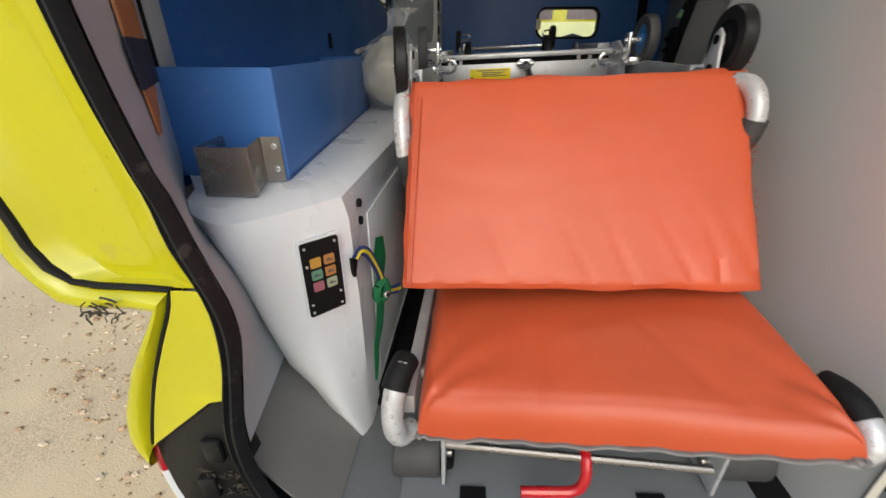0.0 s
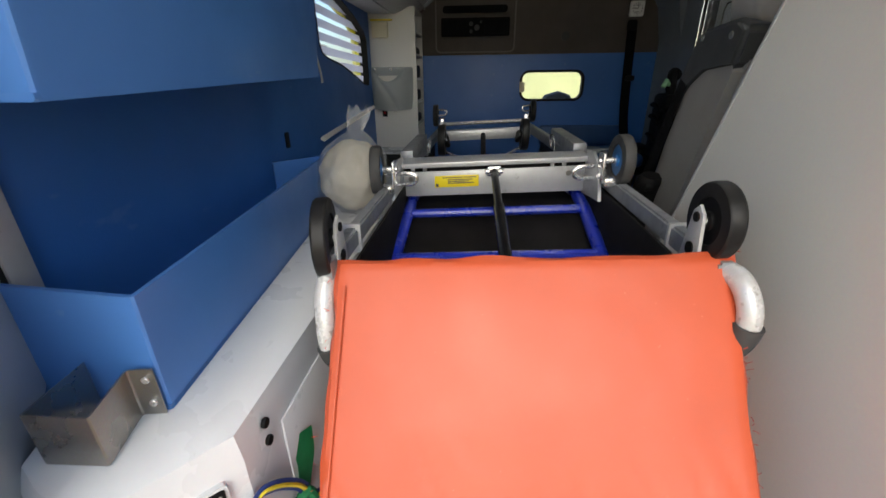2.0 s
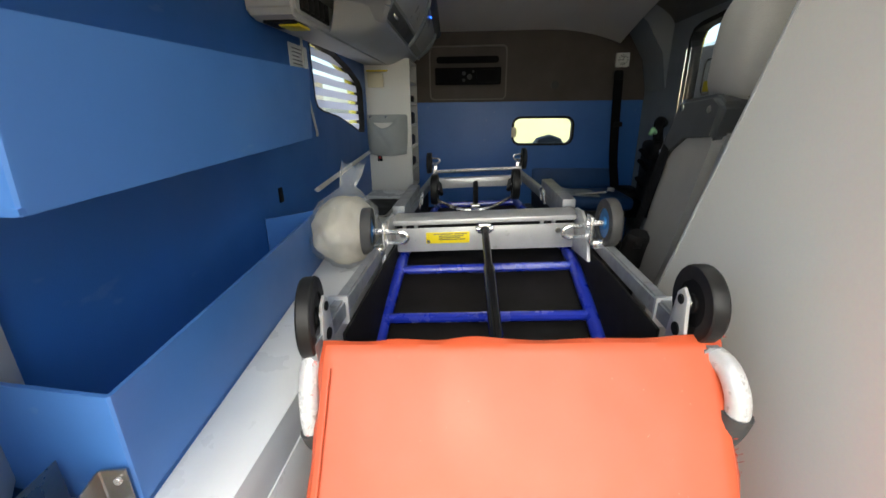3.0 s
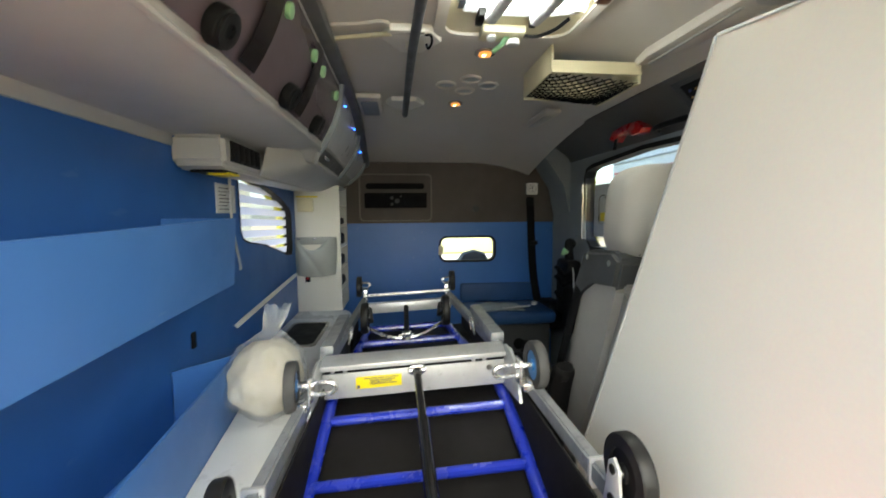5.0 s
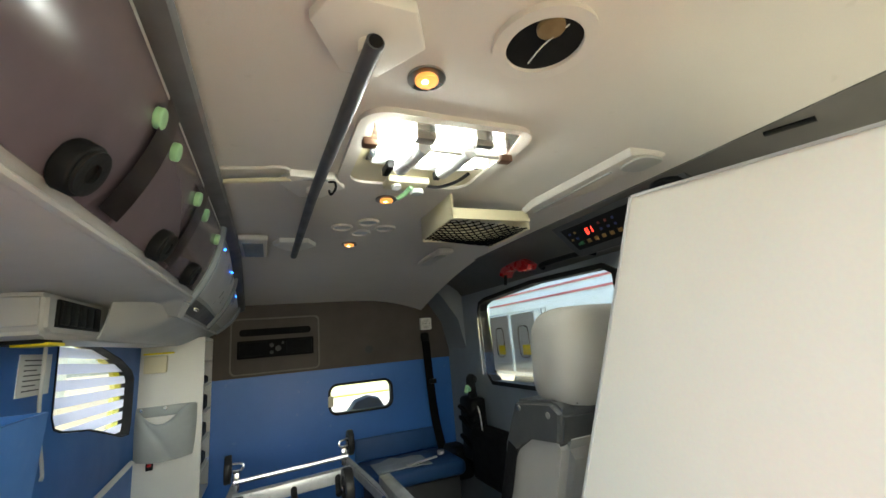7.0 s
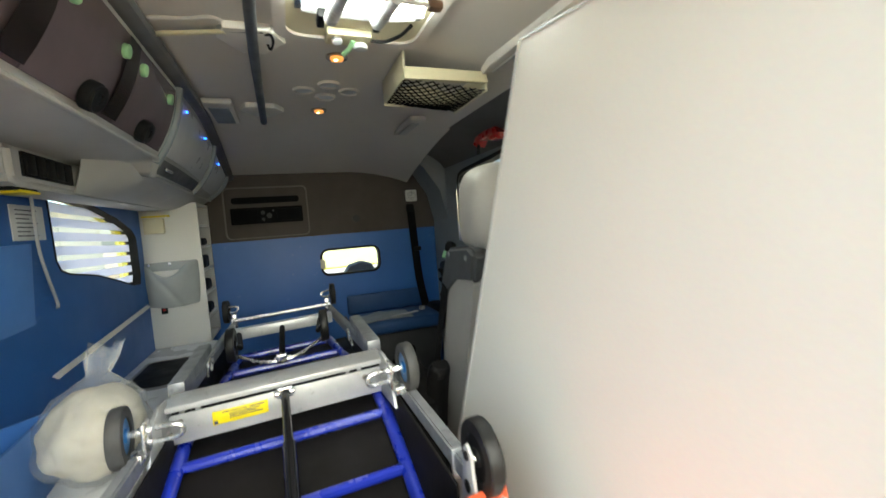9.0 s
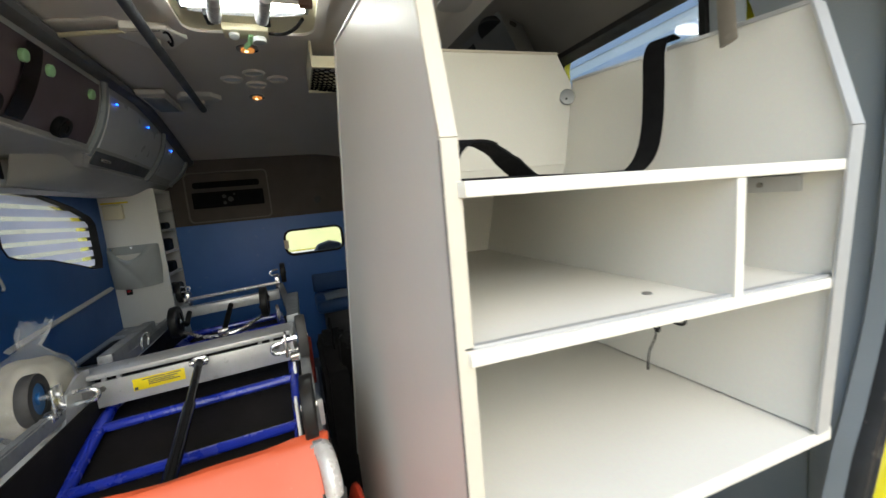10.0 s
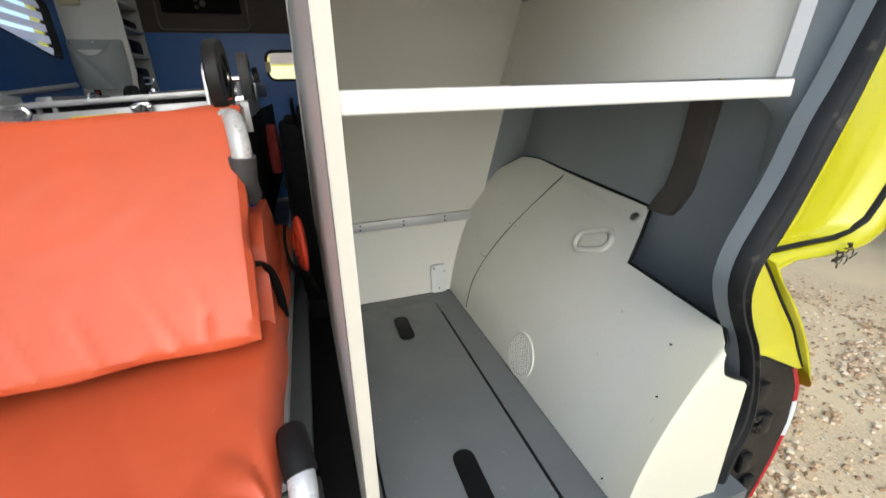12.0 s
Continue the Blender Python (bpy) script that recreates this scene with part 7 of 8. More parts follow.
    disc(bm, (0.452, 1.338, 0.62), (1, 0, 0), 0.020, 0.02, 18, bev=0.003)
    part("pivot", bm, RUBBER, ar)
    bm = B()
    tube(bm, smooth_path([(0.476, 1.30, 0.88), (0.470, 1.36, 0.72), (0.466, 1.42, 0.55), (0.470, 1.44, 0.30), (0.48, 1.44, 0.05)], 6), 0.022, 8, flat=0.15)
    part("seat_belt", bm, BLACK_CLOTH, s, "black seat belt webbing")
    return s


seat()

# ---------------------------------------------------------------- front end
VOID = mat("matt_black_plastic", (0.006, 0.006, 0.007), 0.75, var=0.2, scale=14, spec=0.12)
ra = thing("climate_unit", (-0.03, 2.99, 1.04), "overhead climate and radio unit set in the bulkhead lining", "climate unit")
bm = B()
holed(bm, rounded(-0.272, 0.212, 1.030, 1.345, 0.03), [rounded(-0.264, 0.204, 1.038, 1.337, 0.026)], "y", 2.984, 2.998)
part("surround", bm, TAUPE_EDGE, ra)
bm = B()
holed(bm, rounded(-0.225, 0.160, 1.243, 1.282, 0.018), [], "y", 2.976, 2.982)
vt = part("vent_slot", bm, VOID, ra, "long black air vent")
for i in range(14):
    bm = B()
    box(bm, -0.21 + i * 0.0265, -0.192 + i * 0.0265, 2.973, 2.977, 1.249, 1.276)
    part("vane", bm, VOID, vt)
bm = B()
holed(bm, rounded(-0.234, 0.175, 1.119, 1.218, 0.006), [], "y", 2.972, 2.982)
cu = part("control_unit", bm, VOID, ra, "black radio and heater panel")
for x0, x1 in ((-0.222, -0.085), (0.025, 0.163)):
    bm = B()
    box(bm, x0, x1, 2.967, 2.974, 1.132, 1.205, 0.003)
    part("display", bm, VOID, cu)
for x, z, r in ((-0.055, 1.185, 0.012), (-0.02, 1.165, 0.016), (-0.055, 1.145, 0.010), (0.004, 1.195, 0.007)):
    bm = B()
    disc(bm, (x, 2.966, z), (0, 1, 0), r, 0.012, 16, bev=0.002)
    part("dial", bm, TYRE, cu)
bm = B()
ring(bm, (0.51, 2.992, 1.112), (0, 1, 0), 0.012, 0.024, 0.010, 24)
disc(bm, (0.51, 2.991, 1.112), (0, 1, 0), 0.012, 0.008, 18)
single("temperature_sensor", bm, TYRE, "small round sensor in the bulkhead lining", "sensor")
ck = thing("wall_clock", (0.90, 2.99, 1.205), "square white wall clock with black marks", "clock")
bm = B()
holed(bm, rounded(0.862, 0.937, 1.206, 1.284, 0.008), [], "y", 2.972, 2.996)
part("case", bm, PAPER, ck)
bm = B()
for k in range(12):
    a = k * math.pi / 6
    c = (0.8995 + 0.026 * math.cos(a), 1.245 + 0.027 * math.sin(a))
    box(bm, c[0] - 0.002, c[0] + 0.002, 2.9705, 2.9725, c[1] - 0.003, c[1] + 0.003)
part("hour_marks", bm, INK, ck)
bm = B()
tube(bm, [(0.8995, 2.9705, 1.245), (0.878, 2.9705, 1.247)], 0.0016, 5)
tube(bm, [(0.8995, 2.9705, 1.245), (0.905, 2.9705, 1.260)], 0.0018, 5)
part("pointers", bm, INK, ck)
bm = B()
for x0, x1, z in ((0.885, 0.914, 1.262), (0.890, 0.910, 1.228)):
    box(bm, x0, x1, 2.9708, 2.9722, z - 0.0015, z + 0.0015)
part("print_bars", bm, INK, ck)

def ribbon(bm, pts, w, thick=0.002):
    """A flat strap along the points, its half width the vector w."""
    w = Vector(w)
    rows = [[bm.verts.new(p - w), bm.verts.new(p + w)] for p in (Vector(q) for q in pts)]
    fs = [bm.faces.new((a[0], a[1], b[1], b[0])) for a, b in zip(rows, rows[1:])]
    bmesh.ops.recalc_face_normals(bm, faces=fs)
    bmesh.ops.solidify(bm, geom=fs, thickness=thick)


sb = thing("seat_belt_strap", (0.93, 2.97, 0.5), "black seat belt hanging on the bulkhead beside the bench", "seat belt")
bm = B()
ribbon(bm, smooth_path([(0.882, 2.965, 1.17), (0.888, 2.962, 1.0), (0.895, 2.958, 0.83), (0.905, 2.945, 0.65), (0.930, 2.925, 0.47)], 6), (0.027, 0, 0.003))
part("webbing", bm, BLACK_CLOTH, sb)
bm = B()
box(bm, 0.855, 0.910, 2.955, 2.992, 1.13, 1.19, 0.014, 3)
part("guide", bm, BLACK, sb)
bm = B()
box(bm, 0.885, 0.935, 2.945, 2.972, 0.86, 0.89, 0.006, 2)
part("tongue", bm, BLACK, sb)
bm = B()
box(bm, 0.93, 1.05, 2.72, 2.95, 0.33, 0.50, 0.03, 3)
part("retractor", bm, BLACK, sb)

be = thing("fold_bench", (0.68, 2.8, 0.0), "small blue vinyl bench at the bulkhead", "bench")
bm = B()
box(bm, 0.40, 0.95, 2.62, 2.985, 0.395, 0.475, 0.03, 4)
part("cushion", bm, BLUE_SEAT, be)
bm = B()
box(bm, 0.45, 0.92, 2.66, 2.99, 0.0, 0.395, 0.006)
bs = part("box_base", bm, SEAT_PLASTIC, be, "dark box base")
bm = B()
disc(bm, (0.72, 2.657, 0.27), (0, 1, 0), 0.035, 0.006, 24)
part("hole", bm, BLACK, bs)
bm = B()
box(bm, 0.40, 0.95, 2.972, 2.997, 0.475, 0.60, 0.012, 3)
part("back_pad", bm, BLUE_SEAT, be)
bm = B()
sheet(bm, lambda u, v: (0.46 + 0.30 * u, 2.66 + 0.20 * v, 0.480 + 0.014 * (0.6 + noise.noise(Vector((u * 4, v * 4, 1)))) * math.sin(u * 3.1) ), 10, 8, 0.006)
single("folded_cloth", bm, POCKET, "grey folded cloth lying on the bench", "cloth")
bm = B()
tube(bm, [(0.62, 2.665, 0.492), (0.80, 2.70, 0.497)], 0.012, 8, flat=0.5)
disc(bm, (0.835, 2.715, 0.51), (0, 0, 1), 0.02, 0.02, 14, bev=0.003)
single("belt_buckle", bm, LOCKER, "pale seat belt buckle lying on the bench", "buckle")

eq = thing("equipment_holder", (1.05, 2.6, 0.45), "black equipment holder with straps and a pale tip", "equipment holder")
bm = B()
box(bm, 0.965, 1.058, 2.52, 2.70, 0.46, 0.80, 0.025, 3)
part("case", bm, BLACK, eq)
bm = B()
tube(bm, smooth_path([(1.02, 2.60, 0.78), (0.99, 2.56, 0.84), (1.0, 2.58, 0.90), (1.04, 2.63, 0.89)], 5), 0.026, 10)
part("hose_end", bm, RUBBER, eq)
bm = B()
tube(bm, [(0.975, 2.55, 0.845), (0.950, 2.53, 0.865), (0.935, 2.52, 0.835)], 0.012, 8)
part("pale_tip", bm, GREEN_KNOB, eq)
bm = B()
for z in (0.58, 0.68, 0.74):
    tube(bm, smooth_path([(0.985, 2.50, z), (0.955, 2.53, z - 0.03), (0.952, 2.62, z), (0.97, 2.70, z)], 4), 0.012, 8)
part("strap", bm, BLACK_CLOTH, eq)
bm = B()
tube(bm, smooth_path([(0.99, 2.50, 0.76), (0.96, 2.42, 0.72), (0.955, 2.40, 0.60), (0.96, 2.42, 0.45)], 6), 0.0035, 6)
part("cable", bm, PAPER, eq)
bm = B()
box(bm, 0.93, 1.06, 2.20, 2.52, 0.40, 0.66, 0.03, 3)
part("lower_bag", bm, BLACK_CLOTH, eq)

# white tower beside the bulkhead
tw = thing("corner_tower", (-0.47, 2.84, 0.506), "white corner tower unit with small open shelves in its side", "tower unit")
bm = B()
box(bm, -0.612, -0.354, 2.685, 2.700, 0.507, 1.246, 0.003)
part("face_panel", bm, WHITE_LAM, tw)
bm = B()
box(bm, -0.612, -0.55, 2.700, 2.995, 0.507, 1.246)
part("back", bm, WHITE_LAM, tw)
for z in (0.507, 0.63, 0.755, 0.88, 1.005, 1.12, 1.232):
    bm = B()
    box(bm, -0.55, -0.354, 2.700, 2.975, z, z + 0.012, 0.001)
    part("shelf", bm, WHITE_LAM, tw)
bm = B()
box(bm, -0.55, -0.354, 2.975, 2.992, 0.507, 1.246, 0.002)
part("end_panel", bm, LOCKER, tw)
for z, h in ((0.642, 0.05), (0.767, 0.06), (0.892, 0.07), (1.017, 0.04)):
    bm = B()
    box(bm, -0.45, -0.362, 2.74, 2.92, z, z + h, 0.012, 2)
    single("black_pouch", bm, BLACK, "small black pouch in the tower shelf", "pouch", group="tower pouches")
pk = thing("wall_pocket", (-0.49, 2.67, 0.77), "grey vinyl wall pocket hung on the white tower", "pocket")
bm = B()
def pocket(u, v):
    """Slack vinyl front: rounded below, its upper edge dipping to one side, a soft diagonal fold."""
    w = 1 - 0.10 * (1 - v) ** 3
    x = -0.498 + (u - 0.5) * 0.240 * w
    dip = 0.075 * math.sin(min(u * 1.15, 1) * math.pi) ** 1.3 * v ** 4
    belly = math.sin(u * math.pi) ** 0.6 * (0.25 + 0.75 * math.sin((1 - v) ** 0.7 * math.pi * 0.62 + 0.5))
    fold = 0.010 * max(0, 1 - abs(u - 0.12 - 0.55 * (1 - v)) / 0.10)
    return (x, 2.684 - 0.052 * belly + fold, 0.728 + 0.215 * v - dip - 0.010 * math.sin(u * math.pi) * (1 - v))
sheet(bm, pocket, 24, 18, 0.004)
part("pouch", bm, POCKET, pk)
bm = B()
box(bm, -0.615, -0.380, 2.677, 2.684, 0.905, 0.950, 0.003)
part("hem", bm, POCKET, pk)
for x in (-0.59, -0.50, -0.41):
    bm = B()
    disc(bm, (x, 2.675, 0.938), (0, 1, 0), 0.007, 0.006, 12, bev=0.001)
    part("stud", bm, CHROME, pk)
dp = thing("paper_dispenser", (-0.545, 2.66, 1.08), "small cream dispenser with a yellow strip on the tower", "dispenser")
bm = B()
box(bm, -0.590, -0.502, 2.655, 2.685, 1.095, 1.172, 0.006, 2)
part("case", bm, CREAM, dp)
bm = B()
box(bm, -0.595, -0.478, 2.665, 2.685, 1.178, 1.186, 0.001)
part("strip", bm, YELLOW_LAB, dp, "yellow strip")
sw = thing("rocker_switch", (-0.548, 2.68, 0.69), "black rocker switch with a red lamp", "switch")
bm = B()
box(bm, -0.562, -0.534, 2.676, 2.686, 0.684, 0.728, 0.003)
part("housing", bm, BLACK, sw)
bm = B()
box(bm, -0.555, -0.541, 2.673, 2.677, 0.700, 0.712, 0.001)
part("lamp", bm, RED, sw)

# ---------------------------------------------------------------- left wall fittings
bm = B()

tube(bm, [(-0.596, 1.765, 0.683), (-0.596, 2.60, 0.742)], 0.014, 4, flat=0.8)
single("wall_rail", bm, WHITE_LAM, "white bar rail along the blue wall", "rail")
sl = thing("wall_lock_slot", (-0.609, 1.482, 0.695), "black lock slot in the blue wall panel", "slot")
bm = B()
prism(bm, rounded(1.470, 1.494, 0.695, 0.742, 0.004), "x", -0.6105, -0.606)
part("plate", bm, BLACK, sl)
bm = B()
prism(bm, rounded(1.477, 1.487, 0.702, 0.735, 0.004), "x", -0.606, -0.6045)
part("slot", bm, RUBBER, sl)
nt = thing("notice_sheet", (-0.609, 1.755, 1.09), "white printed notice sheet on the blue wall", "notice")
bm = B()
box(bm, -0.610, -0.6075, 1.678, 1.835, 1.088, 1.188)
part("sheet", bm, PAPER, nt)
bm = B()
for i in range(7):
    box(bm, -0.6077, -0.6068, 1.700, 1.800 - 0.02 * (i % 3), 1.172 - i * 0.012, 1.175 - i * 0.012)
tagged(part("print_bars", bm, INK, nt), kind="stuff")
bm = B()
tube(bm, smooth_path([(-0.585, 1.735, 1.225), (-0.586, 1.738, 1.15), (-0.588, 1.745, 1.06), (-0.588, 1.768, 0.98), (-0.586, 1.795, 0.90), (-0.584, 1.788, 0.882)], 7), 0.0045, 8)
single("hanging_cable", bm, LOCKER, "thin grey cable hanging from the locker", "cable")

# lanyard straps on the console side
def side_band(name, rows, m, label, parent):
    """A flat band hung beside the console: rows of x, y, z and half width."""
    ps = [Vector(q[:3]) for q in rows]
    bm = B()
    g = []
    for i, p in enumerate(ps):
        d = (ps[min(i + 1, len(ps) - 1)] - ps[max(i - 1, 0)]).normalized()
        n = d.cross(Vector((0.9, -0.43, 0))).normalized() * rows[i][3]
        g.append([bm.verts.new(p - n), bm.verts.new(p + Vector((0.0015, 0, 0))), bm.verts.new(p + n)])
    fs = [bm.faces.new((a[k], a[k + 1], b[k + 1], b[k])) for a, b in zip(g, g[1:]) for k in range(2)]
    bmesh.ops.recalc_face_normals(bm, faces=fs)
    bmesh.ops.solidify(bm, geom=fs, thickness=0.0014)
    return part(name, bm, m, parent, label)


def dense(rows):
    """Adds rows between the given ones along a smooth line."""
    ps = smooth_path([q[:3] for q in rows], 6)
    n = len(ps) - 1
    return [(p.x, p.y, p.z, float(np.interp(k / n * (len(rows) - 1), range(len(rows)), [q[3] for q in rows]))) for k, p in enumerate(ps)]


ls = thing("green_strap", (-0.29, 0.64, 0.07), "green strap tied with a blue and yellow lanyard", "strap")
side_band("webbing", dense([(-0.296, 0.690, 0.362, 0.022), (-0.288, 0.676, 0.326, 0.019), (-0.285, 0.658, 0.299, 0.013), (-0.284, 0.642, 0.273, 0.010)]), GREEN_STRAP, "", ls)
side_band("webbing_tail", dense([(-0.283, 0.642, 0.273, 0.008), (-0.287, 0.648, 0.230, 0.012), (-0.288, 0.630, 0.192, 0.012), (-0.290, 0.605, 0.161, 0.008), (-0.290, 0.595, 0.127, 0.006), (-0.291, 0.585, 0.091, 0.003)]), GREEN_STRAP, "", ls)
blue = [(-0.297, 0.553, 0.386, 0.0085), (-0.290, 0.560, 0.397, 0.0085), (-0.284, 0.575, 0.388, 0.0085), (-0.282, 0.597, 0.364, 0.0085), (-0.280, 0.626, 0.324, 0.0085), (-0.278, 0.646, 0.284, 0.0085)]
tail = [(-0.276, 0.643, 0.268, 0.0085), (-0.266, 0.668, 0.256, 0.0095), (-0.256, 0.692, 0.246, 0.0105)]
for rows in (blue, tail):
    ln = side_band("lanyard", dense(rows), BLUE_STRAP, "blue lanyard", ls)
    side_band("yellow_stripe", dense([(x + 0.0026, y - 0.0012, z, 0.32 * w) for x, y, z, w in rows]), YEL_STRAP, "yellow stripe", ln)
bm = B()
disc(bm, (-0.268, 0.632, 0.268), (1, -0.6, 0), 0.0075, 0.006, 18, bev=0.002)
st = part("press_stud", bm, CHROME, ls)
bm = B()
disc(bm, (-0.2645, 0.630, 0.268), (1, -0.6, 0), 0.0035, 0.003, 12)
part("stud_centre", bm, BLACK, st)
bm = B()
tube(bm, smooth_path([(-0.283, 0.630, 0.286), (-0.274, 0.640, 0.292), (-0.270, 0.646, 0.272), (-0.276, 0.640, 0.254), (-0.286, 0.626, 0.262), (-0.283, 0.630, 0.286)], 4), 0.0085, 8)
part("knot", bm, GREEN_STRAP, ls)
bm = B()
prism(bm, [(0.540, 0.394), (0.566, 0.378), (0.548, 0.354), (0.541, 0.366)], "x", -0.302, -0.2965)
part("strap_slot", bm, BLACK, ls, "dark slot in the console side")
# tan and navy straps on the rear side trim
def trim_strap(name, rows, m, label, off):
    """A flat strap lying on the rear trim: rows of height and two places along the trim."""
    bm = B()
    g = []
    for z, u0, u1 in rows:
        e = across(SEAL_L[1], z)
        g.append([bm.verts.new(Vector(trim_panel(u0 + (u1 - u0) * k / 4, z, e)) + Vector((0.77, -0.64, 0)) * off) for k in range(5)])
    fs = [bm.faces.new((a[k], a[k + 1], b[k + 1], b[k])) for a, b in zip(g, g[1:]) for k in range(4)]
    bmesh.ops.recalc_face_normals(bm, faces=fs)
    bmesh.ops.solidify(bm, geom=fs, thickness=0.003)
    ob = single(name, bm, m, label, "strap")
    ob.location.x += 0.010
    return ob


NAVY = mat("navy_webbing", (0.018, 0.024, 0.05), 0.8, var=0.2, scale=30, bump=0.3)
TAN = mat("tan_webbing", (0.50, 0.21, 0.07), 0.75, var=0.2, scale=30, bump=0.3)
trim_strap("tan_strap", ((0.95, 0.46, 0.84), (0.85, 0.46, 0.83), (0.70, 0.45, 0.82)), TAN, "tan strap fixed to the grey side trim", 0.004)
trim_strap("navy_loop", ((0.708, 0.42, 0.88), (0.69, 0.42, 0.87), (0.655, 0.44, 0.86)), NAVY, "navy cloth loop round the tan strap", 0.009)
trim_strap("tan_strap", ((0.665, 0.46, 0.76), (0.64, 0.48, 0.70), (0.62, 0.49, 0.62), (0.602, 0.50, 0.54)), TAN, "pointed tan strap end below the navy loop", 0.004)

# plastic bag with white contents on the console
bg = thing("plastic_bag", (-0.42, 1.42, 0.507), "clear plastic bag tied over a bundle of white cloth", "bag")
BAGM = clear("bag_film")
bn, bl = BAGM.node_tree.nodes, BAGM.node_tree.links
bn["Principled BSDF"].inputs["Transmission Weight"].default_value = 0.0
bn["Principled BSDF"].inputs["Base Color"].default_value = (0.8, 0.82, 0.84, 1)
bn["Principled BSDF"].inputs["Roughness"].default_value = 0.08
bt, bx = bn.new("ShaderNodeBsdfTransparent"), bn.new("ShaderNodeMixShader")
bx.inputs["Fac"].default_value = 0.20
bl.new(bt.outputs[0], bx.inputs[1])
bl.new(bn["Principled BSDF"].outputs[0], bx.inputs[2])
bl.new(bx.outputs[0], bn["Material Output"].inputs["Surface"])
bm = B()
def blob(u, v, k=1.0):
    a, b = u * 2 * math.pi, v * math.pi
    q = Vector((math.cos(a) * math.sin(b), math.sin(a) * math.sin(b), math.cos(b)))
    r = 0.110 * k * (1 + 0.13 * noise.noise(q * 1.7) + 0.06 * noise.noise(q * 3.2))
    return Vector((-0.386 + 0.95 * r * math.sin(b) * math.cos(a), 1.43 + 1.05 * r * math.sin(b) * math.sin(a), 0.622 - r * 0.97 * math.cos(b)))
def bundle(u, v):
    p = blob(u % 1.0, v, 0.97)
    d = (p - Vector((-0.386, 1.43, 0.622))).normalized()
    return p - d * (0.0035 * max(0, 1 - abs(noise.noise(d * 2.4)) * 6) + 0.002 * abs(noise.noise(d * 6)))


sheet(bm, bundle, 72, 48)
bmesh.ops.remove_doubles(bm, verts=bm.verts, dist=0.0008)
part("cloth_bundle", bm, mat("white_cloth", (0.64, 0.59, 0.46), 0.85, var=0.15, scale=12, grain=0.15, gscale=300, bump=0.4), bg, "bundle of off-white cloth")
bm = B()
def film(u, v):
    """The film hugs the bundle, gathers to a neck and opens again into a small crumpled tuft."""
    a = u * 2 * math.pi
    ca, sa = math.cos(a), math.sin(a)
    w = 0.011 * abs(noise.noise(Vector((ca * 3, sa * 3, v * 6)))) + 0.009 * abs(noise.noise(Vector((ca * 6, sa * 6, v * 11)))) - 0.004
    if v < 0.68:
        p = blob(u % 1.0, v * 1.18, 1.07)
    else:
        q = blob(u % 1.0, 0.68 * 1.18, 1.07)
        t = (v - 0.68) / 0.32
        neck = Vector((-0.378, 1.45, 0.752))
        if t < 0.5:
            f = t * 2
            p = q.lerp(neck + Vector((ca * 0.020, sa * 0.022, 0)), f ** 0.8)
            w *= 1 - 0.6 * f
        else:
            f = t * 2 - 1
            g = 0.020 + 0.014 * f ** 0.7 * (0.9 + 0.3 * math.sin(a * 2 + 1) + 0.3 * math.sin(a * 5))
            p = neck + Vector((0.012 * f + ca * g, 0.02 * f + sa * g, f * (0.062 + 0.008 * math.sin(a * 3) + 0.006 * math.sin(a * 7))))
    return p + Vector((ca * w, sa * w, 0))
sheet(bm, film, 120, 72)
bmesh.ops.remove_doubles(bm, verts=bm.verts, dist=0.0004)
fm = part("film", bm, BAGM, bg, "crumpled clear plastic film")
fm.visible_shadow = False

# red kit roll beside the stretcher, with a folded orange strap on it
ob_ = thing("kit_roll", (0.40, 1.05, 0.02), "black nylon kit roll with a folded orange strap", "bag")
bm = B()
tube(bm, smooth_path([(0.405, 1.17, 0.055), (0.41, 1.20, 0.06), (0.412, 1.25, 0.06), (0.41, 1.29, 0.055)], 6), [0.02, 0.03] + [0.034] * 15 + [0.03, 0.02], 14)
for v in bm.verts:
    v.co.x += 0.008 * noise.noise(v.co * 14)
    v.co.z += 0.010 * noise.noise(v.co * 11)
    v.co.z -= 0.012 if v.co.z < 0.05 else 0
    v.co.x = min(v.co.x, 0.455)
part("body", bm, BLACK_CLOTH, ob_)
for k, (dy, dz, r) in enumerate(((0, 0, 0.040), (0.012, 0.006, 0.032))):
    bm = B()
    c = Vector((0.380, 0.920 + dy, 0.362 + dz))
    tube(bm, [c + Vector((0.018 * math.sin(a * 0.5), r * math.cos(a), 1.25 * r * math.sin(a))) for a in (2 * math.pi * q / 24 for q in range(25))], 0.016, 8, flat=0.45)
    part("strap_loop", bm, ORANGE_NYLON, ob_, "folded bright orange strap loop")
bm = B()
tube(bm, smooth_path([(0.369, 0.910, 0.415), (0.364, 0.900, 0.375), (0.369, 0.910, 0.32), (0.392, 1.08, 0.19), (0.405, 1.20, 0.085)], 6), 0.011, 8, flat=0.3)
part("black_strap", bm, BLACK_CLOTH, ob_)
bm = B()
tube(bm, smooth_path([(0.405, 1.20, 0.085), (0.392, 1.08, 0.20), (0.386, 0.94, 0.315)], 4), 0.014, 8)
part("strap_knot", bm, BLACK, ob_)
bm = B()
tube(bm, smooth_path([(0.300, 0.625, 0.425), (0.330, 0.640, 0.436), (0.350, 0.660, 0.425), (0.357, 0.69, 0.37), (0.355, 0.72, 0.30)], 6), 0.012, 8, flat=0.3)
single("mattress_strap", bm, BLACK_CLOTH, "black webbing strap over the mattress edge", "strap")
bm = B()
prism(bm, [(1.58, 0.41), (1.70, 0.42), (1.71, 0.53), (1.64, 0.575), (1.59, 0.52)], "x", 0.305, 0.340, 0.008)
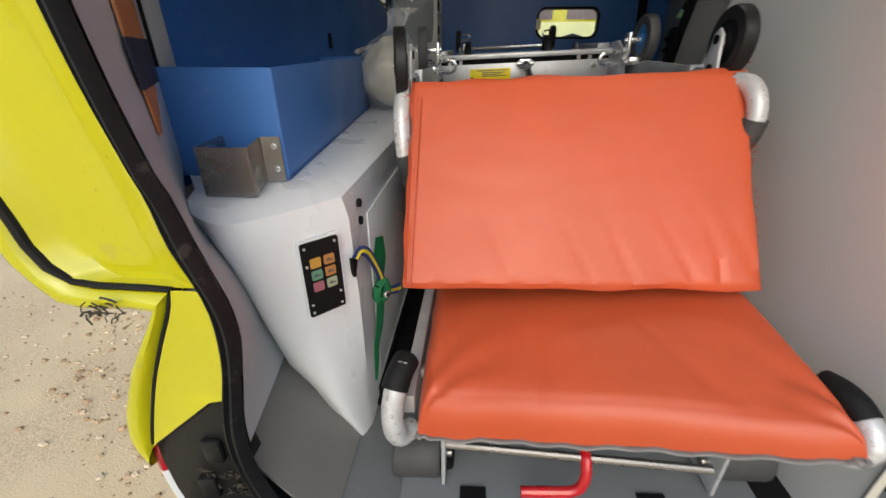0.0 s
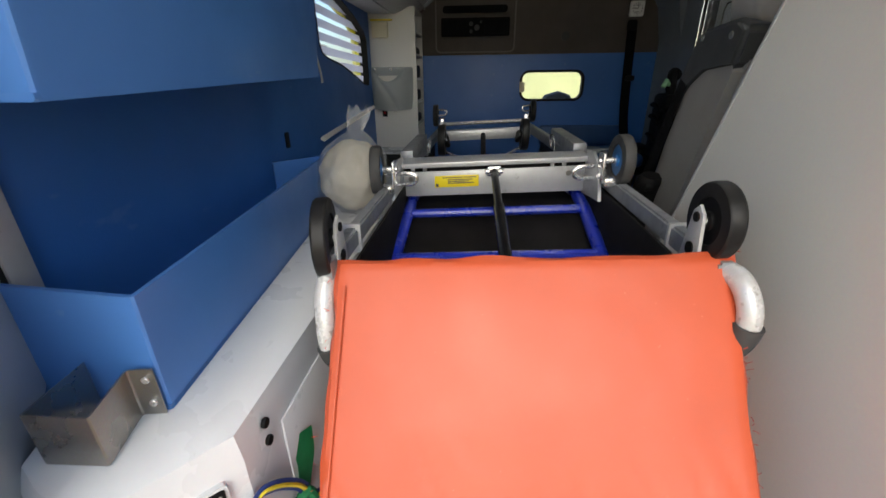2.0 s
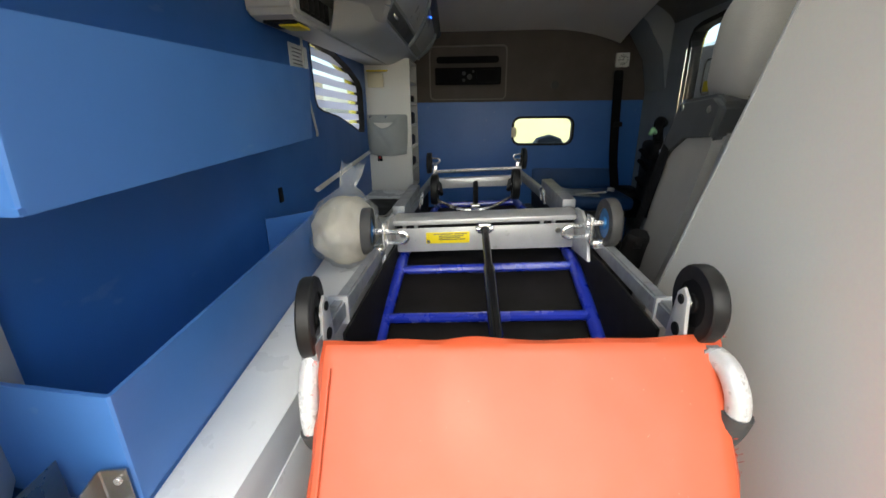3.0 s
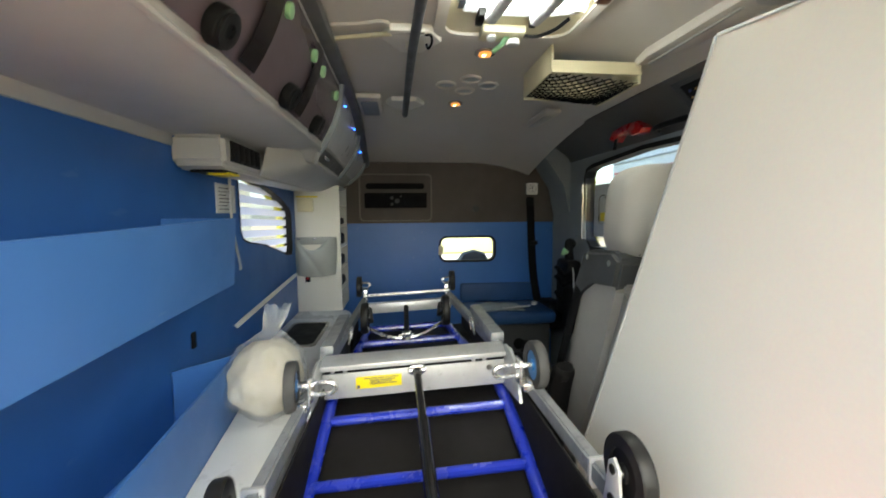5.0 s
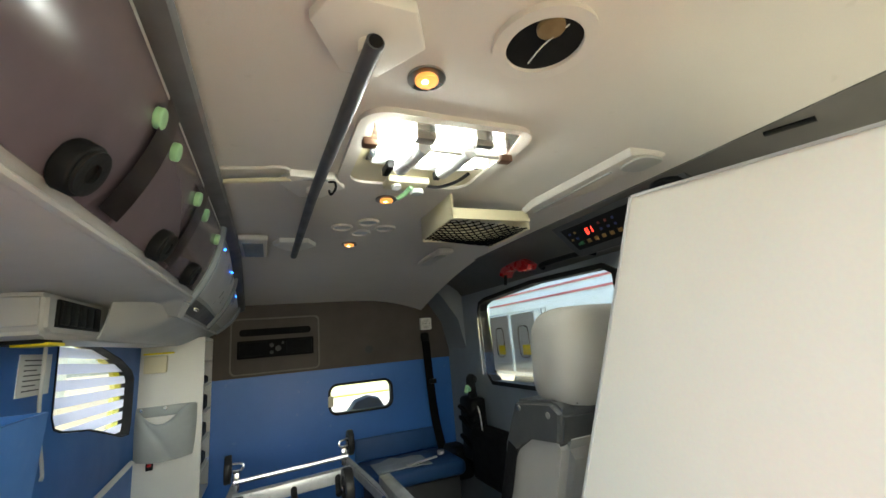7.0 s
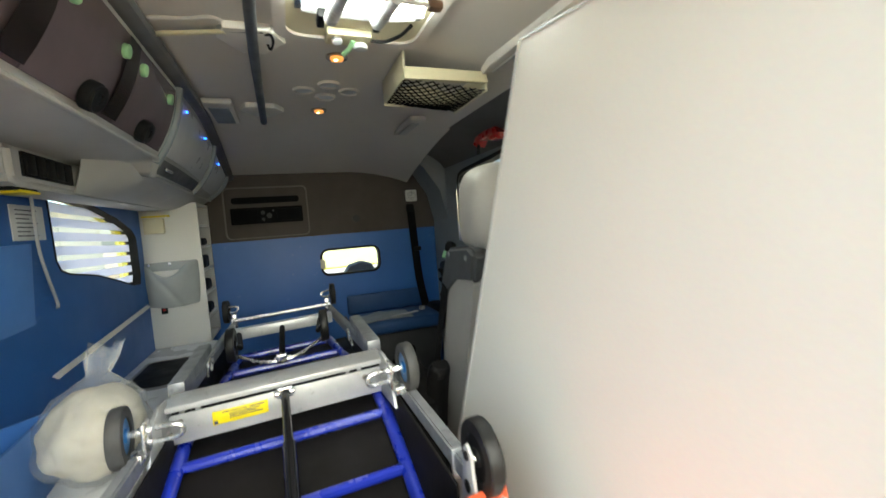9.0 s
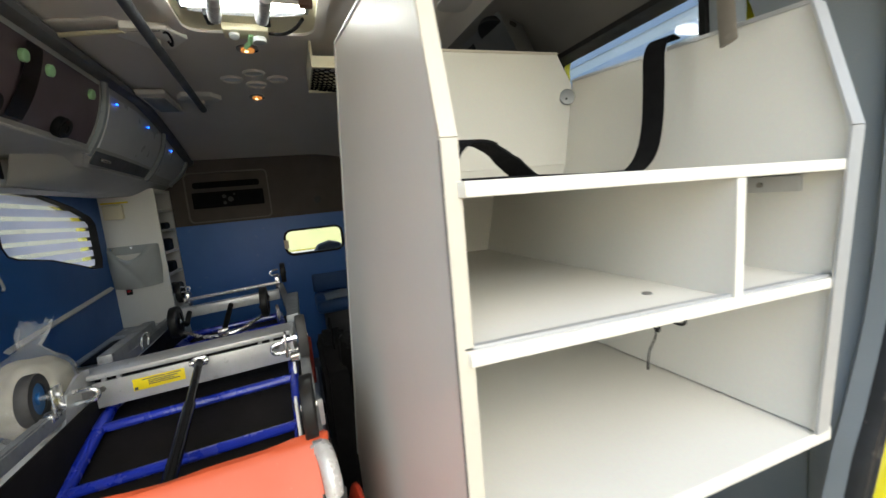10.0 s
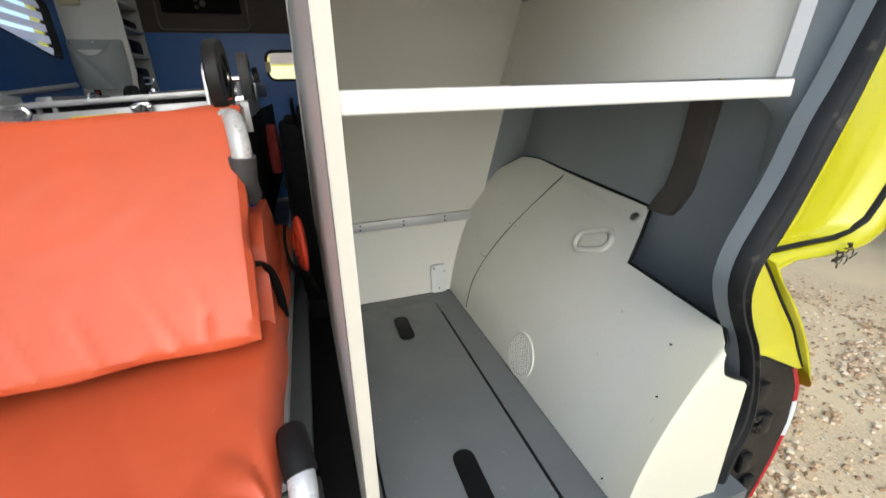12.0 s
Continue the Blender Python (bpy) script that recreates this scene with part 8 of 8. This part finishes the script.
single("red_pouch", bm, RED_NYLON, "small red pouch hung beside the stretcher frame", "pouch")
# Bag added to darken the gap; only vague black clutter belongs here.
nb = thing("dark_filler", (0.42, 1.45, 0.0), "added black bag shape filling the dark gap between stretcher and seat", "bag")
bm = B()
prism(bm, [(1.31, 0.0005), (1.295, 0.30), (1.33, 0.52), (1.42, 0.60), (1.58, 0.61), (1.68, 0.54), (1.70, 0.30), (1.69, 0.0005)], "x", 0.362, 0.455)
bmesh.ops.bevel(bm, geom=list(bm.edges), offset=0.016, segments=3, affect="EDGES")
bmesh.ops.subdivide_edges(bm, edges=list(bm.edges), cuts=1, use_grid_fill=True)
for v in bm.verts:
    if v.co.z > 0.02:
        v.co.x += 0.008 * noise.noise(v.co * 11)
        v.co.y += 0.010 * noise.noise(v.co * 8)
part("body", bm, BLACK_CLOTH, nb)
bm = B()
tube(bm, smooth_path([(0.41, 1.40, 0.585), (0.408, 1.42, 0.64), (0.41, 1.50, 0.655), (0.41, 1.57, 0.635), (0.41, 1.59, 0.59)], 6), 0.011, 8, flat=0.35)
part("carry_loop", bm, BLACK_CLOTH, nb)
bm = B()
for z in (0.22, 0.42):
    box(bm, 0.357, 0.362, 1.31, 1.68, z - 0.012, z + 0.012, 0.001)
part("strap_band", bm, BLACK, nb)
bm = B()
box(bm, 0.352, 0.359, 1.44, 1.49, 0.205, 0.236, 0.002)
part("buckle", bm, STAINLESS, nb)
bm = B()
tube(bm, [(0.322, 0.775, 0.525), (0.323, 0.788, 0.500), (0.325, 0.805, 0.465)], [0.012, 0.017, 0.014], 12)
single("blue_plug", bm, BLUE_TUBE, "blue plastic plug hung under the stretcher handle", "plug")

# ---------------------------------------------------------------- what shows outside the windows
cb = thing("cab_seat_headrest", (0.56, 3.42, 0.55), "dark driver headrest seen through the cab window", "headrest")
bm = B()
prism(bm, [(0.43, 0.40), (0.44, 0.70), (0.49, 0.765), (0.58, 0.79), (0.66, 0.765), (0.70, 0.70), (0.71, 0.40)], "y", 3.38, 3.50, 0.03)
part("pad", bm, SEAT_PLASTIC, cb)
bm = B()
prism(bm, [(0.35, -0.1), (0.36, 0.38), (0.40, 0.42), (0.74, 0.42), (0.78, 0.38), (0.79, -0.1)], "y", 3.36, 3.52, 0.03)
part("backrest", bm, SEAT_PLASTIC, cb)

pv = thing("parked_van", (0.4, 8.0, GZ), "yellow van parked in front, seen through the cab window", "van")
bm = B()
box(bm, -0.2, 2.2, 6.6, 11.0, -0.25, 2.1, 0.08, 3)
part("body", bm, YELLOW, pv)
# Overexposed paleness behind the cab window is put into this panel's colour.
bm = B()
box(bm, 0.0, 2.0, 6.585, 6.598, 0.46, 1.02)
part("washed_panel", bm, mat("washed_out_yellow", (0.80, 0.83, 0.42), 0.5, var=0.1, scale=5), pv, "pale yellow panel for the overexposed look of the van")
bm = B()
box(bm, -0.1, 2.1, 6.585, 6.598, 0.02, 0.44)
part("lower_panel", bm, PAPER, pv, "pale lower door panel")
for x in (0.1, 1.1):
    bm = B()
    box(bm, x, x + 0.8, 6.585, 6.598, 1.05, 1.65)
    part("door_window", bm, SMOKE, pv, "dark door window")
bm = B()
box(bm, -0.15, 2.15, 6.52, 6.62, -0.24, -0.05, 0.03, 3)
part("bumper", bm, BLACK, pv)
for x in (0.2, 2.2):
    bm = B()
    box(bm, x - 0.34, x - 0.22, 6.57, 6.64, 0.20, 0.48, 0.02, 3)
    part("rear_lamp", bm, RED_LENS, pv)
for x in (0.0, 2.2):
    for y in (7.3, 10.2):
        bm = B()
        disc(bm, (x + 0.1, y, GZ + 0.33), (1, 0, 0), 0.33, 0.22, 28, bev=0.03)
        part("wheel", bm, TYRE, pv)

TRAILER = mat("bluish_white_trailer_paint", (0.52, 0.585, 0.65), 0.45, var=0.08, scale=1.5)
DULL_RED = mat("faded_red_paint", (0.42, 0.12, 0.13), 0.5, var=0.25, scale=3)
PALE_BLUE = mat("pale_blue_paint", (0.33, 0.42, 0.60), 0.5, var=0.08, scale=2)
wv = thing("white_trailer", (5.0, 2.2, GZ), "long white trailer with red stripes parked beside the van", "trailer")
bm = B()
box(bm, 4.2, 6.6, -3.5, 8.0, GZ + 0.9, 3.6, 0.03)
part("body", bm, TRAILER, wv)
for z in (1.655, 1.805, 1.985):
    bm = B()
    box(bm, 4.185, 4.198, -3.4, 7.9, z, z + 0.032)
    part("stripe", bm, DULL_RED if z < 1.9 else GREY_TRIM, wv, "faded red stripe" if z < 1.9 else "grey stripe")
for k in range(5):
    bm = B()
    box(bm, 4.188, 4.199, -3.4, 7.9, 2.36 + 0.25 * k, 2.49 + 0.25 * k)
    part("pale_band", bm, PALE_BLUE, wv, "pale blue painted band")
for y in (-2, -0.8, 6.0, 7.2):
    bm = B()
    disc(bm, (4.5, y, GZ + 0.48), (1, 0, 0), 0.48, 0.3, 28, bev=0.04)
    part("wheel", bm, TYRE, wv)
gb = thing("clad_building", (-9.0, 6.0, GZ), "cream clad building across the yard", "building")
bm = B()
box(bm, -14, -9, -14, 26, GZ, 2.6)
part("wall", bm, mat("cream_cladding", (0.74, 0.71, 0.56), 0.6, var=0.1, scale=1.2), gb)
bm = B()
prism(bm, [(-14.3, 2.6), (-8.7, 2.6), (-11.5, 3.6)], "y", -14.2, 26.2)
part("roof", bm, GREY_TRIM, gb)
for y in (-4, 2, 8, 14):
    bm = B()
    box(bm, -9.02, -8.98, y, y + 2.2, GZ + 1.2, GZ + 2.8)
    part("window", bm, SMOKE, gb)
